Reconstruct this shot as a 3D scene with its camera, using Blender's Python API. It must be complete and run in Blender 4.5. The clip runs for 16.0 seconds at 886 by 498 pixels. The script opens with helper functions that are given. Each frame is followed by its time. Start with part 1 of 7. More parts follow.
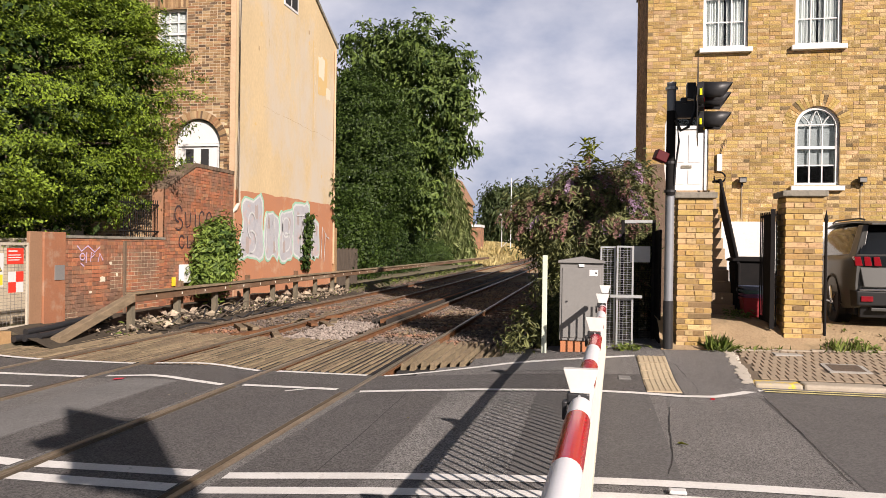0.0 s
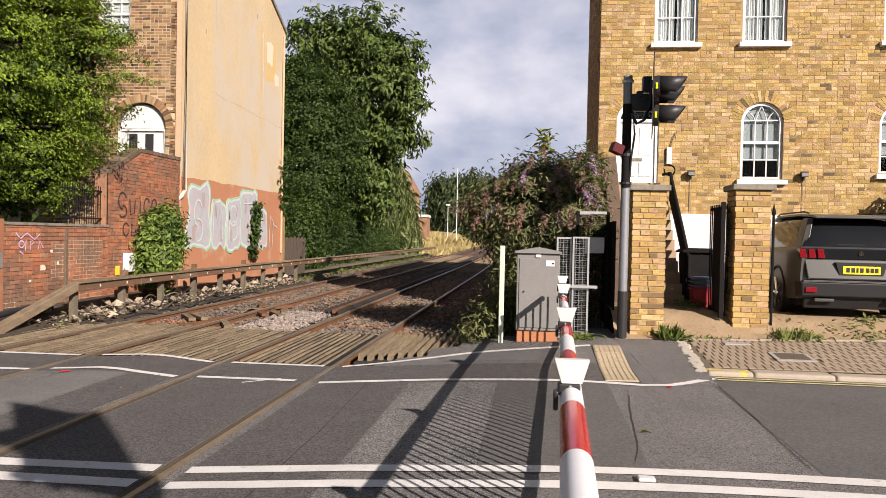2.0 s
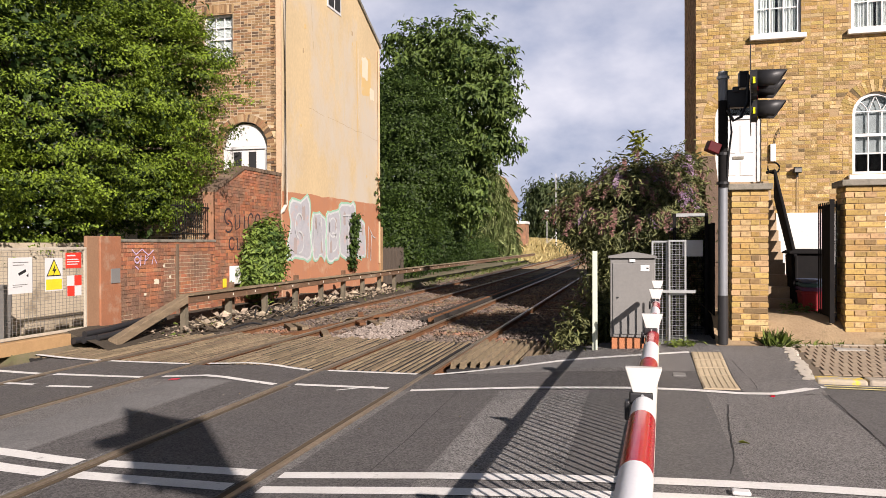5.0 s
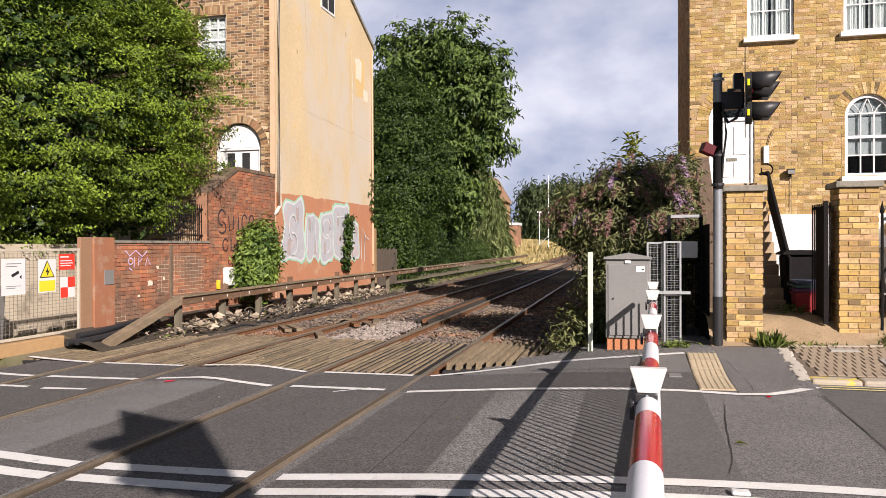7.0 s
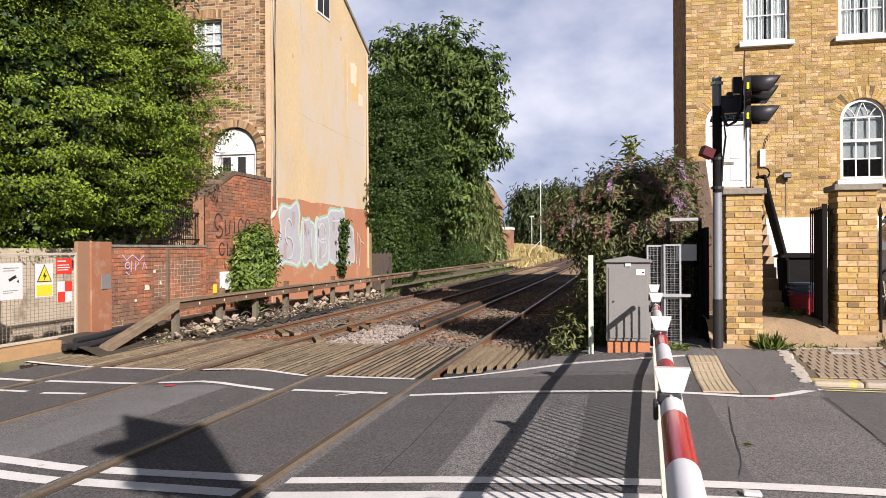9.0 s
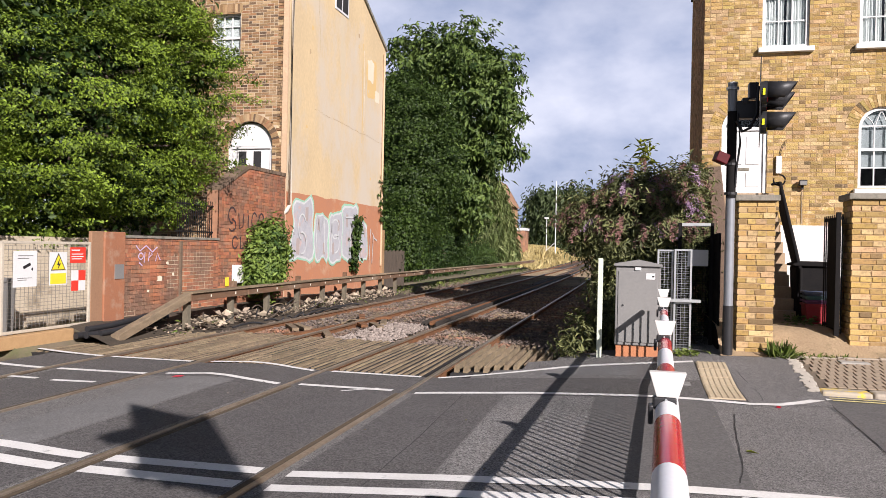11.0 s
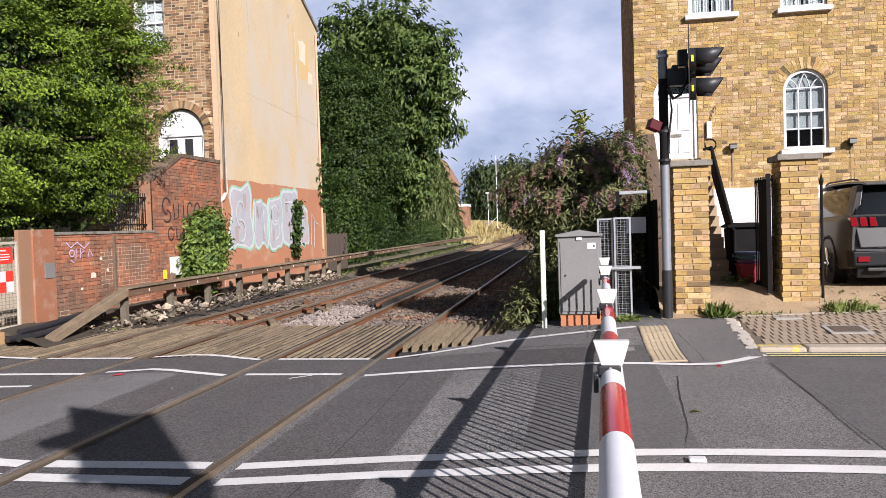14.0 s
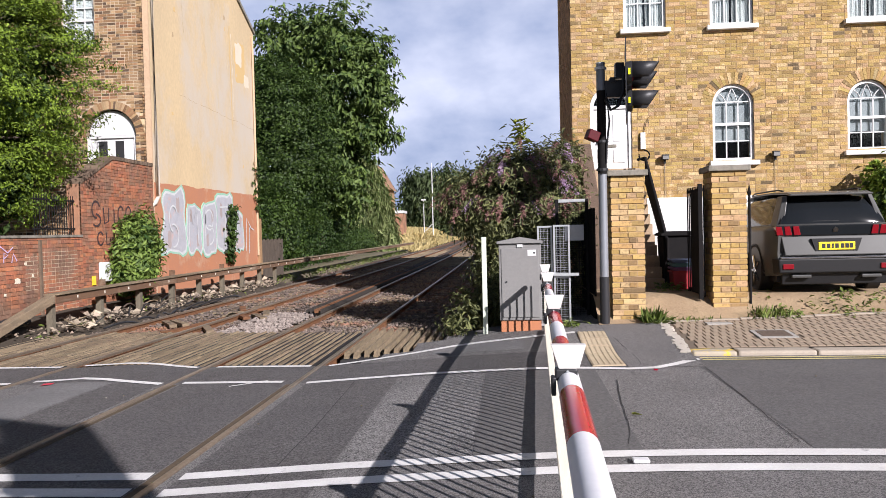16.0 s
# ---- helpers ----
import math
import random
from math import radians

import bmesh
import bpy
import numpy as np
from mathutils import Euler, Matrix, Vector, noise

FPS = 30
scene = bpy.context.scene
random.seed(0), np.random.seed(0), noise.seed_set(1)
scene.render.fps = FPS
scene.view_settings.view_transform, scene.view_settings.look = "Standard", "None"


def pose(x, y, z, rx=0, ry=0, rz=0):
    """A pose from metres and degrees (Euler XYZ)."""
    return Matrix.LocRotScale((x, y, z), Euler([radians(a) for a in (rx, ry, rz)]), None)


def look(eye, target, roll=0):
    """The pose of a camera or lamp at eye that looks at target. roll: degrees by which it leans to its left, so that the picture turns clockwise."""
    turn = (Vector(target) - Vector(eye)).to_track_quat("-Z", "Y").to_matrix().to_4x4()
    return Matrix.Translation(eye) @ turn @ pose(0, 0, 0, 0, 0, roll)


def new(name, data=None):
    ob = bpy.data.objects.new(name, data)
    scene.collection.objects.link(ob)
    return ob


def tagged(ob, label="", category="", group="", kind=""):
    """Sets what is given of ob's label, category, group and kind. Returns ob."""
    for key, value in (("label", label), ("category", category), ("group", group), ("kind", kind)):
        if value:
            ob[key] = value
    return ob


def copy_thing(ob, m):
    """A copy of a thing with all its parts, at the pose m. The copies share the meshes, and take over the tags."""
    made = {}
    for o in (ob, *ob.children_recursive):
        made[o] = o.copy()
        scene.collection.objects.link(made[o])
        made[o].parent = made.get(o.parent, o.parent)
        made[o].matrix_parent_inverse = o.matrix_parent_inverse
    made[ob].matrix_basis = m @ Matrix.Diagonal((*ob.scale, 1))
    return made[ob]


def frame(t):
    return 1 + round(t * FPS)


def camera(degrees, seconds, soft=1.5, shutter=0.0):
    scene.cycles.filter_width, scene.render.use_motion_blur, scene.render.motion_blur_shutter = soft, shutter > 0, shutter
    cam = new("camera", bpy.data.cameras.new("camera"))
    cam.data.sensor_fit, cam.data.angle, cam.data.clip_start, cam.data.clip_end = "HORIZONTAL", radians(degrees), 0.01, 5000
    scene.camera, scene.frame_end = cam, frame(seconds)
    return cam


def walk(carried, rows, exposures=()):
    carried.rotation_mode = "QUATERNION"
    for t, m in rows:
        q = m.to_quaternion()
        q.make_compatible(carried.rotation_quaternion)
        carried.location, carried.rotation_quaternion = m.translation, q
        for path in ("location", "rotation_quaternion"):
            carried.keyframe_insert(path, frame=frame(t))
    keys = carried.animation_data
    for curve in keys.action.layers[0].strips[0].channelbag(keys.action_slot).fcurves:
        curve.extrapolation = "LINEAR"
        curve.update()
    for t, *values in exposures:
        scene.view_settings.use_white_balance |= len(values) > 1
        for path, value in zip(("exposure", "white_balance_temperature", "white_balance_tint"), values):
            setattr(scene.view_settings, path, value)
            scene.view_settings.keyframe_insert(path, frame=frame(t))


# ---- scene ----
cam = camera(60.7, 16.0, 0.8)

PATH = [
    (0, (0.002, 0.032, 1.723), (-0.38, 1.995, 1.713), 0.8),
    (0.5, (-0.046, 0.117, 1.707), (-0.397, 2.086, 1.686), 0.9),
    (1, (-0.1, 0.103, 1.7), (-0.413, 2.079, 1.67), 0.9),
    (1.5, (-0.167, 0.066, 1.704), (-0.436, 2.047, 1.666), 1.1),
    (2, (-0.192, 0.047, 1.718), (-0.429, 2.033, 1.684), 1.2),
    (2.5, (-0.177, 0.039, 1.727), (-0.408, 2.026, 1.706), 1.2),
    (3, (-0.134, 0.026, 1.737), (-0.397, 2.009, 1.728), 1.0),
    (3.5, (-0.094, 0.017, 1.735), (-0.422, 1.99, 1.73), 0.8),
    (4, (-0.077, 0.038, 1.732), (-0.481, 1.997, 1.723), 0.4),
    (4.5, (-0.074, 0.042, 1.737), (-0.546, 1.985, 1.721), -0.0),
    (4.7, (-0.051, 0.073, 1.725), (-0.548, 2.01, 1.708), -0.2),
    (7, (-0.1, 0.06, 1.721), (-0.577, 2.002, 1.708), -0.2),
    (7.5, (-0.136, 0.054, 1.722), (-0.591, 2.001, 1.712), -0.4),
    (8, (-0.171, 0.035, 1.728), (-0.616, 1.984, 1.719), -0.7),
    (8.5, (-0.203, 0.035, 1.712), (-0.652, 1.984, 1.708), -0.6),
    (9, (-0.222, 0.033, 1.705), (-0.678, 1.981, 1.704), -0.3),
    (11.5, (-0.145, 0.049, 1.699), (-0.644, 1.986, 1.694), 1.4),
    (12, (-0.139, 0.061, 1.695), (-0.643, 1.996, 1.67), 1.3),
    (12.5, (-0.136, 0.061, 1.696), (-0.639, 1.996, 1.656), 0.7),
    (13, (-0.13, 0.064, 1.699), (-0.607, 2.006, 1.652), -0.2),
    (13.5, (-0.133, 0.064, 1.706), (-0.557, 2.018, 1.654), -1.1),
    (14, (-0.151, 0.087, 1.706), (-0.499, 2.056, 1.645), -1.8),
    (14.5, (-0.199, 0.068, 1.704), (-0.468, 2.049, 1.633), -2.2),
    (15, (-0.27, 0.067, 1.699), (-0.479, 2.054, 1.625), -2.0),
    (15.5, (-0.296, 0.069, 1.691), (-0.475, 2.06, 1.624), -1.6),
    (16, (-0.251, 0.043, 1.705), (-0.428, 2.035, 1.657), -1.4),
]
walk(cam, [(t, look(eye, target, roll)) for t, eye, target, roll in PATH], exposures=[(0.0, 0.54, 6950, 19), (4.5, 0.55, 6800, 19), (9.0, 0.58, 6500, 19), (12.0, 0.59, 6250, 19), (16.0, 0.58, 6050, 19)])

# ---- world, sun, exposure ----
SUN_TO = Vector((0.62, -0.78, 0.53)).normalized()
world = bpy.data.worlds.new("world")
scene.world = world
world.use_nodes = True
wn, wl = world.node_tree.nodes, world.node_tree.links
wn.clear()
w_out = wn.new("ShaderNodeOutputWorld")
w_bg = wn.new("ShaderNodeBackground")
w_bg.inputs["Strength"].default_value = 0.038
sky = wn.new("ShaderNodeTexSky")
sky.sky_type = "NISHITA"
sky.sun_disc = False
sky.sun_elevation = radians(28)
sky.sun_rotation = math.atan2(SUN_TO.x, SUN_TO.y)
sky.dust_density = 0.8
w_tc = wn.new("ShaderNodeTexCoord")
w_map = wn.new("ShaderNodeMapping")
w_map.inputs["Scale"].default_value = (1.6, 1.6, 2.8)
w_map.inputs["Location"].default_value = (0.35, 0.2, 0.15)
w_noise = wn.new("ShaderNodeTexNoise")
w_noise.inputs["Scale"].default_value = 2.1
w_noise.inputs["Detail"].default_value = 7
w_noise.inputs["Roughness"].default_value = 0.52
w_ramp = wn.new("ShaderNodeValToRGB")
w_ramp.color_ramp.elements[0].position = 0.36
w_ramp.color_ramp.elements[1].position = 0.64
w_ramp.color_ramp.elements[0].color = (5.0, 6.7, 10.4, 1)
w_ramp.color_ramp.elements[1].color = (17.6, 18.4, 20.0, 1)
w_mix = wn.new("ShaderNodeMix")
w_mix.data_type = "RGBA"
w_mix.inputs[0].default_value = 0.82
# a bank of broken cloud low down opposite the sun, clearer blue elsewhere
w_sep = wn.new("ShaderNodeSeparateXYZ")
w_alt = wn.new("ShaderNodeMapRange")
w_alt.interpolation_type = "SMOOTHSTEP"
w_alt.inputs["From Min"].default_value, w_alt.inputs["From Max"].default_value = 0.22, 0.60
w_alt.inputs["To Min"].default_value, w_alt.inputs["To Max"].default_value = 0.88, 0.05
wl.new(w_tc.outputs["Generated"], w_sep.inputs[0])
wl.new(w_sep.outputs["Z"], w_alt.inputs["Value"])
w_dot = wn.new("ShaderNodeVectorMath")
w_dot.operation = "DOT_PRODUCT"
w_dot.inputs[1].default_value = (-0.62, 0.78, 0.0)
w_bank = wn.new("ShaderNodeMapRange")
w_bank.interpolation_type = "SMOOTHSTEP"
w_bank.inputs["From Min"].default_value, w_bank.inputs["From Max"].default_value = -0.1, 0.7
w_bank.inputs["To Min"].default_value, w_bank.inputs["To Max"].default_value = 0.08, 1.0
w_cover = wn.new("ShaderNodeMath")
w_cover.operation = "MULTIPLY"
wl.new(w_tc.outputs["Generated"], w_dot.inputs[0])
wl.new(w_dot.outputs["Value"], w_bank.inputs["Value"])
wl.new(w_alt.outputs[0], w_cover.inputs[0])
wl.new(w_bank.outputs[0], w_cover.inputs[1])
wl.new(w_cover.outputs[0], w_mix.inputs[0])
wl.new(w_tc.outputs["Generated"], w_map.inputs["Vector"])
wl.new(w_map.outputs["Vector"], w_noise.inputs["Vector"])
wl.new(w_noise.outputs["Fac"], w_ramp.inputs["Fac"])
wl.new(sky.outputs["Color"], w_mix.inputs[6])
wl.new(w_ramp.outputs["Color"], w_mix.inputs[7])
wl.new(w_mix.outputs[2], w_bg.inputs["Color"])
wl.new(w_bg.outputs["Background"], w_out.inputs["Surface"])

sun_data = bpy.data.lights.new("sun", "SUN")
sun_data.energy = 5.0
sun_data.angle = radians(0.55)
sun_data.color = (1.0, 0.95, 0.875)
sun = new("sun", sun_data)
sun.matrix_world = look(SUN_TO * 60, (0, 0, 0))


# ---- material helpers ----
def material(name, base, second=None, scale=4.0, rough=0.8, metal=0.0, fine=40.0, bump=0.25, amount=0.6,
             island=0.0, obj_random=0.0, stain=None, stain_scale=0.6, stain_at=(0.5, 0.68), spec=0.4, stretch=(1, 1, 1), speck=None, tones=None):
    """Two scales of noise between two colours, an optional stain, random shade by piece, and a fine bump."""
    m = bpy.data.materials.new(name)
    m.use_nodes = True
    n, l = m.node_tree.nodes, m.node_tree.links
    b = n["Principled BSDF"]
    b.inputs["Roughness"].default_value = rough
    b.inputs["Metallic"].default_value = metal
    b.inputs["Specular IOR Level"].default_value = spec
    second = second or tuple(c * 0.7 for c in base)
    tc = n.new("ShaderNodeTexCoord")
    mp = n.new("ShaderNodeMapping")
    mp.inputs["Scale"].default_value = stretch
    l.new(tc.outputs["Object"], mp.inputs["Vector"])
    big = n.new("ShaderNodeTexNoise")
    big.inputs["Scale"].default_value = scale
    big.inputs["Detail"].default_value = 5
    big.inputs["Roughness"].default_value = 0.6
    small = n.new("ShaderNodeTexNoise")
    small.inputs["Scale"].default_value = fine
    small.inputs["Detail"].default_value = 3
    l.new(mp.outputs["Vector"], big.inputs["Vector"])
    l.new(mp.outputs["Vector"], small.inputs["Vector"])
    add = n.new("ShaderNodeMath")
    add.operation = "MULTIPLY_ADD"
    l.new(big.outputs["Fac"], add.inputs[0])
    add.inputs[1].default_value = 1.4
    sc = n.new("ShaderNodeMath")
    sc.operation = "MULTIPLY_ADD"
    l.new(small.outputs["Fac"], sc.inputs[0])
    sc.inputs[1].default_value = 1.2
    sc.inputs[2].default_value = -0.8
    l.new(sc.outputs[0], add.inputs[2])
    mixa = n.new("ShaderNodeMix")
    mixa.data_type = "RGBA"
    mixa.clamp_factor = True
    mul = n.new("ShaderNodeMath")
    mul.operation = "MULTIPLY"
    l.new(add.outputs[0], mul.inputs[0])
    mul.inputs[1].default_value = amount * 1.6
    l.new(mul.outputs[0], mixa.inputs[0])
    mixa.inputs[6].default_value = (*base, 1)
    mixa.inputs[7].default_value = (*second, 1)
    col = mixa.outputs[2]
    if tones:
        rn = n.new("ShaderNodeNewGeometry").outputs["Random Per Island"] if island else n.new("ShaderNodeObjectInfo").outputs["Random"]
        wt = n.new("ShaderNodeMath")
        wt.operation = "MULTIPLY"
        wt.inputs[1].default_value = 53.0
        l.new(rn, wt.inputs[0])
        ft = n.new("ShaderNodeMath")
        ft.operation = "FRACT"
        l.new(wt.outputs[0], ft.inputs[0])
        rp = n.new("ShaderNodeValToRGB")
        rp.color_ramp.interpolation = "CONSTANT"
        while len(rp.color_ramp.elements) < len(tones):
            rp.color_ramp.elements.new(0.5)
        for e, (at, c) in zip(rp.color_ramp.elements, tones):
            e.position = at
            e.color = (*c, 1)
        l.new(ft.outputs[0], rp.inputs["Fac"])
        mt = n.new("ShaderNodeMix")
        mt.data_type = "RGBA"
        mt.inputs[0].default_value = 0.66
        l.new(col, mt.inputs[6])
        l.new(rp.outputs["Color"], mt.inputs[7])
        col = mt.outputs[2]
    if stain:
        st = n.new("ShaderNodeTexNoise")
        st.inputs["Scale"].default_value = stain_scale
        st.inputs["Detail"].default_value = 6
        st.inputs["Roughness"].default_value = 0.65
        l.new(mp.outputs["Vector"], st.inputs["Vector"])
        mr = n.new("ShaderNodeMapRange")
        mr.inputs["From Min"].default_value, mr.inputs["From Max"].default_value = stain_at
        l.new(st.outputs["Fac"], mr.inputs["Value"])
        ms = n.new("ShaderNodeMix")
        ms.data_type = "RGBA"
        l.new(mr.outputs[0], ms.inputs[0])
        l.new(col, ms.inputs[6])
        ms.inputs[7].default_value = (*stain, 1)
        col = ms.outputs[2]
    if speck:
        vo = n.new("ShaderNodeTexVoronoi")
        vo.inputs["Scale"].default_value = speck[0]
        l.new(tc.outputs["Object"], vo.inputs["Vector"])
        sp = n.new("ShaderNodeSeparateColor")
        l.new(vo.outputs["Color"], sp.inputs[0])
        mr = n.new("ShaderNodeMapRange")
        mr.inputs["To Min"].default_value, mr.inputs["To Max"].default_value = 1 - speck[1], 1 + speck[1]
        l.new(sp.outputs[0], mr.inputs["Value"])
        hs = n.new("ShaderNodeHueSaturation")
        l.new(mr.outputs[0], hs.inputs["Value"])
        l.new(col, hs.inputs["Color"])
        col = hs.outputs["Color"]
    if island or obj_random:
        if island:
            rnd = n.new("ShaderNodeNewGeometry").outputs["Random Per Island"]
        else:
            rnd = n.new("ShaderNodeObjectInfo").outputs["Random"]
        k = island or obj_random
        hs = n.new("ShaderNodeHueSaturation")
        mr = n.new("ShaderNodeMapRange")
        mr.inputs["To Min"].default_value, mr.inputs["To Max"].default_value = 1 - k, 1 + k * 0.8
        l.new(rnd, mr.inputs["Value"])
        l.new(mr.outputs[0], hs.inputs["Value"])
        wob = n.new("ShaderNodeMath")
        wob.operation = "MULTIPLY"
        wob.inputs[1].default_value = 37.0
        l.new(rnd, wob.inputs[0])
        fr = n.new("ShaderNodeMath")
        fr.operation = "FRACT"
        l.new(wob.outputs[0], fr.inputs[0])
        mh = n.new("ShaderNodeMapRange")
        mh.inputs["To Min"].default_value, mh.inputs["To Max"].default_value = 0.5 - k * 0.03, 0.5 + k * 0.018
        l.new(fr.outputs[0], mh.inputs["Value"])
        l.new(mh.outputs[0], hs.inputs["Hue"])
        l.new(col, hs.inputs["Color"])
        col = hs.outputs["Color"]
    l.new(col, b.inputs["Base Color"])
    if bump:
        bp = n.new("ShaderNodeBump")
        bp.inputs["Strength"].default_value = bump
        bp.inputs["Distance"].default_value = 0.02
        l.new(add.outputs[0], bp.inputs["Height"])
        l.new(bp.outputs["Normal"], b.inputs["Normal"])
    return m


def leaf_material(name, base, second, through_light=0.18, rough=0.55):
    m = bpy.data.materials.new(name)
    m.use_nodes = True
    n, l = m.node_tree.nodes, m.node_tree.links
    b = n["Principled BSDF"]
    b.inputs["Roughness"].default_value = rough
    b.inputs["Specular IOR Level"].default_value = 0.3
    rnd = n.new("ShaderNodeNewGeometry").outputs["Random Per Island"]
    tc = n.new("ShaderNodeTexCoord")
    no = n.new("ShaderNodeTexNoise")
    no.inputs["Scale"].default_value = 0.9
    no.inputs["Detail"].default_value = 3
    l.new(tc.outputs["Object"], no.inputs["Vector"])
    ad = n.new("ShaderNodeMath")
    ad.operation = "MULTIPLY_ADD"
    l.new(rnd, ad.inputs[0])
    ad.inputs[1].default_value = 0.75
    mm = n.new("ShaderNodeMath")
    mm.operation = "MULTIPLY_ADD"
    l.new(no.outputs["Fac"], mm.inputs[0])
    mm.inputs[1].default_value = 1.2
    mm.inputs[2].default_value = -0.53
    l.new(mm.outputs[0], ad.inputs[2])
    mx = n.new("ShaderNodeMix")
    mx.data_type = "RGBA"
    mx.clamp_factor = True
    l.new(ad.outputs[0], mx.inputs[0])
    mx.inputs[6].default_value = (*base, 1)
    mx.inputs[7].default_value = (*second, 1)
    l.new(mx.outputs[2], b.inputs["Base Color"])
    tr = n.new("ShaderNodeBsdfTranslucent")
    l.new(mx.outputs[2], tr.inputs["Color"])
    ms = n.new("ShaderNodeMixShader")
    ms.inputs[0].default_value = through_light
    l.new(b.outputs[0], ms.inputs[1])
    l.new(tr.outputs[0], ms.inputs[2])
    l.new(ms.outputs[0], n["Material Output"].inputs["Surface"])
    return m


def glass_material(name, tint=(0.9, 0.95, 0.95), rough=0.02, clear=0.35):
    """A thin pane: glossy over see-through."""
    m = bpy.data.materials.new(name)
    m.use_nodes = True
    n, l = m.node_tree.nodes, m.node_tree.links
    n.remove(n["Principled BSDF"])
    tr = n.new("ShaderNodeBsdfTransparent")
    tr.inputs[0].default_value = (*[c * clear ** 0.5 for c in tint], 1)
    gl = n.new("ShaderNodeBsdfGlossy")
    gl.inputs["Roughness"].default_value = rough
    fr = n.new("ShaderNodeFresnel")
    fr.inputs["IOR"].default_value = 1.5
    ms = n.new("ShaderNodeMixShader")
    l.new(fr.outputs[0], ms.inputs[0])
    l.new(tr.outputs[0], ms.inputs[1])
    l.new(gl.outputs[0], ms.inputs[2])
    l.new(ms.outputs[0], n["Material Output"].inputs["Surface"])
    return m


ASPHALT = material("asphalt", (0.211, 0.201, 0.192), (0.132, 0.125, 0.121), scale=1.2, rough=0.85, fine=160, bump=0.5, stain=(0.18, 0.172, 0.163), stain_scale=0.45, stain_at=(0.48, 0.75), speck=(130, 0.65))
ASPHALT_DARK = material("asphalt_dark", (0.130, 0.123, 0.119), (0.092, 0.086, 0.085), scale=1.6, rough=0.8, fine=160, bump=0.5, speck=(80, 0.5), stain=(0.108, 0.10, 0.095), stain_scale=0.7)
ASPHALT_SMOOTH = material("asphalt_smooth", (0.138, 0.132, 0.128), (0.101, 0.097, 0.095), scale=1.4, rough=0.85, fine=160, bump=0.3, speck=(70, 0.25))
ASPHALT_WORN = material("asphalt_worn", (0.24, 0.23, 0.22), (0.165, 0.158, 0.152), scale=2.5, rough=0.85, fine=140, bump=0.5, speck=(95, 0.7), stain=(0.15, 0.145, 0.14), stain_scale=1.2, stain_at=(0.52, 0.7))
ASPHALT_PALE = material("asphalt_pale", (0.204, 0.198, 0.192), (0.144, 0.140, 0.138), scale=2, rough=0.9, fine=120, bump=0.4, speck=(100, 0.3))
GAP_BLACK = material("gap_black", (0.022, 0.021, 0.021), rough=0.8, scale=6)
CRACK = material("crack_fill", (0.045, 0.043, 0.042), rough=0.9, scale=9)
WHITE_LINE = material("white_line", (0.83, 0.82, 0.79), (0.62, 0.60, 0.57), scale=3, rough=0.7, fine=60, bump=0.2, stain=(0.30, 0.29, 0.28), stain_scale=7, stain_at=(0.6, 0.74))
YELLOW_LINE = material("yellow_line", (0.75, 0.62, 0.22), (0.5, 0.45, 0.3), scale=8, rough=0.8)
BALLAST = material("ballast", (0.105, 0.078, 0.060), (0.045, 0.036, 0.030), scale=2, rough=0.95, fine=45, bump=0.8, stain=(0.20, 0.105, 0.058), stain_scale=0.5, stain_at=(0.52, 0.72))
STONE = material("ballast_stone", (0.225, 0.178, 0.146), (0.085, 0.068, 0.056), scale=3, rough=0.95, fine=50, bump=0.5, island=0.5, stain=(0.26, 0.135, 0.075), stain_scale=0.6)
EARTH = material("earth", (0.20, 0.16, 0.11), (0.12, 0.10, 0.06), scale=1.5, rough=0.95, fine=40, bump=0.6, stain=(0.10, 0.12, 0.04), stain_scale=0.8)
RAIL_SIDE = material("rail_rust", (0.27, 0.125, 0.055), (0.11, 0.052, 0.028), scale=5, rough=0.85, metal=0.2, fine=40)
RAIL_TOP = material("rail_top", (0.40, 0.335, 0.26), (0.22, 0.165, 0.115), scale=2, rough=0.4, metal=0.6, fine=30, bump=0.1)
RAIL_DIRT = material("rail_dirt", (0.13, 0.092, 0.055), (0.07, 0.052, 0.034), scale=4, rough=0.9, fine=40)
TIMBER = material("old_timber", (0.37, 0.285, 0.175), (0.165, 0.125, 0.08), scale=3, rough=0.9, fine=60, bump=0.6, stretch=(3, 1.2, 3), obj_random=0.26, stain=(0.20, 0.16, 0.105), stain_scale=2.5)
TIMBER_NEW = material("new_timber", (0.52, 0.33, 0.16), (0.38, 0.23, 0.11), scale=3, rough=0.8, fine=30, bump=0.3, stretch=(0.5, 4, 4))
YARD = material("forecourt_brick", (0.42, 0.31, 0.185), (0.27, 0.19, 0.115), scale=2.5, rough=0.95, fine=35, bump=0.6, stain=(0.17, 0.14, 0.075), stain_scale=1.6, stain_at=(0.52, 0.68))
RUBBER = material("black_rubber", (0.05, 0.048, 0.046), (0.035, 0.034, 0.033), scale=4, rough=0.75, fine=70, bump=0.4)
MORTAR = material("mortar", (0.43, 0.30, 0.165), (0.29, 0.20, 0.11), scale=3, rough=0.95, fine=60)
MORTAR_PALE = material("pale_mortar", (0.57, 0.46, 0.32), (0.43, 0.34, 0.235), scale=3, rough=0.95, fine=60)
MORTAR_RED = material("mortar_red", (0.31, 0.175, 0.115), (0.22, 0.125, 0.085), scale=3, rough=0.95, fine=60)
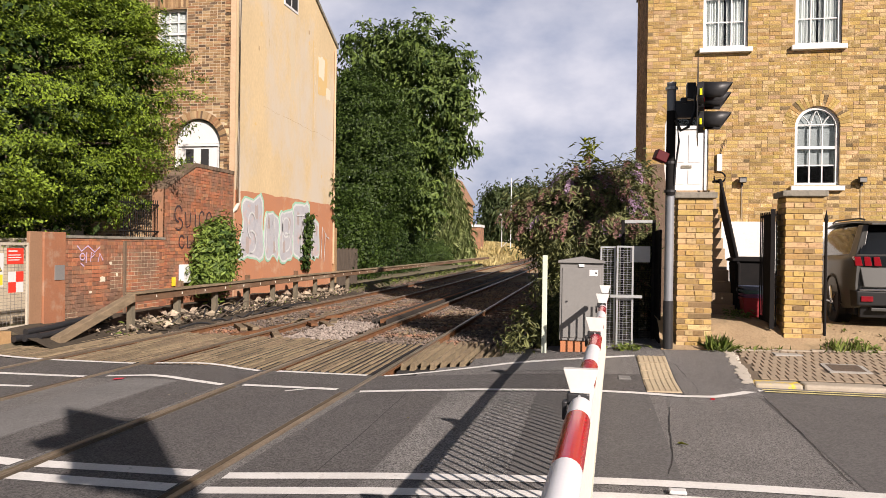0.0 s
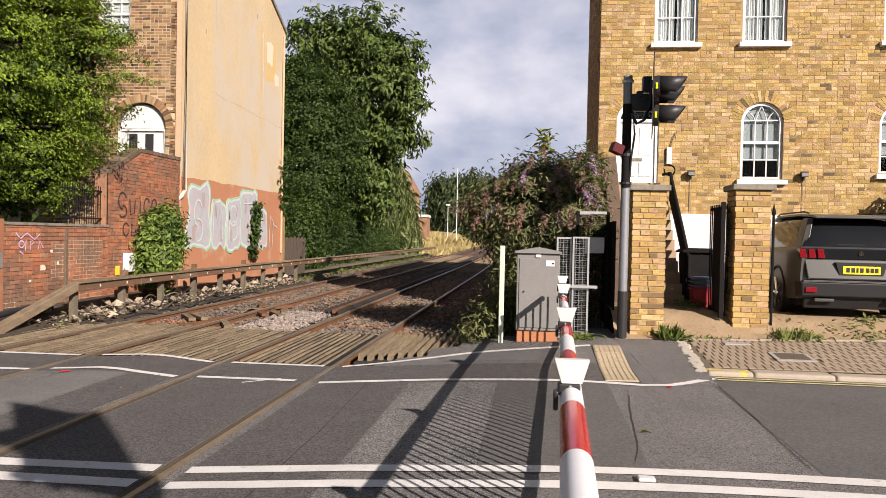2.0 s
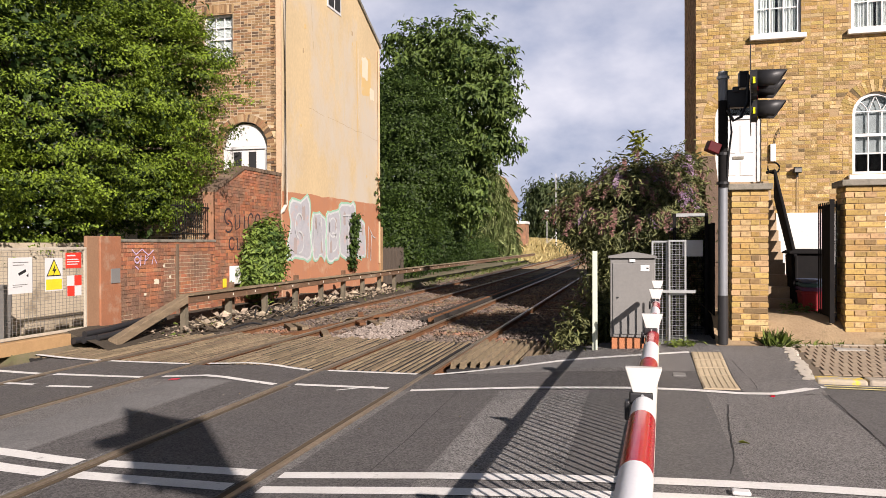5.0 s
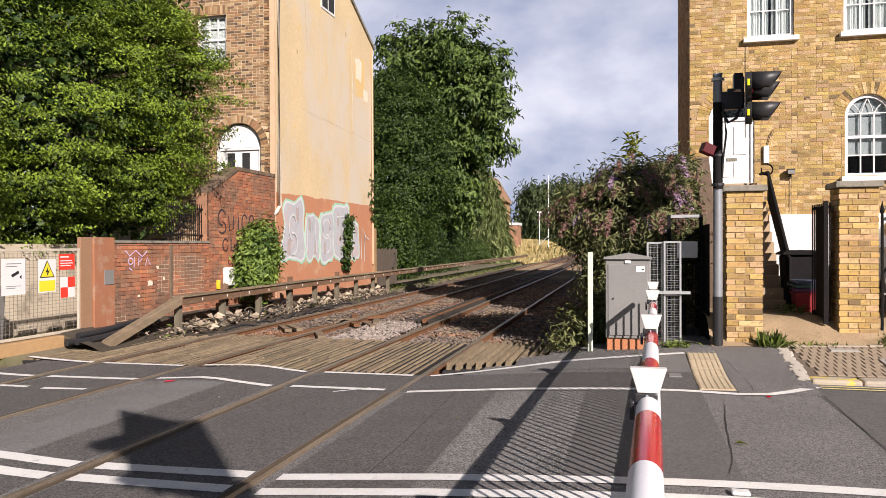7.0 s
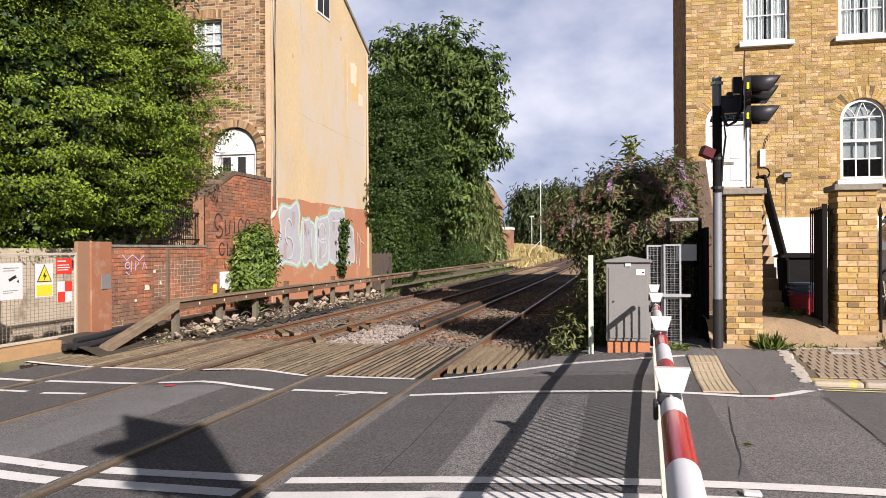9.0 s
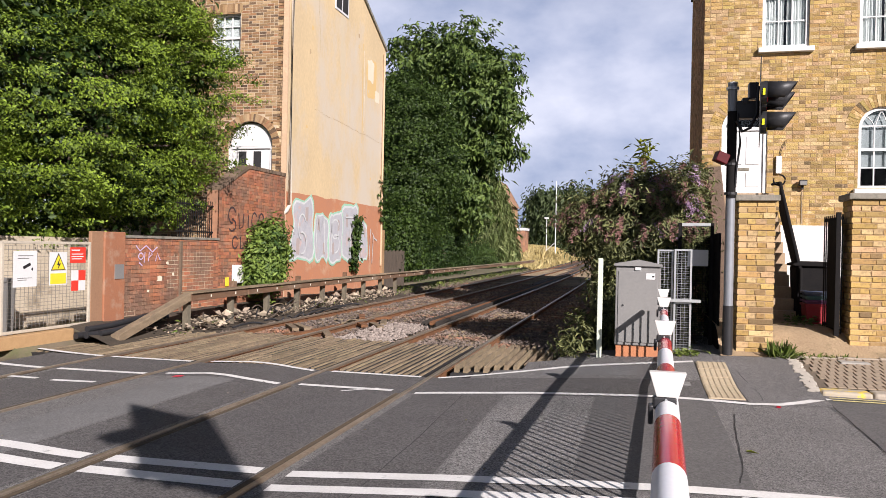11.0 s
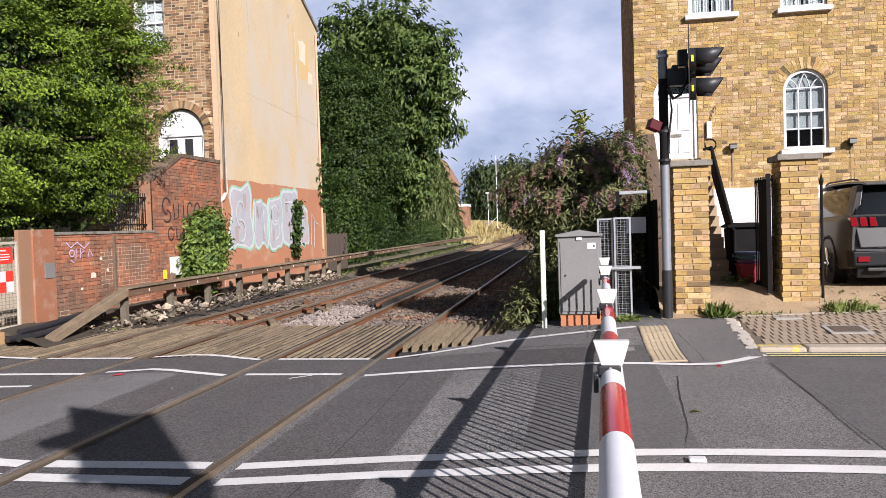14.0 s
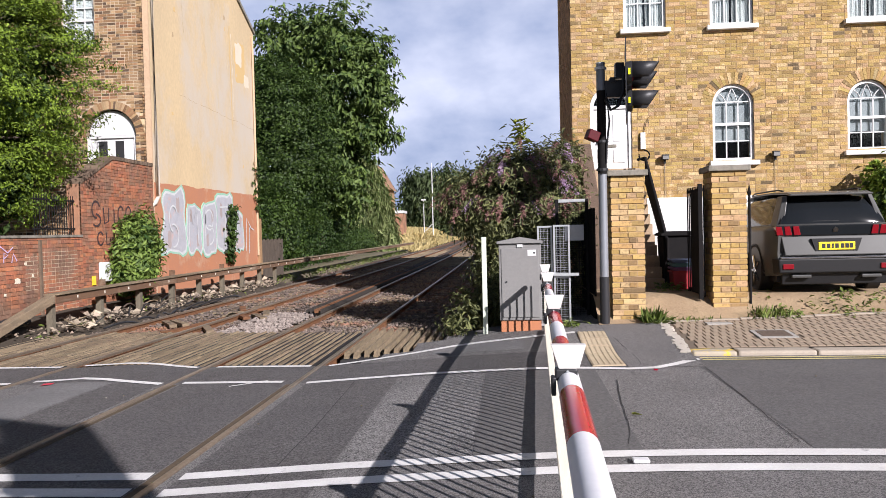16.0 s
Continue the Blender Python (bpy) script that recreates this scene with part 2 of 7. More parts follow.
YELLOW_TONES = [(0.0, (0.468, 0.324, 0.122)), (0.20, (0.405, 0.270, 0.081)), (0.34, (0.540, 0.405, 0.216)), (0.48, (0.378, 0.234, 0.090)), (0.60, (0.504, 0.333, 0.198)), (0.72, (0.450, 0.333, 0.108)), (0.84, (0.306, 0.211, 0.077)), (0.93, (0.198, 0.135, 0.068)), (0.975, (0.063, 0.050, 0.041))]
BROWN_TONES = [(0.0, (0.36, 0.225, 0.11)), (0.22, (0.27, 0.155, 0.075)), (0.40, (0.46, 0.31, 0.16)), (0.55, (0.13, 0.085, 0.055)), (0.68, (0.54, 0.39, 0.22)), (0.80, (0.33, 0.16, 0.08)), (0.90, (0.06, 0.045, 0.038))]
RED_TONES = [(0.0, (0.413, 0.156, 0.077)), (0.30, (0.338, 0.138, 0.075)), (0.50, (0.475, 0.188, 0.088)), (0.66, (0.275, 0.125, 0.075)), (0.80, (0.375, 0.213, 0.125)), (0.93, (0.163, 0.100, 0.069))]
STOCK = material("stock_brick", (0.405, 0.276, 0.106), (0.248, 0.166, 0.060), scale=2.0, rough=0.9, fine=38, bump=0.7, amount=0.75, island=0.22, tones=YELLOW_TONES, stain=(0.62, 0.44, 0.24), stain_scale=9.0, stain_at=(0.54, 0.68))
STOCK_PILLAR = material("stock_brick_pillar", (0.58, 0.385, 0.15), (0.38, 0.235, 0.085), scale=9.0, rough=0.9, fine=70, bump=0.35, obj_random=0.20, tones=YELLOW_TONES, stain=(0.20, 0.13, 0.07), stain_scale=11, stain_at=(0.57, 0.70))
BROWN_STOCK = material("brown_stock_brick", (0.27, 0.17, 0.085), (0.17, 0.105, 0.055), scale=2.0, rough=0.92, fine=45, bump=0.6, island=0.22, tones=BROWN_TONES, stain=(0.40, 0.29, 0.17), stain_scale=0.8, stain_at=(0.56, 0.75))
STOCK_OLD = material("stock_brick_old", (0.42, 0.27, 0.135), (0.25, 0.15, 0.075), scale=2.0, rough=0.92, fine=55, bump=0.4, island=0.36, stain=(0.20, 0.125, 0.07), stain_scale=1.2, stain_at=(0.55, 0.75))
RED_BRICK = material("red_brick", (0.450, 0.175, 0.085), (0.300, 0.119, 0.062), scale=1.6, rough=0.92, fine=50, bump=0.6, island=0.20, tones=RED_TONES, stain=(0.22, 0.13, 0.085), stain_scale=1.1, stain_at=(0.44, 0.60))
CREAM = material("cream_render", (0.66, 0.51, 0.30), (0.54, 0.42, 0.255), scale=0.9, rough=0.92, fine=16, bump=0.3, amount=0.75, stain=(0.56, 0.49, 0.39), stain_scale=0.42, stain_at=(0.46, 0.60), stretch=(1, 0.9, 0.6))
DARK_BRICK = material("dark_brick", (0.19, 0.135, 0.09), (0.11, 0.08, 0.055), scale=6, rough=0.95, fine=40, bump=0.6, island=0.35)
PATCH_PALE = material("pale_render", (0.74, 0.66, 0.52), (0.66, 0.58, 0.44), scale=2, rough=0.92, fine=25)
PATCH_STAIN = material("stained_render", (0.54, 0.46, 0.335), (0.60, 0.50, 0.34), scale=3, rough=0.92, fine=25)
PATCH_YELLOW = material("yellow_render", (0.65, 0.44, 0.18), (0.60, 0.45, 0.23), scale=2, rough=0.92, fine=25)
TERRACOTTA = material("terracotta_paint", (0.50, 0.215, 0.105), (0.42, 0.20, 0.12), scale=1.2, rough=0.9, fine=20, stain=(0.52, 0.34, 0.22), stain_scale=1.4, stain_at=(0.55, 0.7))
BROWN_PAINT = material("brown_paint", (0.33, 0.19, 0.11), (0.26, 0.145, 0.085), scale=2, rough=0.85, fine=30)
WHITE_PAINT = material("white_paint", (0.722, 0.722, 0.713), (0.634, 0.634, 0.625), scale=3, rough=0.5, fine=30, bump=0.08)
WHITE_WALL = material("white_wall", (0.704, 0.704, 0.686), (0.616, 0.616, 0.598), scale=1.5, rough=0.8, fine=25)
GREY_METAL = material("grey_paint", (0.23, 0.225, 0.215), (0.19, 0.187, 0.18), scale=2, rough=0.55, fine=30, bump=0.05)
POST_GREY = material("post_grey", (0.259, 0.274, 0.295), (0.209, 0.223, 0.241), scale=3, rough=0.5, metal=0.3, fine=30, bump=0.05, stretch=(1, 1, 0.4))
GALV = material("galvanised", (0.55, 0.57, 0.57), (0.40, 0.42, 0.42), scale=8, rough=0.45, metal=0.6, fine=60, bump=0.05)
BLACK = material("black_plastic", (0.022, 0.022, 0.024), (0.03, 0.03, 0.032), scale=6, rough=0.45, fine=60, bump=0.05)
BLACK_IRON = material("black_iron", (0.012, 0.012, 0.013), (0.022, 0.020, 0.019), scale=8, rough=0.9, fine=60, bump=0.1, spec=0.05)
SLATE = material("slate", (0.09, 0.09, 0.10), (0.06, 0.06, 0.065), scale=3, rough=0.7, fine=30, island=0.2)
COPING = material("stone_coping", (0.28, 0.255, 0.21), (0.18, 0.165, 0.135), scale=5, rough=0.9, fine=50, stain=(0.12, 0.12, 0.09), stain_scale=5)
KERB_STONE = material("kerb_stone", (0.46, 0.40, 0.32), (0.33, 0.28, 0.22), scale=4, rough=0.92, fine=50)
CONCRETE = material("concrete", (0.42, 0.40, 0.36), (0.32, 0.30, 0.27), scale=3, rough=0.9, fine=50)
PAVER = material("grey_paver", (0.36, 0.285, 0.205), (0.28, 0.22, 0.155), scale=3, rough=0.92, fine=60, obj_random=0.07)
PAVER_JOINT = material("paver_joint", (0.19, 0.148, 0.105), (0.12, 0.095, 0.07), scale=5, rough=0.95, fine=60)
TACTILE = material("buff_tactile", (0.54, 0.44, 0.295), (0.44, 0.355, 0.24), scale=6, rough=0.9, fine=60, obj_random=0.08)
BOOM_WHITE = material("boom_white", (0.80, 0.80, 0.82), (0.74, 0.74, 0.76), scale=5, rough=0.35, fine=40, bump=0.03)
BOOM_RED = material("boom_red", (0.50, 0.005, 0.028), (0.40, 0.004, 0.022), scale=9, rough=0.2, fine=40, bump=0.03)
SKIRT_CREAM = material("skirt_cream", (0.78, 0.74, 0.62), (0.68, 0.64, 0.53), scale=5, rough=0.5, fine=40, bump=0.05)
BARK = material("bark", (0.13, 0.10, 0.075), (0.07, 0.055, 0.042), scale=5, rough=0.95, fine=30, bump=0.8, stretch=(1, 1, 0.3))
LEAF_LAUREL = leaf_material("laurel_leaf", (0.010, 0.028, 0.005), (0.26, 0.375, 0.032))
LEAF_TALL = leaf_material("tall_tree_leaf", (0.016, 0.040, 0.009), (0.17, 0.245, 0.055))
# darker leaf colour that carries shade for crown gaps and hedge clumps
LEAF_SHADE = leaf_material("tree_leaf", (0.014, 0.036, 0.008), (0.055, 0.095, 0.018))
LEAF_IVY = leaf_material("ivy_leaf", (0.010, 0.025, 0.005), (0.072, 0.122, 0.020))
LEAF_BUDDLEIA = leaf_material("buddleia_leaf", (0.026, 0.038, 0.014), (0.25, 0.265, 0.10))
LEAF_YELLOW = leaf_material("yellow_leaf", (0.16, 0.19, 0.02), (0.24, 0.26, 0.035))
LEAF_PAMPAS = leaf_material("pampas_leaf", (0.14, 0.20, 0.06), (0.40, 0.44, 0.19))
LEAF_WILLOW = leaf_material("willow_leaf", (0.035, 0.055, 0.02), (0.10, 0.135, 0.05))
FLOWER = leaf_material("buddleia_flower", (0.22, 0.13, 0.22), (0.48, 0.35, 0.46))
FLOWER_DEAD = leaf_material("dead_flower", (0.15, 0.07, 0.06), (0.36, 0.20, 0.17))
GRASS_DRY = leaf_material("dry_grass", (0.52, 0.42, 0.17), (0.74, 0.60, 0.30))
GRASS = leaf_material("grass", (0.08, 0.13, 0.02), (0.24, 0.28, 0.07))
PANE = glass_material("window_glass", clear=0.8)
# near-black colour stands in for the darkness of unlit rooms
UNLIT_ROOM = material("unlit_room", (0.03, 0.03, 0.032), (0.02, 0.02, 0.02), scale=2, rough=0.9)
CURTAIN = material("net_curtain", (0.88, 0.88, 0.86), (0.70, 0.70, 0.70), scale=2, rough=0.9, fine=14, stretch=(6, 1, 0.15), bump=0.3)
# flat grey that stands in for sky reflected in the arched windows
GREY_REFLECTION = material("grey_reflection", (0.42, 0.43, 0.44), (0.34, 0.35, 0.36), scale=2, rough=0.9)
LEAF_BROAD = leaf_material("broad_leaf", (0.026, 0.062, 0.012), (0.25, 0.35, 0.065))
OLD_PIPE = material("old_pipe", (0.66, 0.60, 0.50), (0.54, 0.48, 0.39), scale=2, rough=0.7, fine=20)
CORNER_RENDER = material("corner_render", (0.60, 0.43, 0.28), (0.48, 0.33, 0.21), scale=2, rough=0.92, fine=20)
BLACK_TIMBER = material("guard_board", (0.035, 0.03, 0.027), (0.06, 0.05, 0.04), scale=3, rough=0.8, fine=40)
STEP_STONE = material("step_stone", (0.46, 0.34, 0.22), (0.33, 0.24, 0.155), scale=5, rough=0.9, fine=40)
GATE_PAINT = material("weathered_gate_paint", (0.56, 0.50, 0.40), (0.40, 0.35, 0.28), scale=6, rough=0.7, fine=40)
WIRE_GREY = material("grey_wire", (0.30, 0.28, 0.25), (0.22, 0.20, 0.18), scale=6, rough=0.6, metal=0.3)


# ---- mesh helpers ----
class Boxes:
    """Gathers boxes and other small solids into one mesh quickly."""

    def __init__(self):
        self.v, self.f, self.count = [], [], 0

    def add(self, verts, faces):
        self.v.append(np.asarray(verts, float))
        self.f.extend([tuple(i + self.count for i in face) for face in faces])
        self.count += len(verts)

    def box(self, x0, y0, z0, x1, y1, z1, m=None):
        v = np.array([(x0, y0, z0), (x1, y0, z0), (x1, y1, z0), (x0, y1, z0), (x0, y0, z1), (x1, y0, z1), (x1, y1, z1), (x0, y1, z1)], float)
        if m is not None:
            v = v @ np.array(m.to_3x3()).T + np.array(m.translation)
        self.add(v, [(0, 3, 2, 1), (4, 5, 6, 7), (0, 1, 5, 4), (1, 2, 6, 5), (2, 3, 7, 6), (3, 0, 4, 7)])
        return self

    def tube(self, points, radius, sides=8, closed=True):
        """A round bar along points; radius: one number or one per point."""
        pts = [Vector(p) for p in points]
        radii = radius if isinstance(radius, (list, tuple)) else [radius] * len(pts)
        rings = []
        for i, p in enumerate(pts):
            d = (pts[min(i + 1, len(pts) - 1)] - pts[max(i - 1, 0)]).normalized()
            a = d.cross(Vector((0, 0, 1)))
            if a.length < 1e-3:
                a = d.cross(Vector((0, 1, 0)))
            a.normalize()
            b = d.cross(a)
            rings.append([p + (a * math.cos(2 * math.pi * k / sides) + b * math.sin(2 * math.pi * k / sides)) * radii[i] for k in range(sides)])
        v = [q for r in rings for q in r]
        f = []
        for i in range(len(pts) - 1):
            for k in range(sides):
                k2 = (k + 1) % sides
                f.append((i * sides + k, i * sides + k2, (i + 1) * sides + k2, (i + 1) * sides + k))
        if closed:
            f.append(tuple(range(sides))[::-1])
            f.append(tuple((len(pts) - 1) * sides + k for k in range(sides)))
        self.add([tuple(q) for q in v], f)
        return self

    def prism(self, outline, axis, a, b):
        """A flat outline [(u, v)] pushed from a to b along an axis: 'x': (a, u, v), 'y': (u, a, v), 'z': (u, v, a)."""
        put = {"x": lambda u, v, w: (w, u, v), "y": lambda u, v, w: (u, w, v), "z": lambda u, v, w: (u, v, w)}[axis]
        n = len(outline)
        v = [put(p[0], p[1], a) for p in outline] + [put(p[0], p[1], b) for p in outline]
        f = [tuple(range(n)), tuple(range(2 * n - 1, n - 1, -1))]
        f += [(i, i + n, (i + 1) % n + n, (i + 1) % n) for i in range(n)]
        self.add(v, f)
        return self

    def mesh(self, name, mat, smooth=False):
        me = bpy.data.meshes.new(name)
        me.from_pydata(np.concatenate(self.v) if self.v else [], [], self.f)
        bm = bmesh.new()
        bm.from_mesh(me)
        bmesh.ops.recalc_face_normals(bm, faces=bm.faces)
        bm.to_mesh(me)
        bm.free()
        if smooth:
            me.polygons.foreach_set("use_smooth", [True] * len(me.polygons))
            me.set_sharp_from_angle(angle=radians(48))
        me.materials.append(mat)
        return me


def part(name, shape, mat, parent=None, label="", smooth=False, bevel=0.0):
    """One mesh object out of a Boxes, under a thing or a part."""
    ob = new(name, shape.mesh(name, mat, smooth))
    ob.parent = parent
    if label:
        ob["label"] = label
    if bevel:
        md = ob.modifiers.new("bevel", "BEVEL")
        md.width, md.segments, md.limit_method = bevel, 2, "ANGLE"
    return ob


def thing(name, at=(0, 0, 0), label="", category="", group="", kind=""):
    ob = new(name)
    ob.location = at
    ob.empty_display_size = 0.2
    return tagged(ob, label, category, group, kind)


def B():
    return Boxes()


def sheet(name, xs, ys, height, mat, label="", category="", kind="structure", parent=None, skip=None):
    """A sheet of ground over a grid, with a height for each place."""
    xs, ys = np.asarray(xs, float), np.asarray(ys, float)
    v = [(x, y, height(x, y)) for y in ys for x in xs]
    n = len(xs)
    f = [(j * n + i, j * n + i + 1, (j + 1) * n + i + 1, (j + 1) * n + i) for j in range(len(ys) - 1) for i in range(n - 1)
         if not (skip and skip((xs[i] + xs[i + 1]) / 2, (ys[j] + ys[j + 1]) / 2))]
    me = bpy.data.meshes.new(name)
    me.from_pydata(v, [], f)
    me.polygons.foreach_set("use_smooth", [True] * len(f))
    me.materials.append(mat)
    ob = new(name, me)
    ob.parent = parent
    return tagged(ob, label, category, "", kind)


def ribbon(points, width, height, lift=0.006, thick=0.0):
    """A painted band along ground points, laid on the surface height(x, y)."""
    s = Boxes()
    pts = [Vector((p[0], p[1], 0)) for p in points]
    left, right = [], []
    fine = []
    for a, b in zip(pts, pts[1:]):
        k = max(1, int((b - a).length / 0.25))
        fine += [a.lerp(b, i / k) for i in range(k)]
    fine.append(pts[-1])
    for i, p in enumerate(fine):
        d = (fine[min(i + 1, len(fine) - 1)] - fine[max(i - 1, 0)]).normalized()
        q = Vector((-d.y, d.x, 0)) * width * (0.5 + 0.035 * noise.noise(Vector((p.x * 5, p.y * 5, 1))))
        left.append((p.x + q.x, p.y + q.y, height(p.x + q.x, p.y + q.y) + lift))
        right.append((p.x - q.x, p.y - q.y, height(p.x - q.x, p.y - q.y) + lift))
    n = len(left)
    s.add(left + right, [(i, n + i, n + i + 1, i + 1) for i in range(n - 1)])
    return s


# ---- the lie of the land ----
RAILS = (-2.72, -4.20, -6.14, -7.65)


def bend(y):
    """How far the tracks swing to the left beyond the crossing."""
    return -((max(y, 30) - 30) ** 2) / 5500


def smooth(a, b, t):
    t = min(1.0, max(0.0, (t - a) / (b - a)))
    return t * t * (3 - 2 * t)


def road_z(x, y=0.0):
    """The road: level over the tracks, climbing gently to the right of them and flattening out, with the footway rising to the gates."""
    z = 0.05 * (min(x, -0.6) + 2.7) if x > -2.7 else 0.0
    if x > -0.6:
        u = min(x, 1.6) + 0.6
        z += 0.05 * u - 0.05 * u * u / 4.4
    z += 0.035 * math.exp(-((x + 5.2) / 0.55) ** 2)
    z += min(1.0, max(0.0, -8.2 - x) / 3.0) * 0.06
    z += 0.10 * smooth(9.0, 11.0, y) * smooth(-2.4, -0.6, x) + 0.05 * smooth(9.2, 11.0, y) * smooth(-0.1, 1.2, x)
    return z


def pave_z(x, y=11.0):
    """The paver pavement, rising from the kerb to the pillars."""
    t = min(1.0, max(0.0, (y - 9.2) / 1.8))
    return 0.212 + t * (0.115 + 0.03 * (min(x, 5.0) - 1.7))


def yard_z(x, y):
    """The forecourt behind the gate pillars, higher than the pavement."""
    return pave_z(x) + (0.66 - pave_z(x)) * smooth(11.0, 11.75, y)


def land_z(x, y):
    """The open ground under everything."""
    if -9.0 < x - bend(y) < -0.6 and y > 9.3:
        return -0.14
    if y < 9.3 and x < 14:
        return road_z(x) - 0.06
    if x - bend(y) <= -9.0:
        return 0.12 if y > 9 else road_z(x) - 0.06
    return min(road_z(x, y) - 0.04, 0.7) if y < 40 else 0.0


# ---- ground, road and crossing ----
grid_x = [-1500, -600, -250, -120, -60, -35, -22, -16, -13, -11, -10, -9.05, -8.95, -8, -6, -4, -2, -0.62, -0.58, 0.5, 2, 4, 7, 10, 14, 14.1, 20, 35, 70, 150, 400, 1500]
grid_y = [-1500, -500, -150, -60, -25, -12, -6, 0, 4, 7, 9.25, 9.35, 10, 11, 12, 13, 15, 18, 22, 26, 30, 35, 40, 46, 52, 60, 70, 82, 95, 110, 130, 160, 200, 300, 600, 1600]
ground = sheet("ground", grid_x, grid_y, land_z, EARTH, "dry brown earth with patches of weeds", "ground")
# rows of the land follow the bend of the tracks
me = ground.data
for v in me.vertices:
    if v.co.y > 9.3 and -16 < v.co.x < 12:
        x0 = v.co.x
        v.co.x += bend(v.co.y)
        v.co.z = -0.14 if -9.0 < x0 < -0.6 else (0.12 if x0 <= -9.0 else v.co.z)

xs = list(np.arange(-40, -10, 2.0)) + list(np.arange(-10, 6, 0.25)) + list(np.arange(6, 44, 2.0))
road = sheet("road", xs, [-30, -15, -8, -4, -2, 0, 2, 4, 5, 6, 7, 8, 8.46, 9.14], road_z, ASPHALT, "worn dark grey asphalt road over the level crossing", "road",
             skip=lambda x, y: y > 8.46 and x < 1.75)
footway = sheet("footway", list(np.arange(-8.6, 1.7, 0.2)) + [1.75], [8.46, 8.8, 9.2, 9.6], road_z, ASPHALT_DARK, "dark asphalt footway across the tracks", "footway")
footway_end = sheet("footway", list(np.arange(-2.4, 1.81, 0.2)), [9.6, 9.9, 10.2, 10.5, 10.8, 11.1, 11.4, 11.7, 12.4, 13.5], road_z, ASPHALT, "asphalt path to the side gate", "footway",
                    skip=lambda x, y: y > 9.62 + max(0.0, (x + 2.4)) * 0.95 + (0.25 if x > -1.6 else 0))

# darker panels and strips of newer asphalt between and beside the rails
for k, (x0, x1, y0, y1, mat) in enumerate([(-4.9, -4.32, -6, 8.46, ASPHALT_DARK), (-4.08, -2.84, -6, 8.46, ASPHALT_DARK), (-2.6, -1.55, -6, 8.46, ASPHALT_DARK),
                                           (-7.48, -6.22, -6, 8.46, ASPHALT_DARK), (-5.64, -4.92, -6, 8.46, ASPHALT_PALE), (-9.5, -7.72, 4, 8.46, ASPHALT_DARK), (-1.53, -0.57, 5.29, 8.46, ASPHALT_WORN), (-0.55, 0.64, 5.29, 8.46, ASPHALT_SMOOTH), (1.79, 13.5, 5.29, 8.82, ASPHALT_SMOOTH)]):
    sheet("road_panel", np.linspace(x0, x1, 8), np.linspace(y0, y1, 12), lambda x, y: road_z(x, y) + 0.003, mat, "darker asphalt panel laid beside the rail", "road panel")

# rails: two tracks, four rails, grooved into the road
RAIL_OUTLINE = [(-0.07, -0.16), (0.07, -0.16), (0.07, -0.145), (0.012, -0.12), (0.012, -0.045), (0.036, -0.035), (0.036, -0.004), (0.03, 0.003), (-0.03, 0.003), (-0.036, -0.004), (-0.036, -0.035), (-0.012, -0.045), (-0.012, -0.12), (-0.07, -0.145)]
rail_ys = [-30, 0, 5, 9, 11, 13] + list(np.arange(15, 60, 2.5)) + list(np.arange(60, 150, 6))


def swept(outline, x, ys, z):
    s = B()
    n = len(outline)
    v = []
    for y in ys:
        for u, w in outline:
            v.append((x + bend(y) + u, y, z + w))
    f = [tuple(range(n))[::-1], tuple((len(ys) - 1) * n + k for k in range(n))]
    for j in range(len(ys) - 1):
        for k in range(n):
            k2 = (k + 1) % n
            f.append((j * n + k, j * n + k2, (j + 1) * n + k2, (j + 1) * n + k))
    s.add(v, f)
    return s


for x in RAILS:
    r = thing("rail", (0, 0, 0), "rusty steel running rail with a worn brown head", "rail", "rails of the two tracks", "structure")
    part("rail_body", swept(RAIL_OUTLINE[:6] + RAIL_OUTLINE[9:], x, rail_ys, 0.012), RAIL_SIDE, r)
    part("rail_head", swept([(-0.026, -0.03), (0.026, -0.03), (0.027, 0.0), (0.020, 0.007), (-0.020, 0.007), (-0.027, 0.0)], x, rail_ys, 0.014), RAIL_TOP, r, "worn brown running surface")
    side = 1 if x in (RAILS[1], RAILS[3]) else -1
    fl = B()
    for a, b in zip(np.linspace(-30, 8.4, 20), np.linspace(-30, 8.4, 20)[1:]):
        fl.add([(x + side * 0.045, a, road_z(x) + 0.007), (x + side * 0.10, a, road_z(x) + 0.007), (x + side * 0.10, b, road_z(x) + 0.007), (x + side * 0.045, b, road_z(x) + 0.007)], [(0, 1, 2, 3)])
    part("flangeway", fl, RAIL_DIRT, r, "dirt-filled groove beside the rail")

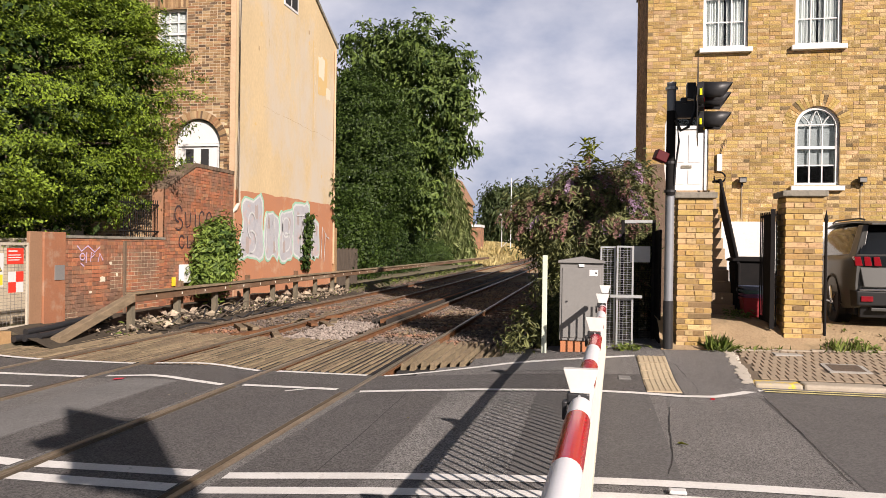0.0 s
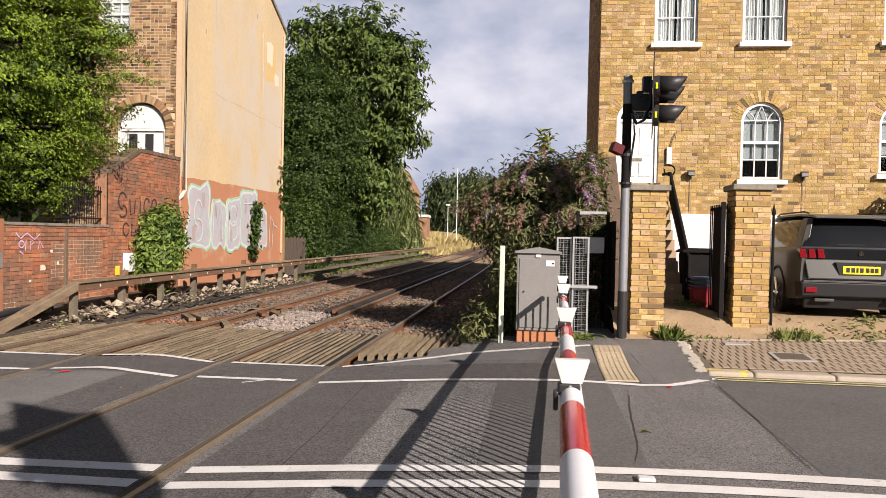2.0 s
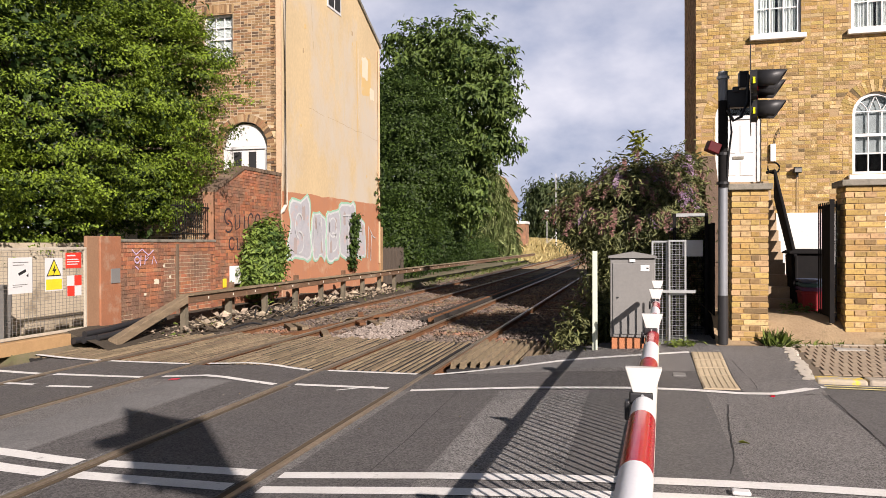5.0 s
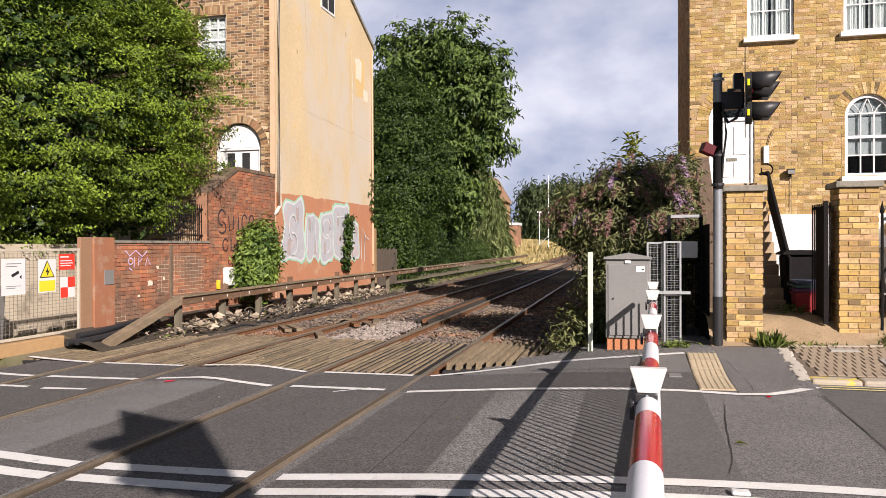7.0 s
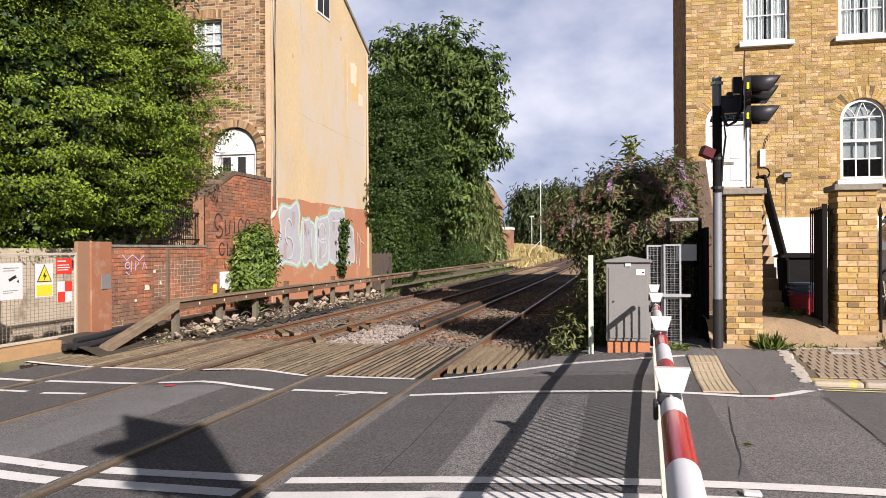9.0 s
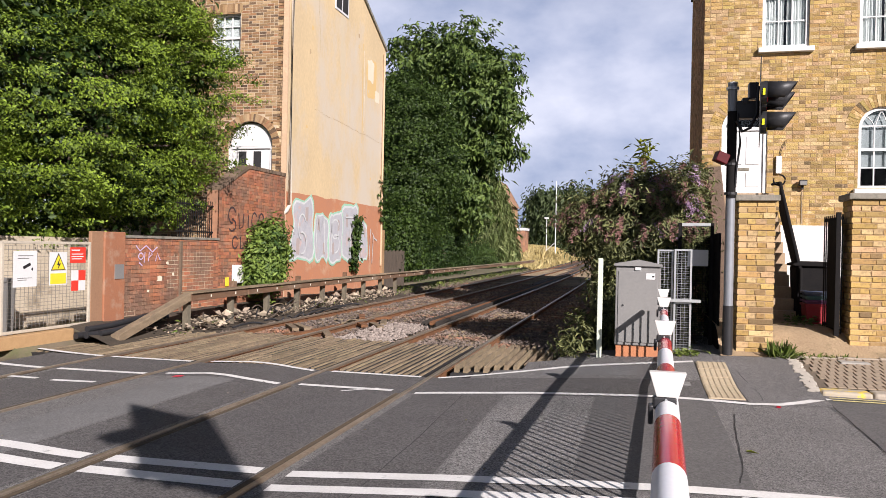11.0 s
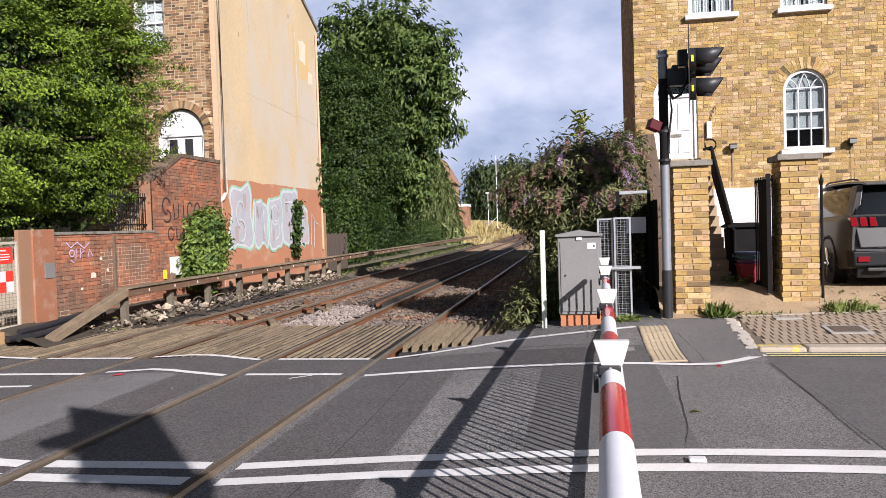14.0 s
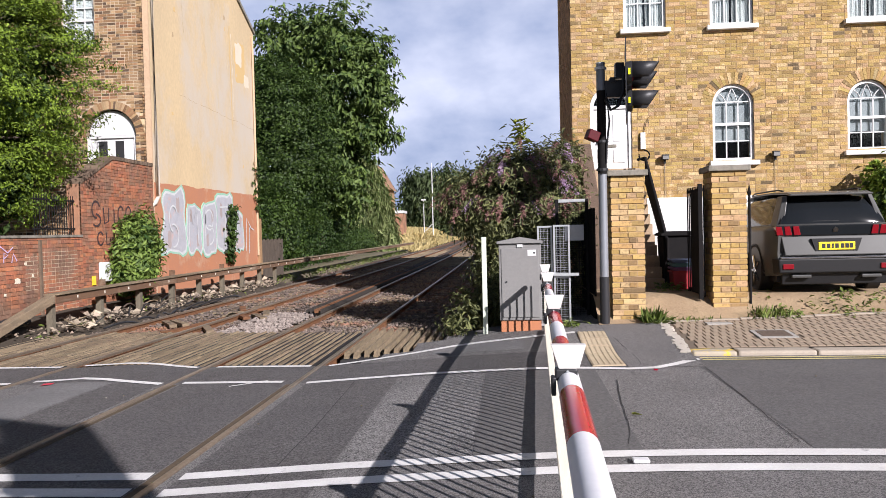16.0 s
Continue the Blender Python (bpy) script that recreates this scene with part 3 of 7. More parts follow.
# white lines
LINES = [
    ([(-10.1, 10.0), (-8.6, 9.72), (-7.72, 9.6)], 0.10), ([(-7.55, 9.6), (-6.25, 9.62)], 0.10), ([(-5.98, 9.7), (-5.4, 9.72), (-4.9, 9.65), (-4.32, 9.5)], 0.10), ([(-4.08, 9.55), (-2.84, 9.56)], 0.10),
    ([(-2.6, 9.54), (-1.79, 9.94), (-1.07, 10.20), (-0.46, 10.35), (0.1, 10.5), (0.61, 10.56)], 0.10),
    ([(-9.6, 8.62), (-8.6, 8.5), (-7.72, 8.44)], 0.11), ([(-7.5, 8.46), (-6.22, 8.52)], 0.11), ([(-5.98, 8.62), (-5.4, 8.68), (-4.8, 8.55), (-4.32, 8.46)], 0.11), ([(-4.08, 8.52), (-2.9, 8.55)], 0.11),
    ([(-2.6, 8.46), (-2.28, 8.5), (-1.26, 8.6), (0, 8.56), (0.47, 8.49), (1.0, 8.36), (1.3, 8.40), (1.55, 8.60), (1.72, 8.78), (1.87, 8.93)], 0.11),
    ([(-7.62, 7.78), (-7.2, 7.78)], 0.09), ([(-6.96, 7.74), (-6.4, 7.8)], 0.09),
    ([(-12, 5.27), (-7.72, 5.19)], 0.16), ([(-7.5, 5.18), (-6.2, 5.15)], 0.16), ([(-6, 5.15), (-4.3, 5.11)], 0.16), ([(-4.1, 5.13), (-2.84, 5.19)], 0.16), ([(-2.6, 5.17), (-1.45, 5.25), (0, 5.27), (8, 5.25)], 0.15),
    ([(-12, 4.95), (-7.72, 4.87)], 0.16), ([(-7.5, 4.85), (-6.2, 4.83)], 0.16), ([(-6, 4.82), (-4.3, 4.81)], 0.16), ([(-4.1, 4.83), (-2.84, 4.85)], 0.16), ([(-2.6, 4.83), (-1.45, 4.91), (0, 4.95), (8, 4.93)], 0.15),
    ([(-3.45, 8.3), (-3.1, 8.62)], 0.04),
]
for pts, w in LINES:
    ln = part("white_line", ribbon(pts, w, road_z, 0.008), WHITE_LINE)
    tagged(ln, "worn white painted road line on the crossing", "road marking", "white lines of the crossing", "structure")
for dy in (8.97, 8.84):
    ln = part("yellow_line", ribbon([(1.9, dy), (3, dy), (9, dy)], 0.05, road_z, 0.011), YELLOW_LINE)
    tagged(ln, "faded double yellow line beside the kerb", "road marking", "double yellow lines", "structure")
cats_eye = part("road_stud", B().box(0.52, 5.04, road_z(0.55) + 0.004, 0.63, 5.12, road_z(0.55) + 0.03), WHITE_PAINT, bevel=0.01)
tagged(cats_eye, "small white road stud between the double lines", "road stud")
spot = part("paint_spot", ribbon([(-5.72, 8.38), (-5.6, 8.4)], 0.11, road_z, 0.013), material("pink_paint", (0.8, 0.06, 0.10), rough=0.7))
tagged(spot, "bright pink sprayed spot on the asphalt", "paint mark", "", "structure")

# triangular timbers that keep walkers off, beside and between the rails
def ridge_field(x0, x1, y0, y1, pitch, high, z0, skew=0.0, sink=0.020, piece=0.95):
    th = thing("anti_trespass_panel", (0, 0, 0), "weathered sawtooth timber guard laid between the rails", "guard panel", "timber guards", "structure")
    n = max(1, round((x1 - x0) / pitch))
    # near-black bed paints the shade in the gaps between timbers
    part("bed", B().prism([(x0, y0 - 0.1), (x1, y0 - 0.1 + skew), (x1, y1), (x0, y1)], "z", z0 - 0.12, z0 + high - sink), GAP_BLACK, th, "near-black bed, shade of the gaps put into its colour")
    p = (x1 - x0) / n
    for k in range(n):
        a = x0 + k * p
        e0, e1 = y0 + random.uniform(-0.05, 0.05) + skew * k / n, y1 + random.uniform(-0.12, 0.12)
        y = e0
        while y < e1 - 0.1:
            ye = min(e1, y + piece * random.uniform(0.7, 1.3))
            tilt, up = random.uniform(-0.006, 0.006), random.uniform(-0.007, 0.007)
            part("timber", B().prism([(a + p * 0.10, z0 - 0.05), (a + p * 0.76, z0 - 0.05), (a + p * 0.62 + tilt, z0 + high + up), (a + p * 0.30 + tilt, z0 + high + up)], "y", y, ye - 0.018), TIMBER, th)
            y = ye
    return th


ridge_field(-7.5, -6.2, 9.72, 13.2, 0.108, 0.055, -0.05)
ridge_field(-6.0, -4.30, 9.72, 13.0, 0.108, 0.055, -0.05)
ridge_field(-4.08, -2.84, 9.72, 12.9, 0.104, 0.055, -0.05)
ridge_field(-2.58, -1.05, 10.2, 12.8, 0.125, 0.14, -0.06, 0.75, 0.10, 3.0)
ridge_field(-9.0, -7.72, 9.72, 12.9, 0.128, 0.055, -0.05)

# kerb and brick pavement in front of the pillars
pave = sheet("pavement", [1.86, 2.2, 2.8, 3.5, 4.5, 5, 6, 9, 14], [9.37, 9.8, 10.4, 11.0], lambda x, y: pave_z(x, y) - 0.010, PAVER_JOINT, "pavement bed under small grey-brown pavers", "pavement")
yard = sheet("forecourt", [1.0, 1.4, 1.8, 2.4, 3, 4, 5, 6, 8, 11, 14], [11.0, 11.1, 11.3, 11.5, 11.8, 12.1, 12.6, 13.5, 14.5, 16.0], yard_z, YARD, "earthy forecourt with old pavers and weeds", "forecourt")

# ---- boundary on the far side of the tracks ----
def brick_wall(name, axis, at, depth, a0, a1, z0, z1, mat, mortar, label, course=0.076, length=0.225, holes=(), top=None, joint=0.012, proud=0.004, kind="structure", category="wall", rough=0.0025, facing=-1, group="", ring=()):
    """A wall along 'x' (face towards -y) or 'y' (face towards +x): a core of mortar with a layer of single bricks on its face.
    holes: (a0, a1, z0, z1, arch) openings; top(a): upper limit."""
    s = B()
    nz = int(math.ceil((z1 - z0) / course))
    top = top or (lambda a: z1)

    def inside(a, z):
        for h0, h1, k0, k1, arch in holes:
            if h0 < a < h1 and k0 < z < k1:
                return True
            if arch:
                c, r = (h0 + h1) / 2, (h1 - h0) / 2 + arch
                if z >= k1 and (a - c) ** 2 + (z - k1) ** 2 < r * r:
                    return True
        return False

    rnd = random.Random(5)
    for j in range(nz):
        z = z0 + j * course
        a = a0 - (j % 2) * length / 2
        while a < a1:
            ln = length if rnd.random() < 0.6 else length / 2
            b0, b1 = max(a, a0), min(a + ln - joint, a1)
            a += ln
            if b1 - b0 < 0.04:
                continue
            zt = min(z + course - joint, z1)
            if zt > top((b0 + b1) / 2):
                continue
            if inside((b0 + b1) / 2, (z + zt) / 2) or inside(b0 + 0.01, (z + zt) / 2) or inside(b1 - 0.01, (z + zt) / 2):
                # trim against the opening
                for h0, h1, k0, k1, arch in holes:
                    if k0 < (z + zt) / 2 < k1:
                        if b0 < h0 < b1:
                            b1 = h0
                        if b0 < h1 < b1:
                            b0 = h1
                if inside((b0 + b1) / 2, (z + zt) / 2) or b1 - b0 < 0.03 or inside(b0 + 0.01, (z + zt) / 2) or inside(b1 - 0.01, (z + zt) / 2):
                    continue
            pr = proud + rnd.uniform(-rough, rough)
            if axis == "x":
                s.box(b0, at - pr, z, b1, at + 0.03, zt)
            else:
                s.box(at - 0.03, b0, z, at + pr, b1, zt)
    w = thing(name, (0, 0, 0), label, category, group, kind)
    core = B()
    return w, s, core


def wall_core(axis, at, depth, a0, a1, z0, z1, holes=(), top_points=None):
    """The body of a wall with its openings cut through, as strips between the openings."""
    s = B()

    def slab(p, q, lo, hi):
        if q - p < 1e-4 or hi - lo < 1e-4:
            return
        if axis == "x":
            s.box(p, at, lo, q, at + depth, hi)
        else:
            s.box(at - depth, p, lo, at, q, hi)

    cuts = sorted({a0, a1, *[h[0] for h in holes], *[h[1] for h in holes]})
    for p, q in zip(cuts, cuts[1:]):
        spans = sorted([(h[2], h[3] + ((h[1] - h[0]) / 2 + 0.0 if h[4] else 0)) for h in holes if h[0] < (p + q) / 2 < h[1]])
        lo = z0
        for k0, k1 in spans:
            slab(p, q, lo, k0)
            lo = k1
        slab(p, q, lo, z1)
        # fill the corners over an arch
        for h in holes:
            if h[4] and h[0] <= p and q <= h[1]:
                c, r = (h[0] + h[1]) / 2, (h[1] - h[0]) / 2
                for sgn in (-1, 1):
                    pts = [(c + sgn * r, h[3]), (c + sgn * r, h[3] + r)]
                    arc = [(c + sgn * r * math.cos(t), h[3] + r * math.sin(t)) for t in np.linspace(math.pi / 2, 0, 9)]
                    out = [(c + sgn * r, h[3] + r)] + arc
                    if axis == "x":
                        s.prism(out, "y", at, at + depth)
                    else:
                        s.prism(out, "x", at - depth, at)
    return s


def arch_ring(cx, zc, r, at, mat_shape, course=0.058, deep=0.205, n=None, proud=0.006):
    """Bricks on end round a half circle, on a wall facing -y."""
    n = n or int(math.pi * (r + deep / 2) / course)
    for k in range(n):
        t = math.pi * (k + 0.5) / n
        half = (math.pi * r / n) / 2 * 0.90
        half2 = (math.pi * (r + deep) / n) / 2 * 0.92
        d, q = (math.cos(t), math.sin(t)), (-math.sin(t), math.cos(t))
        pts = [(cx + d[0] * r - q[0] * half, zc + d[1] * r - q[1] * half), (cx + d[0] * r + q[0] * half, zc + d[1] * r + q[1] * half),
               (cx + d[0] * (r + deep) + q[0] * half2, zc + d[1] * (r + deep) + q[1] * half2), (cx + d[0] * (r + deep) - q[0] * half2, zc + d[1] * (r + deep) - q[1] * half2)]
        mat_shape.prism(pts, "y", at - proud - 0.004 * (k % 2), at + 0.03)


def flat_arch(x0, x1, z, at, shape, deep=0.22):
    n = int((x1 - x0) / 0.075)
    for k in range(n):
        a, b = x0 + (x1 - x0) * k / n + 0.005, x0 + (x1 - x0) * (k + 1) / n - 0.005
        shape.box(a, at - 0.016, z, b, at + 0.03, z + deep)


# ---- the house beyond the gate pillars ----
FY, HX0, HX1, HTOP, DEPTH = 14.4, 0.97, 11.0, 7.34, 17.4
HOLES = [(1.30, 2.06, 2.74, 3.93, 0.36), (3.52, 4.26, 2.86, 3.90, 0.34), (5.90, 6.64, 2.98, 3.88, 0.34),
         (1.94, 2.71, 5.34, 7.0, 0), (3.50, 4.27, 5.34, 7.0, 0), (5.92, 6.70, 5.34, 7.0, 0), (8.3, 9.05, 2.98, 3.88, 0.34), (8.3, 9.05, 5.34, 7.0, 0)]
house = thing("house", (0, 0, 0), "yellow stock brick terraced house with arched white windows", "house")
HK = 1.108
house.scale = (HK, HK, HK)
house.location = (-0.12 * (1 - HK), 0.05 * (1 - HK), 1.72 * (1 - HK))


def on_front(x, z):
    """A place on the front of the house, in the world."""
    return -0.12 + (x + 0.12) * HK, 1.72 + (z - 1.72) * HK


FRONT_Y = 0.05 + (FY - 0.05) * HK
w0, face, core0 = brick_wall("unused", "x", FY, 0.35, HX0, HX1, 2.22, HTOP, STOCK, MORTAR, "", holes=[(a, b, c, d, 0.185 if e else 0) for a, b, c, d, e in HOLES] + [(a - 0.0, b + 0.0, d, d + 0.23, 0) for a, b, c, d, e in HOLES if not e], course=0.0665, length=0.2, joint=0.0105, proud=0.005)
bpy.data.objects.remove(w0)
part("front_wall", wall_core("x", FY, 0.35, HX0, HX1, 0.3, HTOP, HOLES), MORTAR, house, "yellow stock brick front wall")
for h in HOLES:
    if h[4]:
        arch_ring((h[0] + h[1]) / 2, h[3], (h[1] - h[0]) / 2 + 0.005, FY, face)
    else:
        flat_arch(h[0] - 0.05, h[1] + 0.05, h[3] + 0.005, FY, face)
wall_low, low_face, c0 = brick_wall("unused", "x", FY, 0.35, HX0, 2.3, 0.5, 2.21, STOCK, MORTAR, "", course=0.0665, length=0.2, joint=0.0105, proud=0.005)
bpy.data.objects.remove(wall_low)
face.v += low_face.v
face.f += [tuple(i + face.count for i in f) for f in low_face.f]
face.count += low_face.count
bricks = part("bricks", face, STOCK, house, "weathered yellow stock bricks")
bricks["kind"] = "stuff"
part("basement_band", B().box(2.3, FY - 0.05, 0.45, HX1, FY + 0.01, 2.22), WHITE_WALL, house, "white painted basement wall")
part("side_wall", B().box(HX0, FY + 0.352, 0.2, HX0 + 0.35, DEPTH, HTOP), MORTAR, house, "shaded brick flank wall")
ws, side_face, c0 = brick_wall("unused", "x", 0, 0, -DEPTH, -FY, 0.4, HTOP, STOCK, MORTAR, "", course=0.0665, length=0.2, joint=0.0105, proud=0.005)
bpy.data.objects.remove(ws)
for arr in side_face.v:
    x, y = arr[:, 0].copy(), arr[:, 1].copy()
    arr[:, 0], arr[:, 1] = HX0 + y, -x
sb = part("bricks", side_face, STOCK_OLD, house, "brown flank bricks")
sb["kind"] = "stuff"
part("back_wall", B().box(HX0, DEPTH + 0.002, 0.2, HX1, DEPTH + 0.35, HTOP), MORTAR, house)
part("end_wall", B().box(HX1 - 0.35, FY + 0.352, 0.2, HX1, DEPTH, HTOP), MORTAR, house)
part("roof", B().prism([(FY - 0.2, HTOP), (DEPTH + 0.5, HTOP), ((FY + DEPTH) / 2 + 0.2, HTOP + 0.9)], "x", HX0 - 0.03, HX1 + 0.1), SLATE, house, "dark slate roof")
# floor and wall painted near-black so the interior reads as unlit
part("inner_floor", B().box(HX0 + 0.36, FY + 0.36, 4.7, HX1 - 0.36, DEPTH - 0.05, 4.9), UNLIT_ROOM, house)
part("inner_wall", B().box(HX0 + 0.36, FY + 1.6, 0.4, HX1 - 0.36, FY + 1.7, HTOP - 0.01), UNLIT_ROOM, house)


def sash_window(x0, x1, z0, z1, arched, curtain, parent):
    """A white sliding sash window set back in the wall."""
    y = FY + 0.045
    win = part("window", B().box(x0, y, z0, x0 + 0.055, y + 0.09, z1).box(x1 - 0.055, y, z0, x1, y + 0.09, z1).box(x0 + 0.055, y, z0, x1 - 0.055, y + 0.09, z0 + 0.06), WHITE_PAINT, parent, "white painted timber window")
    w, cx = x1 - x0, (x0 + x1) / 2
    part("sill", B().box(x0 - 0.07, FY - 0.10, z0 - 0.085, x1 + 0.07, FY + 0.11, z0 - 0.001), WHITE_PAINT, win, "white stone sill", bevel=0.008)
    bars = B()
    mid = z0 + 0.06 + (z1 - z0) * (0.60 if arched else 0.52)
    bars.box(x0 + 0.055, y + 0.01, mid - 0.025, x1 - 0.055, y + 0.06, mid + 0.025)
    glass_top = z1
    for k in (1, 2):
        bx = x0 + 0.055 + (w - 0.11) * k / 3
        bars.box(bx - 0.010, y + 0.022, z0 + 0.06, bx + 0.010, y + 0.05, z1 + (0.02 if arched else 0))
    rows = (0.30, 0.99) if arched else (0.26, 0.76)
    for r in rows:
        zz = z0 + 0.06 + (z1 - z0) * r
        bars.box(x0 + 0.055, y + 0.024, zz - 0.010, x1 - 0.055, y + 0.048, zz + 0.010)
    if arched:
        r = w / 2
        ring = [(cx + r * math.cos(t), z1 + r * math.sin(t)) for t in np.linspace(0, math.pi, 21)]
        inner = [(cx + (r - 0.055) * math.cos(t), z1 + (r - 0.055) * math.sin(t)) for t in np.linspace(0, math.pi, 21)]
        for k in range(20):
            bars.prism([ring[k], ring[k + 1], inner[k + 1], inner[k]], "y", y, y + 0.085)
        # crossing curved bars in the head
        for sgn in (-1, 1):
            for bx0, rad in ((cx + sgn * (w - 0.11) / 6, 0.62),):
                pts = []
                for t in np.linspace(0, 1, 7):
                    pts.append((bx0 + sgn * 0.16 * t * t - sgn * 0.0, y + 0.036, z1 + 0.24 * t))
                bars.tube(pts, 0.010, 4)
                pts = [(bx0 - sgn * (0.105 * t * (0.55 + 0.45 * t)), y + 0.036, z1 + 0.31 * t) for t in np.linspace(0, 1, 7)]
                bars.tube(pts, 0.010, 4)
        outline = [(x0 + 0.055, z0 + 0.06), (x1 - 0.055, z0 + 0.06)] + [(p[0], p[1]) for p in inner]
    else:
        bars.box(x0 + 0.055, y, z1 - 0.055, x1 - 0.055, y + 0.09, z1)
        outline = [(x0 + 0.055, z0 + 0.06), (x1 - 0.055, z0 + 0.06), (x1 - 0.055, z1 - 0.05), (x0 + 0.055, z1 - 0.05)]
    part("glazing", bars, WHITE_PAINT, win)
    pane = part("pane", B().prism(outline, "y", y + 0.034, y + 0.038), PANE, win, "reflecting window glass")
    pane.visible_shadow = False
    if arched:
        # added grey panel paints the sky's reflection behind the upper panes
        part("blind", B().box(x0 + 0.03, y + 0.095, z0 + 0.36, x1 - 0.03, y + 0.10, z1 + w / 2 - 0.02), GREY_REFLECTION, win, "grey panel behind the glass, sky reflection put into its colour")
    if curtain:
        for side in (0, 1):
            c = B()
            xa, xb = (x0 + 0.03, cx - 0.02) if side == 0 else (cx + 0.03, x1 - 0.03)
            n = 22
            v = []
            for k in range(n + 1):
                xx = xa + (xb - xa) * k / n
                yy = y + 0.075 + 0.022 * math.sin(k * 1.9) + 0.012 * math.sin(k * 0.8)
                v += [(xx, yy, z0 + 0.05), (xx, yy, z1 + 0.1)]
            c.add(v, [(2 * k, 2 * k + 2, 2 * k + 3, 2 * k + 1) for k in range(n)])
            part("curtain", c, CURTAIN, win, "white net curtain", smooth=True)


for k, h in enumerate(HOLES):
    if k:
        sash_window(h[0], h[1], h[2], h[3], bool(h[4]), not h[4], house)

# front door with its fanlight
dy = FY + 0.05
door = part("front_door", B().box(1.37, dy, 2.76, 2.0, dy + 0.05, 3.90), WHITE_PAINT, house, "white panelled front door", bevel=0.004)
panels = B()
for px0, px1 in ((1.43, 1.65), (1.72, 1.94)):
    for pz0, pz1 in ((2.90, 3.16), (3.30, 3.80)):
        panels.box(px0, dy - 0.012, pz0, px1, dy + 0.001, pz1)
part("door_panel", panels, WHITE_PAINT, door, bevel=0.006)
part("letter_plate", B().box(1.60, dy - 0.016, 3.19, 1.78, dy + 0.001, 3.24), COPING, door, "dull brass letter plate")
part("door_knob", B().tube([(1.44, dy - 0.05, 3.28), (1.44, dy, 3.28)], 0.02), BLACK_IRON, door)
frame_s = B().box(1.30, dy - 0.03, 2.76, 1.368, dy + 0.07, 3.93).box(2.002, dy - 0.03, 2.76, 2.06, dy + 0.07, 3.93).box(1.368, dy - 0.03, 3.90, 2.002, dy + 0.07, 3.96)
for k in range(16):
    t0, t1 = math.pi * k / 16, math.pi * (k + 1) / 16
    frame_s.prism([(1.68 + 0.38 * math.cos(t0), 3.93 + 0.38 * math.sin(t0)), (1.68 + 0.38 * math.cos(t1), 3.93 + 0.38 * math.sin(t1)), (1.68 + 0.31 * math.cos(t1), 3.93 + 0.31 * math.sin(t1)), (1.68 + 0.31 * math.cos(t0), 3.93 + 0.31 * math.sin(t0))], "y", dy - 0.03, dy + 0.07)
part("door_frame", frame_s, WHITE_PAINT, door)
fan = part("fanlight", B().prism([(1.68 + 0.31 * math.cos(t), 3.93 + 0.31 * math.sin(t)) for t in np.linspace(0, math.pi, 15)], "y", dy + 0.02, dy + 0.024), PANE, door, "half-round fanlight glass")
fan.visible_shadow = False

# gate pillars: every brick a piece
def pillar(x0, y0, z0, z1, w, label):
    p = thing("gate_pillar", (x0 + w / 2, y0 + w / 2, z0), label, "gate pillar", "gate pillars")
    part("core", B().box(-w / 2 + 0.012, -w / 2 + 0.012, 0, w / 2 - 0.012, w / 2 - 0.012, z1 - z0), MORTAR, p, "grimy lime mortar")
    course = (z1 - z0) / 27
    half = w / 2
    meshes = {}

    def brick_mesh(lx, ly):
        key = (round(lx, 3), round(ly, 3))
        if key not in meshes:
            b = 0.006
            s = B()
            hx, hy, hz = lx / 2, ly / 2, (course - 0.011) / 2
            v = [(sx * (hx - (b if lvl in (0, 3) else 0)), sy * (hy - (b if lvl in (0, 3) else 0)), z) for lvl, z in enumerate((-hz, -hz + b, hz - b, hz)) for sx, sy in ((-1, -1), (1, -1), (1, 1), (-1, 1))]
            f = [(0, 3, 2, 1), (12, 13, 14, 15)] + [(4 * l + k, 4 * l + (k + 1) % 4, 4 * l + 4 + (k + 1) % 4, 4 * l + 4 + k) for l in range(3) for k in range(4)]
            s.add(v, f)
            meshes[key] = s.mesh("brick", STOCK_PILLAR)
        return meshes[key]

    rnd = random.Random(int(x0 * 100))
    d = 0.105
    for j in range(27):
        z = course * (j + 0.5)
        # front and right and left faces; alternate courses swap which face runs through
        split = rnd.choice([0.33, 0.5, 0.62, 0.66])
        through_front = j % 2 == 0
        fw = w if through_front else w - 2 * d - 0.02
        pieces = []
        xa = -fw / 2
        cut = [0, split, 1] if through_front else [0, rnd.choice([0.45, 0.55]), 1]
        for q, r in zip(cut, cut[1:]):
            pieces.append((xa + fw * (q + r) / 2, -half + d / 2, fw * (r - q) - 0.010, d))
        sw0 = -half + (d + 0.01 if through_front else 0)
        for sx in (-1, 1):
            ln = half - sw0
            for q, r in ((0, 0.5), (0.5, 1)):
                pieces.append((sx * (half - d / 2), sw0 + ln * (q + r) / 2, d, ln * (r - q) - 0.010))
        for cx, cy, lx, ly in pieces:
            o = new("brick", brick_mesh(lx, ly))
            o.parent = p
            o.location = (cx + rnd.uniform(-0.003, 0.003), cy - rnd.uniform(-0.004, 0.004), z)
            o.rotation_euler = (0, rnd.uniform(-0.008, 0.008), rnd.uniform(-0.008, 0.008))
    part("cap", B().box(-half - 0.05, -half - 0.05, z1 - z0 + 0.002, half + 0.05, half + 0.05, z1 - z0 + 0.085), COPING, p, "weathered stone cap slab", bevel=0.012)
    return p


pillar(1.21, 11.15, 0.25, 2.43, 0.475, "yellow brick gate pillar beside the signal post")
pillar(2.68, 11.35, 0.31, 2.47, 0.495, "yellow brick gate pillar between gateway and parked car")

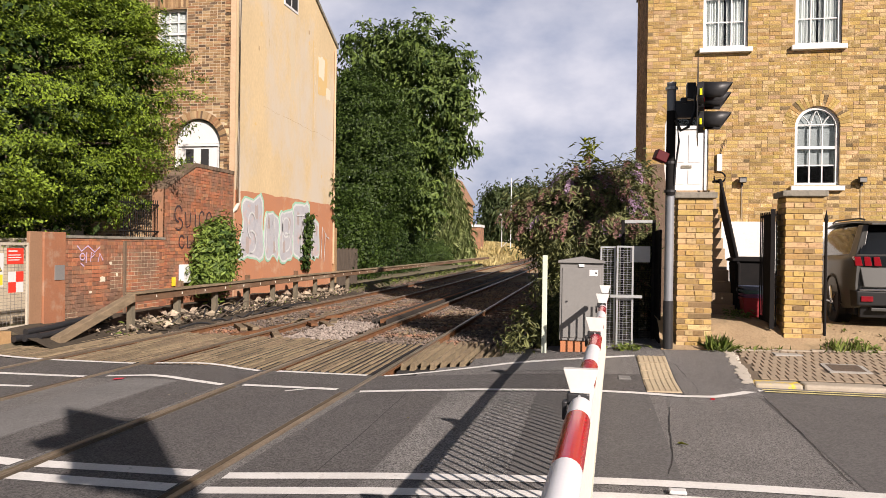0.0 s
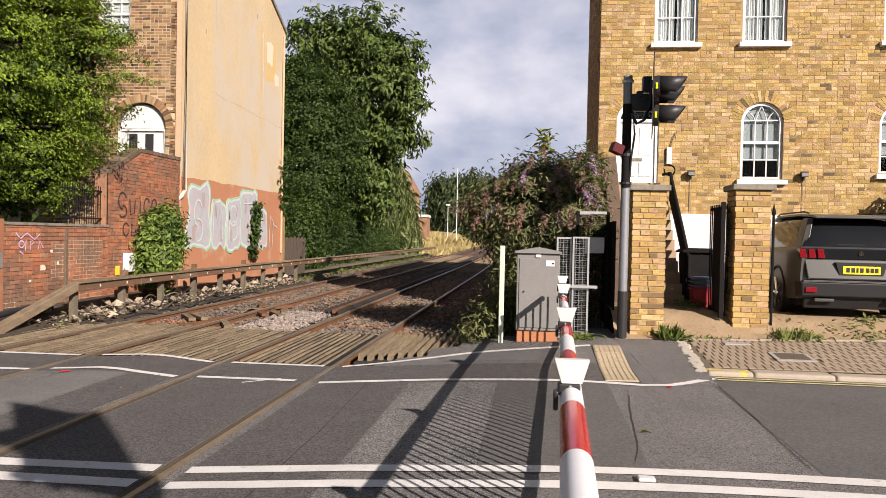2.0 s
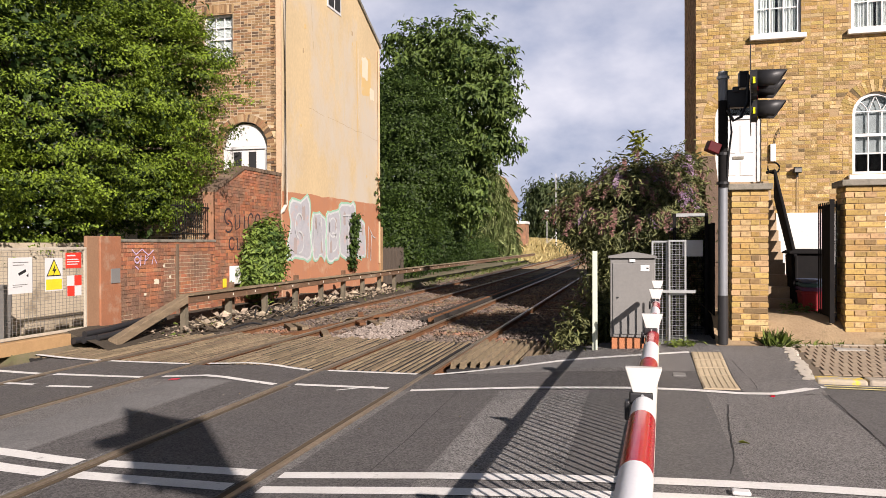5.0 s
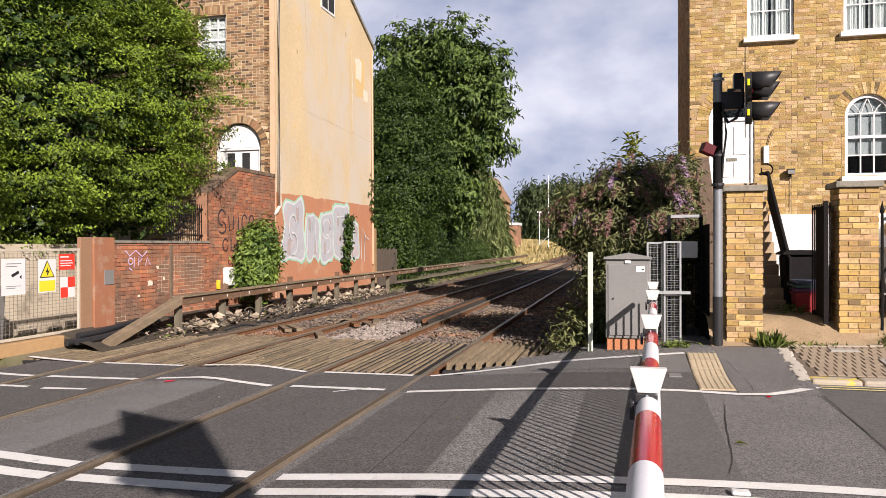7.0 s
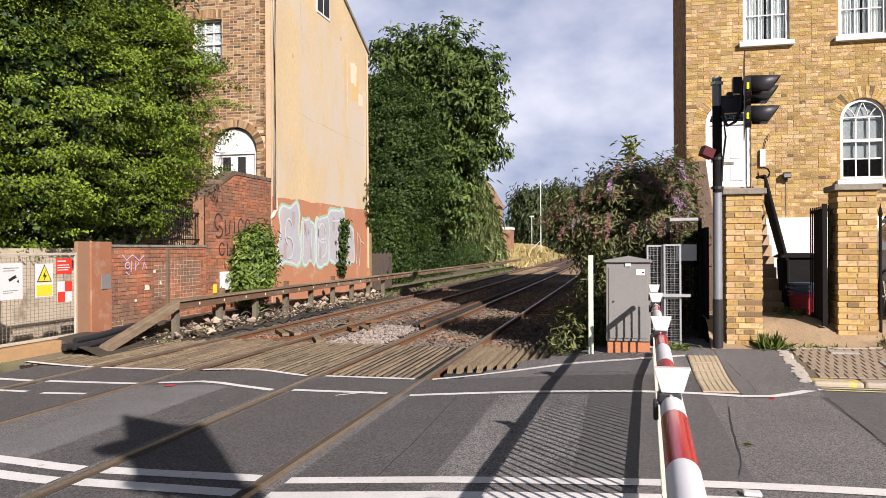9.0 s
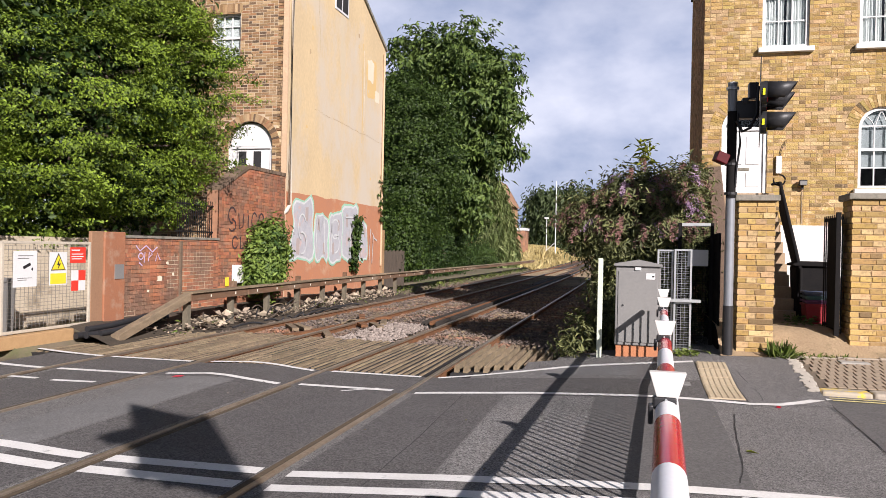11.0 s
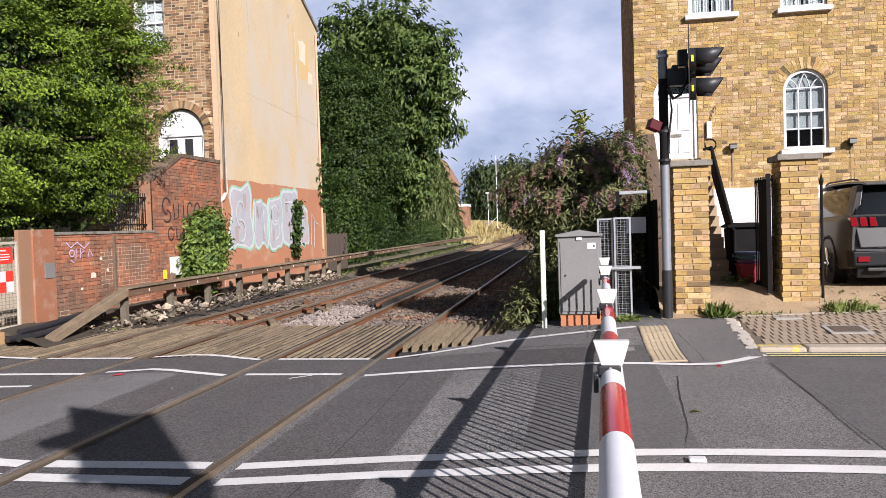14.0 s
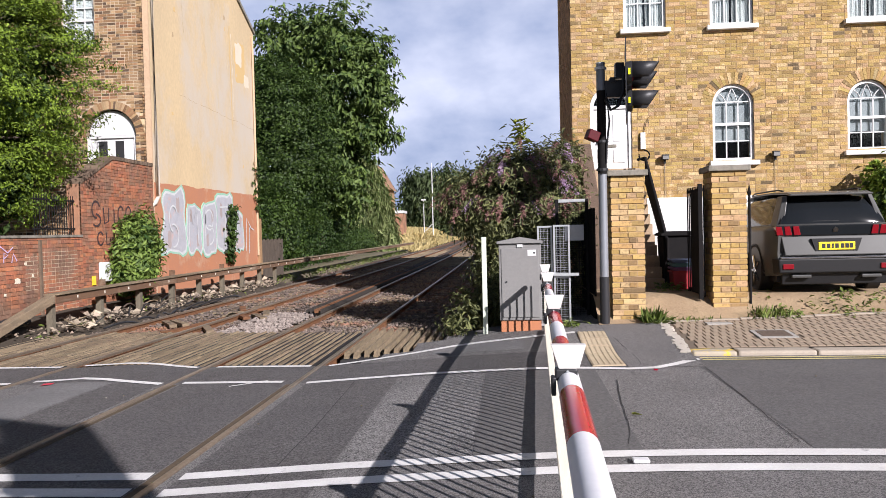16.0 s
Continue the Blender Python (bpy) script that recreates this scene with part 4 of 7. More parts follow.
# ---- the house beyond the tracks ----
CX = -9.2
left_house = thing("house", (0, 0, 0), "old brick house with a cream rendered flank above a graffiti band", "house")
LH = [(-10.94, -9.62, 2.85, 4.33, 0.66), (-11.5, -10.62, 6.65, 7.95, 0)]
part("front_wall", wall_core("x", 18.5, 0.35, -16.5, CX - 0.302, 0.2, 8.9, LH), MORTAR_PALE, left_house, "brown stock brick front wall")
wq, lf, c0 = brick_wall("unused", "x", 18.5, 0, -13.6, CX - 0.15, 0.3, 8.9, STOCK_OLD, MORTAR, "", holes=[(a, b, c, d, 0.205 if e else 0) for a, b, c, d, e in LH], course=0.074, length=0.215, joint=0.015, proud=0.006)
bpy.data.objects.remove(wq)
arch_ring(-10.28, 4.33, 0.665, 18.5, lf)
flat_arch(-11.55, -10.57, 7.955, 18.5, lf)
lfo = part("bricks", lf, BROWN_STOCK, left_house, "brown weathered stock bricks")
lfo["kind"] = "stuff"
gable = [(18.52, 0.1), (26.45, 0.1), (26.45, 8.9), (22.45, 10.8), (18.52, 10.8)]
part("flank_wall", B().prism(gable, "x", CX - 0.30, CX), CREAM, left_house, "patched cream rendered gable wall")
part("flank_band", B().prism([(18.52, 0.1), (26.45, 0.1)] + [(float(q), 3.12 + 0.05 * noise.noise(Vector((float(q) * 1.3, 0, 2))) + 0.02 * noise.noise(Vector((float(q) * 6, 0, 5)))) for q in np.linspace(26.45, 18.52, 60)], "x", CX, CX + 0.012), TERRACOTTA, left_house, "faded terracotta painted band")
part("far_wall", B().box(-16.5, 26.1, 0.1, CX - 0.302, 26.4, 8.9), MORTAR, left_house)
part("roof", B().prism([(18.2, 8.95), (26.7, 8.95), (22.45, 10.7)], "x", -16.5, CX - 0.302), SLATE, left_house, "slate roof behind the gable")
door_l = part("door", B().box(-10.88, 18.62, 2.86, -9.68, 18.68, 4.33), WHITE_PAINT, left_house, "white half-glazed double doors")
part("door_head", B().prism([(-10.28 + 0.62 * math.cos(t), 4.34 + 0.62 * math.sin(t)) for t in np.linspace(0, math.pi, 17)], "y", 18.60, 18.68), WHITE_PAINT, door_l, "white boarded arch head")
part("door_frame", B().box(-10.94, 18.56, 2.85, -10.86, 18.7, 4.33).box(-9.70, 18.56, 2.85, -9.62, 18.7, 4.33).box(-10.86, 18.57, 4.27, -9.70, 18.66, 4.33), WHITE_PAINT, door_l)
# opaque door panes, the dark inside painted on as colour
for x0 in (-10.66, -10.22):
    part("door_pane", B().box(x0, 18.606, 3.55, x0 + 0.22, 18.618, 4.20), UNLIT_ROOM, door_l, "opaque near-black pane, room darkness put into its colour")
win_l = part("window", B().box(-11.5, 18.58, 6.65, -11.43, 18.68, 7.95).box(-10.69, 18.58, 6.65, -10.62, 18.68, 7.95).box(-11.43, 18.58, 7.88, -10.69, 18.68, 7.95).box(-11.43, 18.58, 6.65, -10.69, 18.68, 6.72), WHITE_PAINT, left_house, "white sash window with drawn blinds")
gb = B().box(-11.43, 18.60, 7.26, -10.69, 18.66, 7.32)
for k in (1, 2):
    gb.box(-11.43 + 0.247 * k - 0.012, 18.61, 6.72, -11.43 + 0.247 * k + 0.012, 18.65, 7.88)
for z in (7.0, 7.6):
    gb.box(-11.43, 18.612, z - 0.012, -10.69, 18.648, z + 0.012)
part("glazing", gb, WHITE_PAINT, win_l)
pl = part("pane", B().box(-11.43, 18.645, 6.72, -10.69, 18.649, 7.88), PANE, win_l)
pl.visible_shadow = False
bl = B()
for k in range(30):
    bl.box(-11.42, 18.665, 6.74 + k * 0.038, -10.70, 18.675, 6.772 + k * 0.038)
part("blind", bl, CURTAIN, win_l, "pale slatted blind")
# near-black wall paints the unlit room behind this front
part("inner_wall", B().box(-16.2, 19.4, 0.3, CX - 0.4, 19.5, 8.8), UNLIT_ROOM, left_house)
part("downpipe", B().tube([(CX + 0.07, 18.60, 9.2), (CX + 0.07, 18.60, 2.75), (CX + 0.03, 18.52, 2.6), (CX - 0.1, 18.40, 2.45)], 0.055, 10), OLD_PIPE, left_house, "dirty white downpipe with an elbow", smooth=True)
part("corner_strip", B().box(CX - 0.14, 18.47, 0.2, CX + 0.006, 18.518, 9.0), CORNER_RENDER, left_house, "rendered corner return")
part("downpipe", B().tube([(CX + 0.05, 26.2, 8.7), (CX + 0.05, 26.2, 1.0)], 0.04, 8), CORNER_RENDER, left_house, "thin pale soil pipe")
part("gable_window", B().box(CX - 0.01, 21.6, 8.95, CX + 0.02, 22.7, 9.9), WHITE_PAINT, left_house, "small white attic window")
# gable panes are opaque too, with the room's darkness as their colour
part("gable_pane", B().box(CX + 0.02, 21.68, 9.02, CX + 0.026, 22.1, 9.8).box(CX + 0.02, 22.18, 9.02, CX + 0.026, 22.62, 9.8), UNLIT_ROOM, left_house)
part("verge", B().prism([(26.5, 8.84), (26.5, 8.96), (22.45, 10.88), (22.45, 10.76)], "x", CX - 0.3, CX + 0.06), COPING, left_house, "mossy verge tiles")
part("stack_pipe", B().box(CX + 0.0, 26.25, 0.2, CX + 0.10, 26.47, 2.3), STOCK_OLD, left_house, "broken brick end pier")


def wall_patch(cy, cz, w, h, mat, seed, lift=0.004, x=None):
    """An uneven patch on the flank wall."""
    rnd = random.Random(seed)
    pts = []
    for k in range(26):
        t = 2 * math.pi * k / 26
        r = 0.82 + 0.28 * noise.noise(Vector((math.cos(t) * 1.7, math.sin(t) * 1.7, seed * 3.1)))
        pts.append((cy + w / 2 * r * max(-1, min(1, 1.25 * math.cos(t))), cz + h / 2 * r * max(-1, min(1, 1.25 * math.sin(t)))))
    x = CX if x is None else x
    return B().prism(pts, "x", x - 0.001, x + lift)


part("render_patch", wall_patch(24.9, 7.8, 0.75, 0.85, PATCH_PALE, 1), PATCH_PALE, left_house, "pale repaired render")
part("render_patch", wall_patch(25.0, 7.55, 1.25, 1.5, PATCH_YELLOW, 2, 0.0025), PATCH_YELLOW, left_house, "ochre bare render")
part("render_patch", wall_patch(25.6, 7.0, 0.5, 0.5, PATCH_PALE, 3, 0.005), PATCH_PALE, left_house, "pale repaired render")

# scars and hairline cracks in the render
RENDER_CRACK = material("render_crack", (0.46, 0.34, 0.20), (0.38, 0.28, 0.17), scale=5, rough=0.95, fine=30)
sc = random.Random(23)


def wall_streak(y0, z0, y1, z1, width, mat, lift, label):
    pts = []
    n = 14
    run = [(y0 + (y1 - y0) * k / n + sc.uniform(-0.03, 0.03), z0 + (z1 - z0) * k / n + sc.uniform(-0.03, 0.03), width * sc.uniform(0.3, 1.0)) for k in range(n + 1)]
    s = B()
    upright = abs(z1 - z0) > abs(y1 - y0)
    s.add([(CX + lift, a + (w / 2 if upright else 0) * e, b + (0 if upright else w / 2) * e) for a, b, w in run for e in (-1, 1)], [(2 * k, 2 * k + 2, 2 * k + 3, 2 * k + 1) for k in range(n)])
    part("render_streak", s, mat, left_house, label)


wall_streak(24.1, 8.5, 24.15, 5.2, 0.09, PATCH_YELLOW, 0.003, "ochre scar down the render")
wall_streak(24.25, 8.3, 24.3, 5.6, 0.05, PATCH_PALE, 0.004, "pale scar down the render")
wall_streak(21.6, 5.55, 26.3, 5.45, 0.014, RENDER_CRACK, 0.003, "hairline crack")
wall_streak(20.2, 5.62, 21.4, 5.55, 0.014, RENDER_CRACK, 0.003, "hairline crack")
wall_streak(20.4, 8.9, 20.6, 7.4, 0.022, RENDER_CRACK, 0.003, "hairline crack")
wall_streak(22.9, 7.3, 23.0, 5.7, 0.20, PATCH_STAIN, 0.002, "grey beige stain in the render")
wall_streak(22.2, 8.8, 22.4, 6.2, 0.45, PATCH_STAIN, 0.0015, "grey beige stain in the render")
for k in range(9):
    part("render_spall", wall_patch(sc.uniform(19.5, 26), sc.uniform(3.6, 9.0), sc.uniform(0.06, 0.2), sc.uniform(0.05, 0.16), None, 130 + k, 0.0035), sc.choice([RENDER_CRACK, PATCH_STAIN, PATCH_YELLOW]), left_house, "chipped spot in the render")

# graffiti band: pale rounded letter shapes with an outline
GRAF_FILL = material("graffiti_fill", (0.50, 0.50, 0.52), (0.37, 0.38, 0.42), scale=5, rough=0.7, fine=30, stain=(0.56, 0.40, 0.36), stain_scale=3, stain_at=(0.56, 0.7))
GRAF_EDGE = material("graffiti_edge", (0.22, 0.52, 0.34), (0.40, 0.56, 0.46), scale=3, rough=0.7, fine=20)
GRAF_SHADE = material("graffiti_shade", (0.44, 0.36, 0.33), (0.36, 0.32, 0.31), scale=5, rough=0.8, fine=30)
GRAF_LINE = material("graffiti_line", (0.66, 0.68, 0.66), (0.5, 0.52, 0.54), scale=4, rough=0.7)
GRAF_BLACK = material("graffiti_black", (0.03, 0.022, 0.025), (0.09, 0.05, 0.045), scale=6, rough=0.7)
GRAF_LILAC = material("graffiti_lilac", (0.60, 0.48, 0.66), (0.5, 0.36, 0.5), scale=6, rough=0.7)
XB = CX + 0.012
graf = thing("graffiti", (0, 0, 0), "large pale grey bubble graffiti outlined in white and green", "graffiti", "", "structure")
LETTERS = [(19.55, 2.12, 1.6, 2.05), (20.85, 1.95, 1.25, 1.6), (21.95, 1.95, 1.2, 1.6), (23.15, 2.08, 1.5, 2.0), (24.35, 1.8, 1.0, 1.6)]
for k, (cy, cz, w, h) in enumerate(LETTERS):
    lift = 0.003 + 0.0042 * ((k * 2) % 5)
    part("letter_edge", wall_patch(cy, cz, w * 1.10, h * 1.10, None, 20 + k, lift, XB), GRAF_EDGE, graf, "pale green outline")
    part("letter_outline", wall_patch(cy, cz, w * 1.03, h * 1.03, None, 20 + k, lift + 0.0013, XB), GRAF_LINE, graf, "white outline")
    part("letter_fill", wall_patch(cy, cz, w * 0.94, h * 0.95, None, 20 + k, lift + 0.0026, XB), GRAF_FILL, graf)
    for q in range(2):
        oy = cy + (q - 0.5) * w * 0.34
        part("letter_shade", wall_patch(oy, cz + 0.22 * h * (1 if (k + q) % 2 else -1), w * 0.16, h * 0.26, None, 70 + 2 * k + q, lift + 0.0036, XB), GRAF_SHADE, graf, "faded pinkish shading in the letter")


def strokes(name, lines, x, mat, parent, width=0.03):
    """Sprayed strokes on a wall that faces +x; points are (y, z)."""
    for ln in lines:
        s = B()
        pts = [Vector((0, a, b)) for a, b in ln]
        n = len(pts)
        v = []
        for i, p in enumerate(pts):
            d = (pts[min(i + 1, n - 1)] - pts[max(i - 1, 0)]).normalized()
            q = Vector((0, -d.z, d.y)) * width / 2
            v += [(x, p.y + q.y, p.z + q.z), (x, p.y - q.y, p.z - q.z)]
        s.add(v, [(2 * i, 2 * i + 2, 2 * i + 3, 2 * i + 1) for i in range(n - 1)])
        part(name, s, mat, parent)


def loop(cy, cz, ry, rz, a0=0.0, a1=6.4, n=14):
    return [(cy + ry * math.cos(a), cz + rz * math.sin(a)) for a in np.linspace(a0, a1, n)]


strokes("stroke", [loop(19.5, 2.2, 0.25, 0.35, 0.5, 4.5), loop(19.5, 1.75, 0.28, 0.3, -1.8, 1.9), [(20.45, 1.5), (20.5, 2.6), (20.75, 2.0), (21.0, 2.6), (21.1, 1.5)], loop(21.9, 2.2, 0.3, 0.3), [(21.6, 1.5), (21.62, 2.5)], loop(21.9, 1.75, 0.34, 0.28, -1.6, 1.8),
                   [(22.75, 2.6), (23.7, 2.65)], [(23.2, 2.6), (23.15, 1.4)], [(24.2, 1.4), (24.25, 2.5), (24.7, 2.3)], [(25.0, 1.2), (25.1, 2.3), (25.5, 2.0)], [(25.3, 1.1), (25.4, 2.0), (25.8, 1.9)]], XB + 0.026, GRAF_LINE, graf, 0.05)

# ---- garden wall, stair wall and gate on the far side ----
WZ = 0.05
garden_wall = thing("wall_west", (0, 0, 0), "old red brick garden wall with patches of brown paint", "wall", "", "structure")
part("wall_core", B().box(CX - 0.30, 11.95, WZ, CX, 15.2, 1.76), MORTAR_RED, garden_wall)


def bricks_y(y0, y1, z0, z1, x, mat, parent, top=None, label="", course=0.077, seed_proud=0.01):
    w, s, c = brick_wall("unused", "y", x, 0, y0, y1, z0, z1, mat, MORTAR_RED, "", top=top, course=course, proud=seed_proud)
    bpy.data.objects.remove(w)
    o = part("bricks", s, mat, parent, label)
    o["kind"] = "stuff"
    return o


part("repointed_joints", B().box(CX - 0.01, 13.78, 0.3, CX + 0.005, 15.0, 1.52).box(CX - 0.01, 12.0, 0.12, CX + 0.005, 12.35, 0.42).box(CX - 0.01, 13.3, 0.75, CX + 0.005, 13.69, 1.45), MORTAR_PALE, garden_wall, "pale repointed joints")
bricks_y(11.97, 15.2, 0.1, 1.76, CX, RED_BRICK, garden_wall)
part("coping", B().box(CX - 0.33, 11.95, 1.762, CX + 0.03, 15.2, 1.81), COPING, garden_wall, "mossy weathered coping")
for k, (py, pz, pw, ph, pm) in enumerate([(13.05, 0.98, 0.16, 0.12, PATCH_PALE), (13.3, 1.28, 0.08, 0.06, PATCH_PALE), (12.7, 0.75, 0.07, 0.05, PATCH_PALE), (13.5, 1.05, 0.06, 0.08, PATCH_PALE)]):
    part("paint_patch", wall_patch(py, pz, pw, ph, pm, 60 + k, 0.0175, CX), pm, garden_wall, "flaking paint on the old bricks")
part("buttress", B().box(CX, 13.70, 0.2, CX + 0.05, 13.76, 1.72), DARK_BRICK, garden_wall, "narrow vertical rail on the wall")
pier = thing("wall_pier", (0, 0, 0), "terracotta painted brick gate pier", "pier", "", "structure")
part("pier_body", B().box(CX - 0.04, 11.40, WZ, CX + 0.06, 11.948, 1.86), material("pier_paint", (0.37, 0.15, 0.075), (0.28, 0.125, 0.07), scale=2, rough=0.9, fine=30, stain=(0.38, 0.25, 0.17), stain_scale=3), pier, bevel=0.01)
part("pier_side", B().box(CX - 0.04, 11.10, WZ, CX + 0.03, 11.398, 1.86), BROWN_PAINT, pier, "brown painted half of the pier", bevel=0.01)
part("metal_plate", B().box(CX + 0.06, 11.66, 1.02, CX + 0.075, 11.90, 1.28), GREY_METAL, pier, "small grey metal cover plate")
strokes("tag_stroke", [loop(12.45, 1.42, 0.07, 0.06), [(12.3, 1.62), (12.42, 1.52), (12.6, 1.62), (12.8, 1.5), (12.95, 1.60)], [(12.55, 1.3), (12.57, 1.5)], [(12.68, 1.32), (12.7, 1.5), (12.8, 1.46), (12.7, 1.4)], [(12.9, 1.32), (12.95, 1.48), (13.05, 1.34)], [(12.4, 1.3), (12.5, 1.24)]], CX + 0.02, GRAF_LILAC, garden_wall, 0.025)

stair_wall = thing("stair_wall", (0, 0, 0), "red brick stair flank wall with black tags", "wall", "", "structure")
SW = lambda a: 2.9 + (a - 15.2) * 0.46 if a < 16.5 else 3.50
part("wall_core", B().prism([(15.2, WZ), (18.46, WZ), (18.46, 3.50), (16.5, 3.50), (15.2, 2.88)], "x", CX - 0.30, CX), RED_BRICK, stair_wall)
bricks_y(15.2, 18.45, 0.2, 3.50, CX, RED_BRICK, stair_wall, top=SW)
cap = B()
for k in range(12):
    a, b = 15.2 + 1.3 * k / 12, 15.2 + 1.3 * (k + 1) / 12
    za, zb = 2.88 + 0.62 * k / 12, 2.88 + 0.62 * (k + 1) / 12
    cap.prism([(a, za), (b - 0.01, zb), (b - 0.01, zb + 0.085), (a, za + 0.085)], "x", CX - 0.32, CX + 0.03)
for k in range(24):
    a = 16.5 + 1.95 * k / 24
    cap.box(CX - 0.32, a, 3.50, CX + 0.03, a + 0.066, 3.585)
cap_o = part("coping_bricks", cap, DARK_BRICK, stair_wall, "brick on edge coping")
cap_o["kind"] = "stuff"
strokes("tag_stroke", [loop(15.75, 2.35, 0.16, 0.18, 0.4, 4.9), loop(15.75, 2.12, 0.17, 0.13, -2.4, 1.6), [(16.05, 2.4), (16.08, 2.05), (16.25, 2.1), (16.28, 2.4)], [(16.5, 2.05), (16.5, 2.38)], loop(16.8, 2.25, 0.13, 0.2, 0.6, 5.6), loop(17.15, 2.25, 0.13, 0.2), loop(15.9, 1.72, 0.12, 0.14, 0.5, 5.8), [(16.15, 1.85), (16.15, 1.58), (16.3, 1.6)], [(16.4, 1.75), (16.5, 1.5), (16.6, 1.75)], [(16.7, 1.7), (16.6, 1.55), (16.75, 1.4), (16.65, 1.3)]], CX + 0.018, GRAF_BLACK, stair_wall, 0.045)
strokes("tag_stroke", [loop(17.5, 1.75, 0.13, 0.14), [(17.75, 1.6), (17.8, 1.9), (17.95, 1.75)], [(18.05, 1.6), (18.1, 1.95)]], CX + 0.018, GRAF_LINE, stair_wall, 0.05)
rail_fence = thing("railing", (0, 0, 0), "black iron railing on top of the garden wall", "railing")
for k in range(17):
    y = 13.85 + k * 0.082
    part("bar", B().tube([(CX - 0.15, y, 1.80), (CX - 0.15, y, 2.62)], 0.009, 5), BLACK_IRON, rail_fence)
part("rail", B().box(CX - 0.17, 13.8, 2.50, CX - 0.13, 15.19, 2.53).box(CX - 0.17, 13.8, 1.92, CX - 0.13, 15.19, 1.95), BLACK_IRON, rail_fence)

meter_box = part("utility_box", B().box(CX + 0.02, 15.76, 0.78, CX + 0.16, 16.08, 1.2), WHITE_PAINT, bevel=0.02)
tagged(meter_box, "white utility box mounted on the brick stair wall", "utility box")

# mesh gate with signs
gate = thing("mesh_gate", (CX + 0.02, 9.2, 0.27), "cream framed grey wire mesh gate carrying safety signs", "gate")
part("gate_frame", B().box(-0.02, 0, 0, 0.02, 0.045, 1.40).box(-0.02, 1.835, 0, 0.02, 1.88, 1.40).box(-0.02, 0.045, 1.355, 0.02, 1.835, 1.40).box(-0.02, 0.045, 0, 0.02, 1.835, 0.045), GATE_PAINT, gate, "dirty cream painted frame", bevel=0.006)
wires = B()
for k in range(1, 22):
    wires.box(-0.003, 0.06 + k * 0.08 - 0.0034, 0.06, 0.0, 0.06 + k * 0.08 + 0.0034, 1.34)
for k in range(1, 24):
    wires.box(0.0, 0.06, 0.06 + k * 0.055 - 0.0034, 0.003, 1.82, 0.06 + k * 0.055 + 0.0034)
wo = part("wire_mesh", wires, WIRE_GREY, gate, "galvanised wire mesh")
wo["kind"] = "stuff"
SIGN_RED = material("sign_red", (0.75, 0.05, 0.03), (0.68, 0.05, 0.03), scale=5, rough=0.5)
SIGN_YELLOW = material("sign_yellow", (0.85, 0.65, 0.03), (0.8, 0.6, 0.04), scale=5, rough=0.5)


def sign(y0, y1, z0, z1, mat, label, marks=(), bars=()):
    s = thing("sign", (CX + 0.055, 0, 0), label, "sign", "signs on the mesh gate")
    part("sign_board", B().box(-0.004, y0, z0, 0.0, y1, z1), mat, s)
    for name, outline, m, lift in marks:
        part(name, B().prism(outline, "x", 0.0, lift), m, s)
    for by0, by1, bz, bh, m in bars:
        part("bar_of_text", B().box(0.0, by0, bz, 0.0025, by1, bz + bh), m, s)
    return s


sign(9.40, 9.86, 0.97, 1.52, WHITE_PAINT, "white laminated notice with a black camera picture", [("camera_picture", [(9.58, 1.28), (9.72, 1.34), (9.74, 1.30), (9.60, 1.24)], BLACK, 0.003), ("camera_bracket", [(9.74, 1.24), (9.78, 1.27), (9.78, 1.21)], BLACK, 0.003)],
     [(9.48, 9.78, 1.44, 0.012, GREY_METAL), (9.48, 9.7, 1.40, 0.012, GREY_METAL), (9.48, 9.76, 1.10, 0.01, GREY_METAL), (9.48, 9.66, 1.07, 0.01, GREY_METAL)])
tri = lambda cy, cz, r: [(cy + r * math.cos(a), cz + r * math.sin(a)) for a in (math.pi / 2, math.pi * 7 / 6, math.pi * 11 / 6)]
sign(10.12, 10.50, 0.97, 1.50, WHITE_PAINT, "white and yellow electrical danger sign", [("triangle_border", tri(10.31, 1.30, 0.185), BLACK, 0.003), ("triangle", tri(10.31, 1.30, 0.155), SIGN_YELLOW, 0.005),
     ("flash", [(10.33, 1.40), (10.27, 1.29), (10.31, 1.295), (10.29, 1.22), (10.36, 1.32), (10.315, 1.315)], BLACK, 0.007), ("yellow_field", [(10.14, 0.99), (10.48, 0.99), (10.48, 1.16), (10.14, 1.16)], SIGN_YELLOW, 0.003)],
     [(10.17, 10.45, 1.10, 0.012, GREY_METAL), (10.17, 10.45, 1.07, 0.012, GREY_METAL), (10.17, 10.4, 1.04, 0.012, GREY_METAL)])
sign(10.570, 10.930, 1.32, 1.58, SIGN_RED, "red safety notice with white writing", (), [(10.600, 10.790, 1.52, 0.022, WHITE_PAINT), (10.600, 10.860, 1.46, 0.015, WHITE_PAINT), (10.600, 10.880, 1.42, 0.015, WHITE_PAINT), (10.600, 10.840, 1.38, 0.015, WHITE_PAINT)])
sign(10.600, 10.930, 0.86, 1.20, WHITE_PAINT, "red and white chequered limited clearance sign", [("red_square", [(10.765, 1.03), (10.930, 1.03), (10.930, 1.20), (10.765, 1.20)], SIGN_RED, 0.003), ("red_square", [(10.600, 0.86), (10.765, 0.86), (10.765, 1.03), (10.600, 1.03)], SIGN_RED, 0.003)])
plank = part("timber_beam", B().box(CX - 0.03, 8.7, 0.06, CX + 0.17, 10.55, 0.255), TIMBER_NEW, bevel=0.01)
tagged(plank, "new orange-brown timber beam under the mesh gate", "beam")
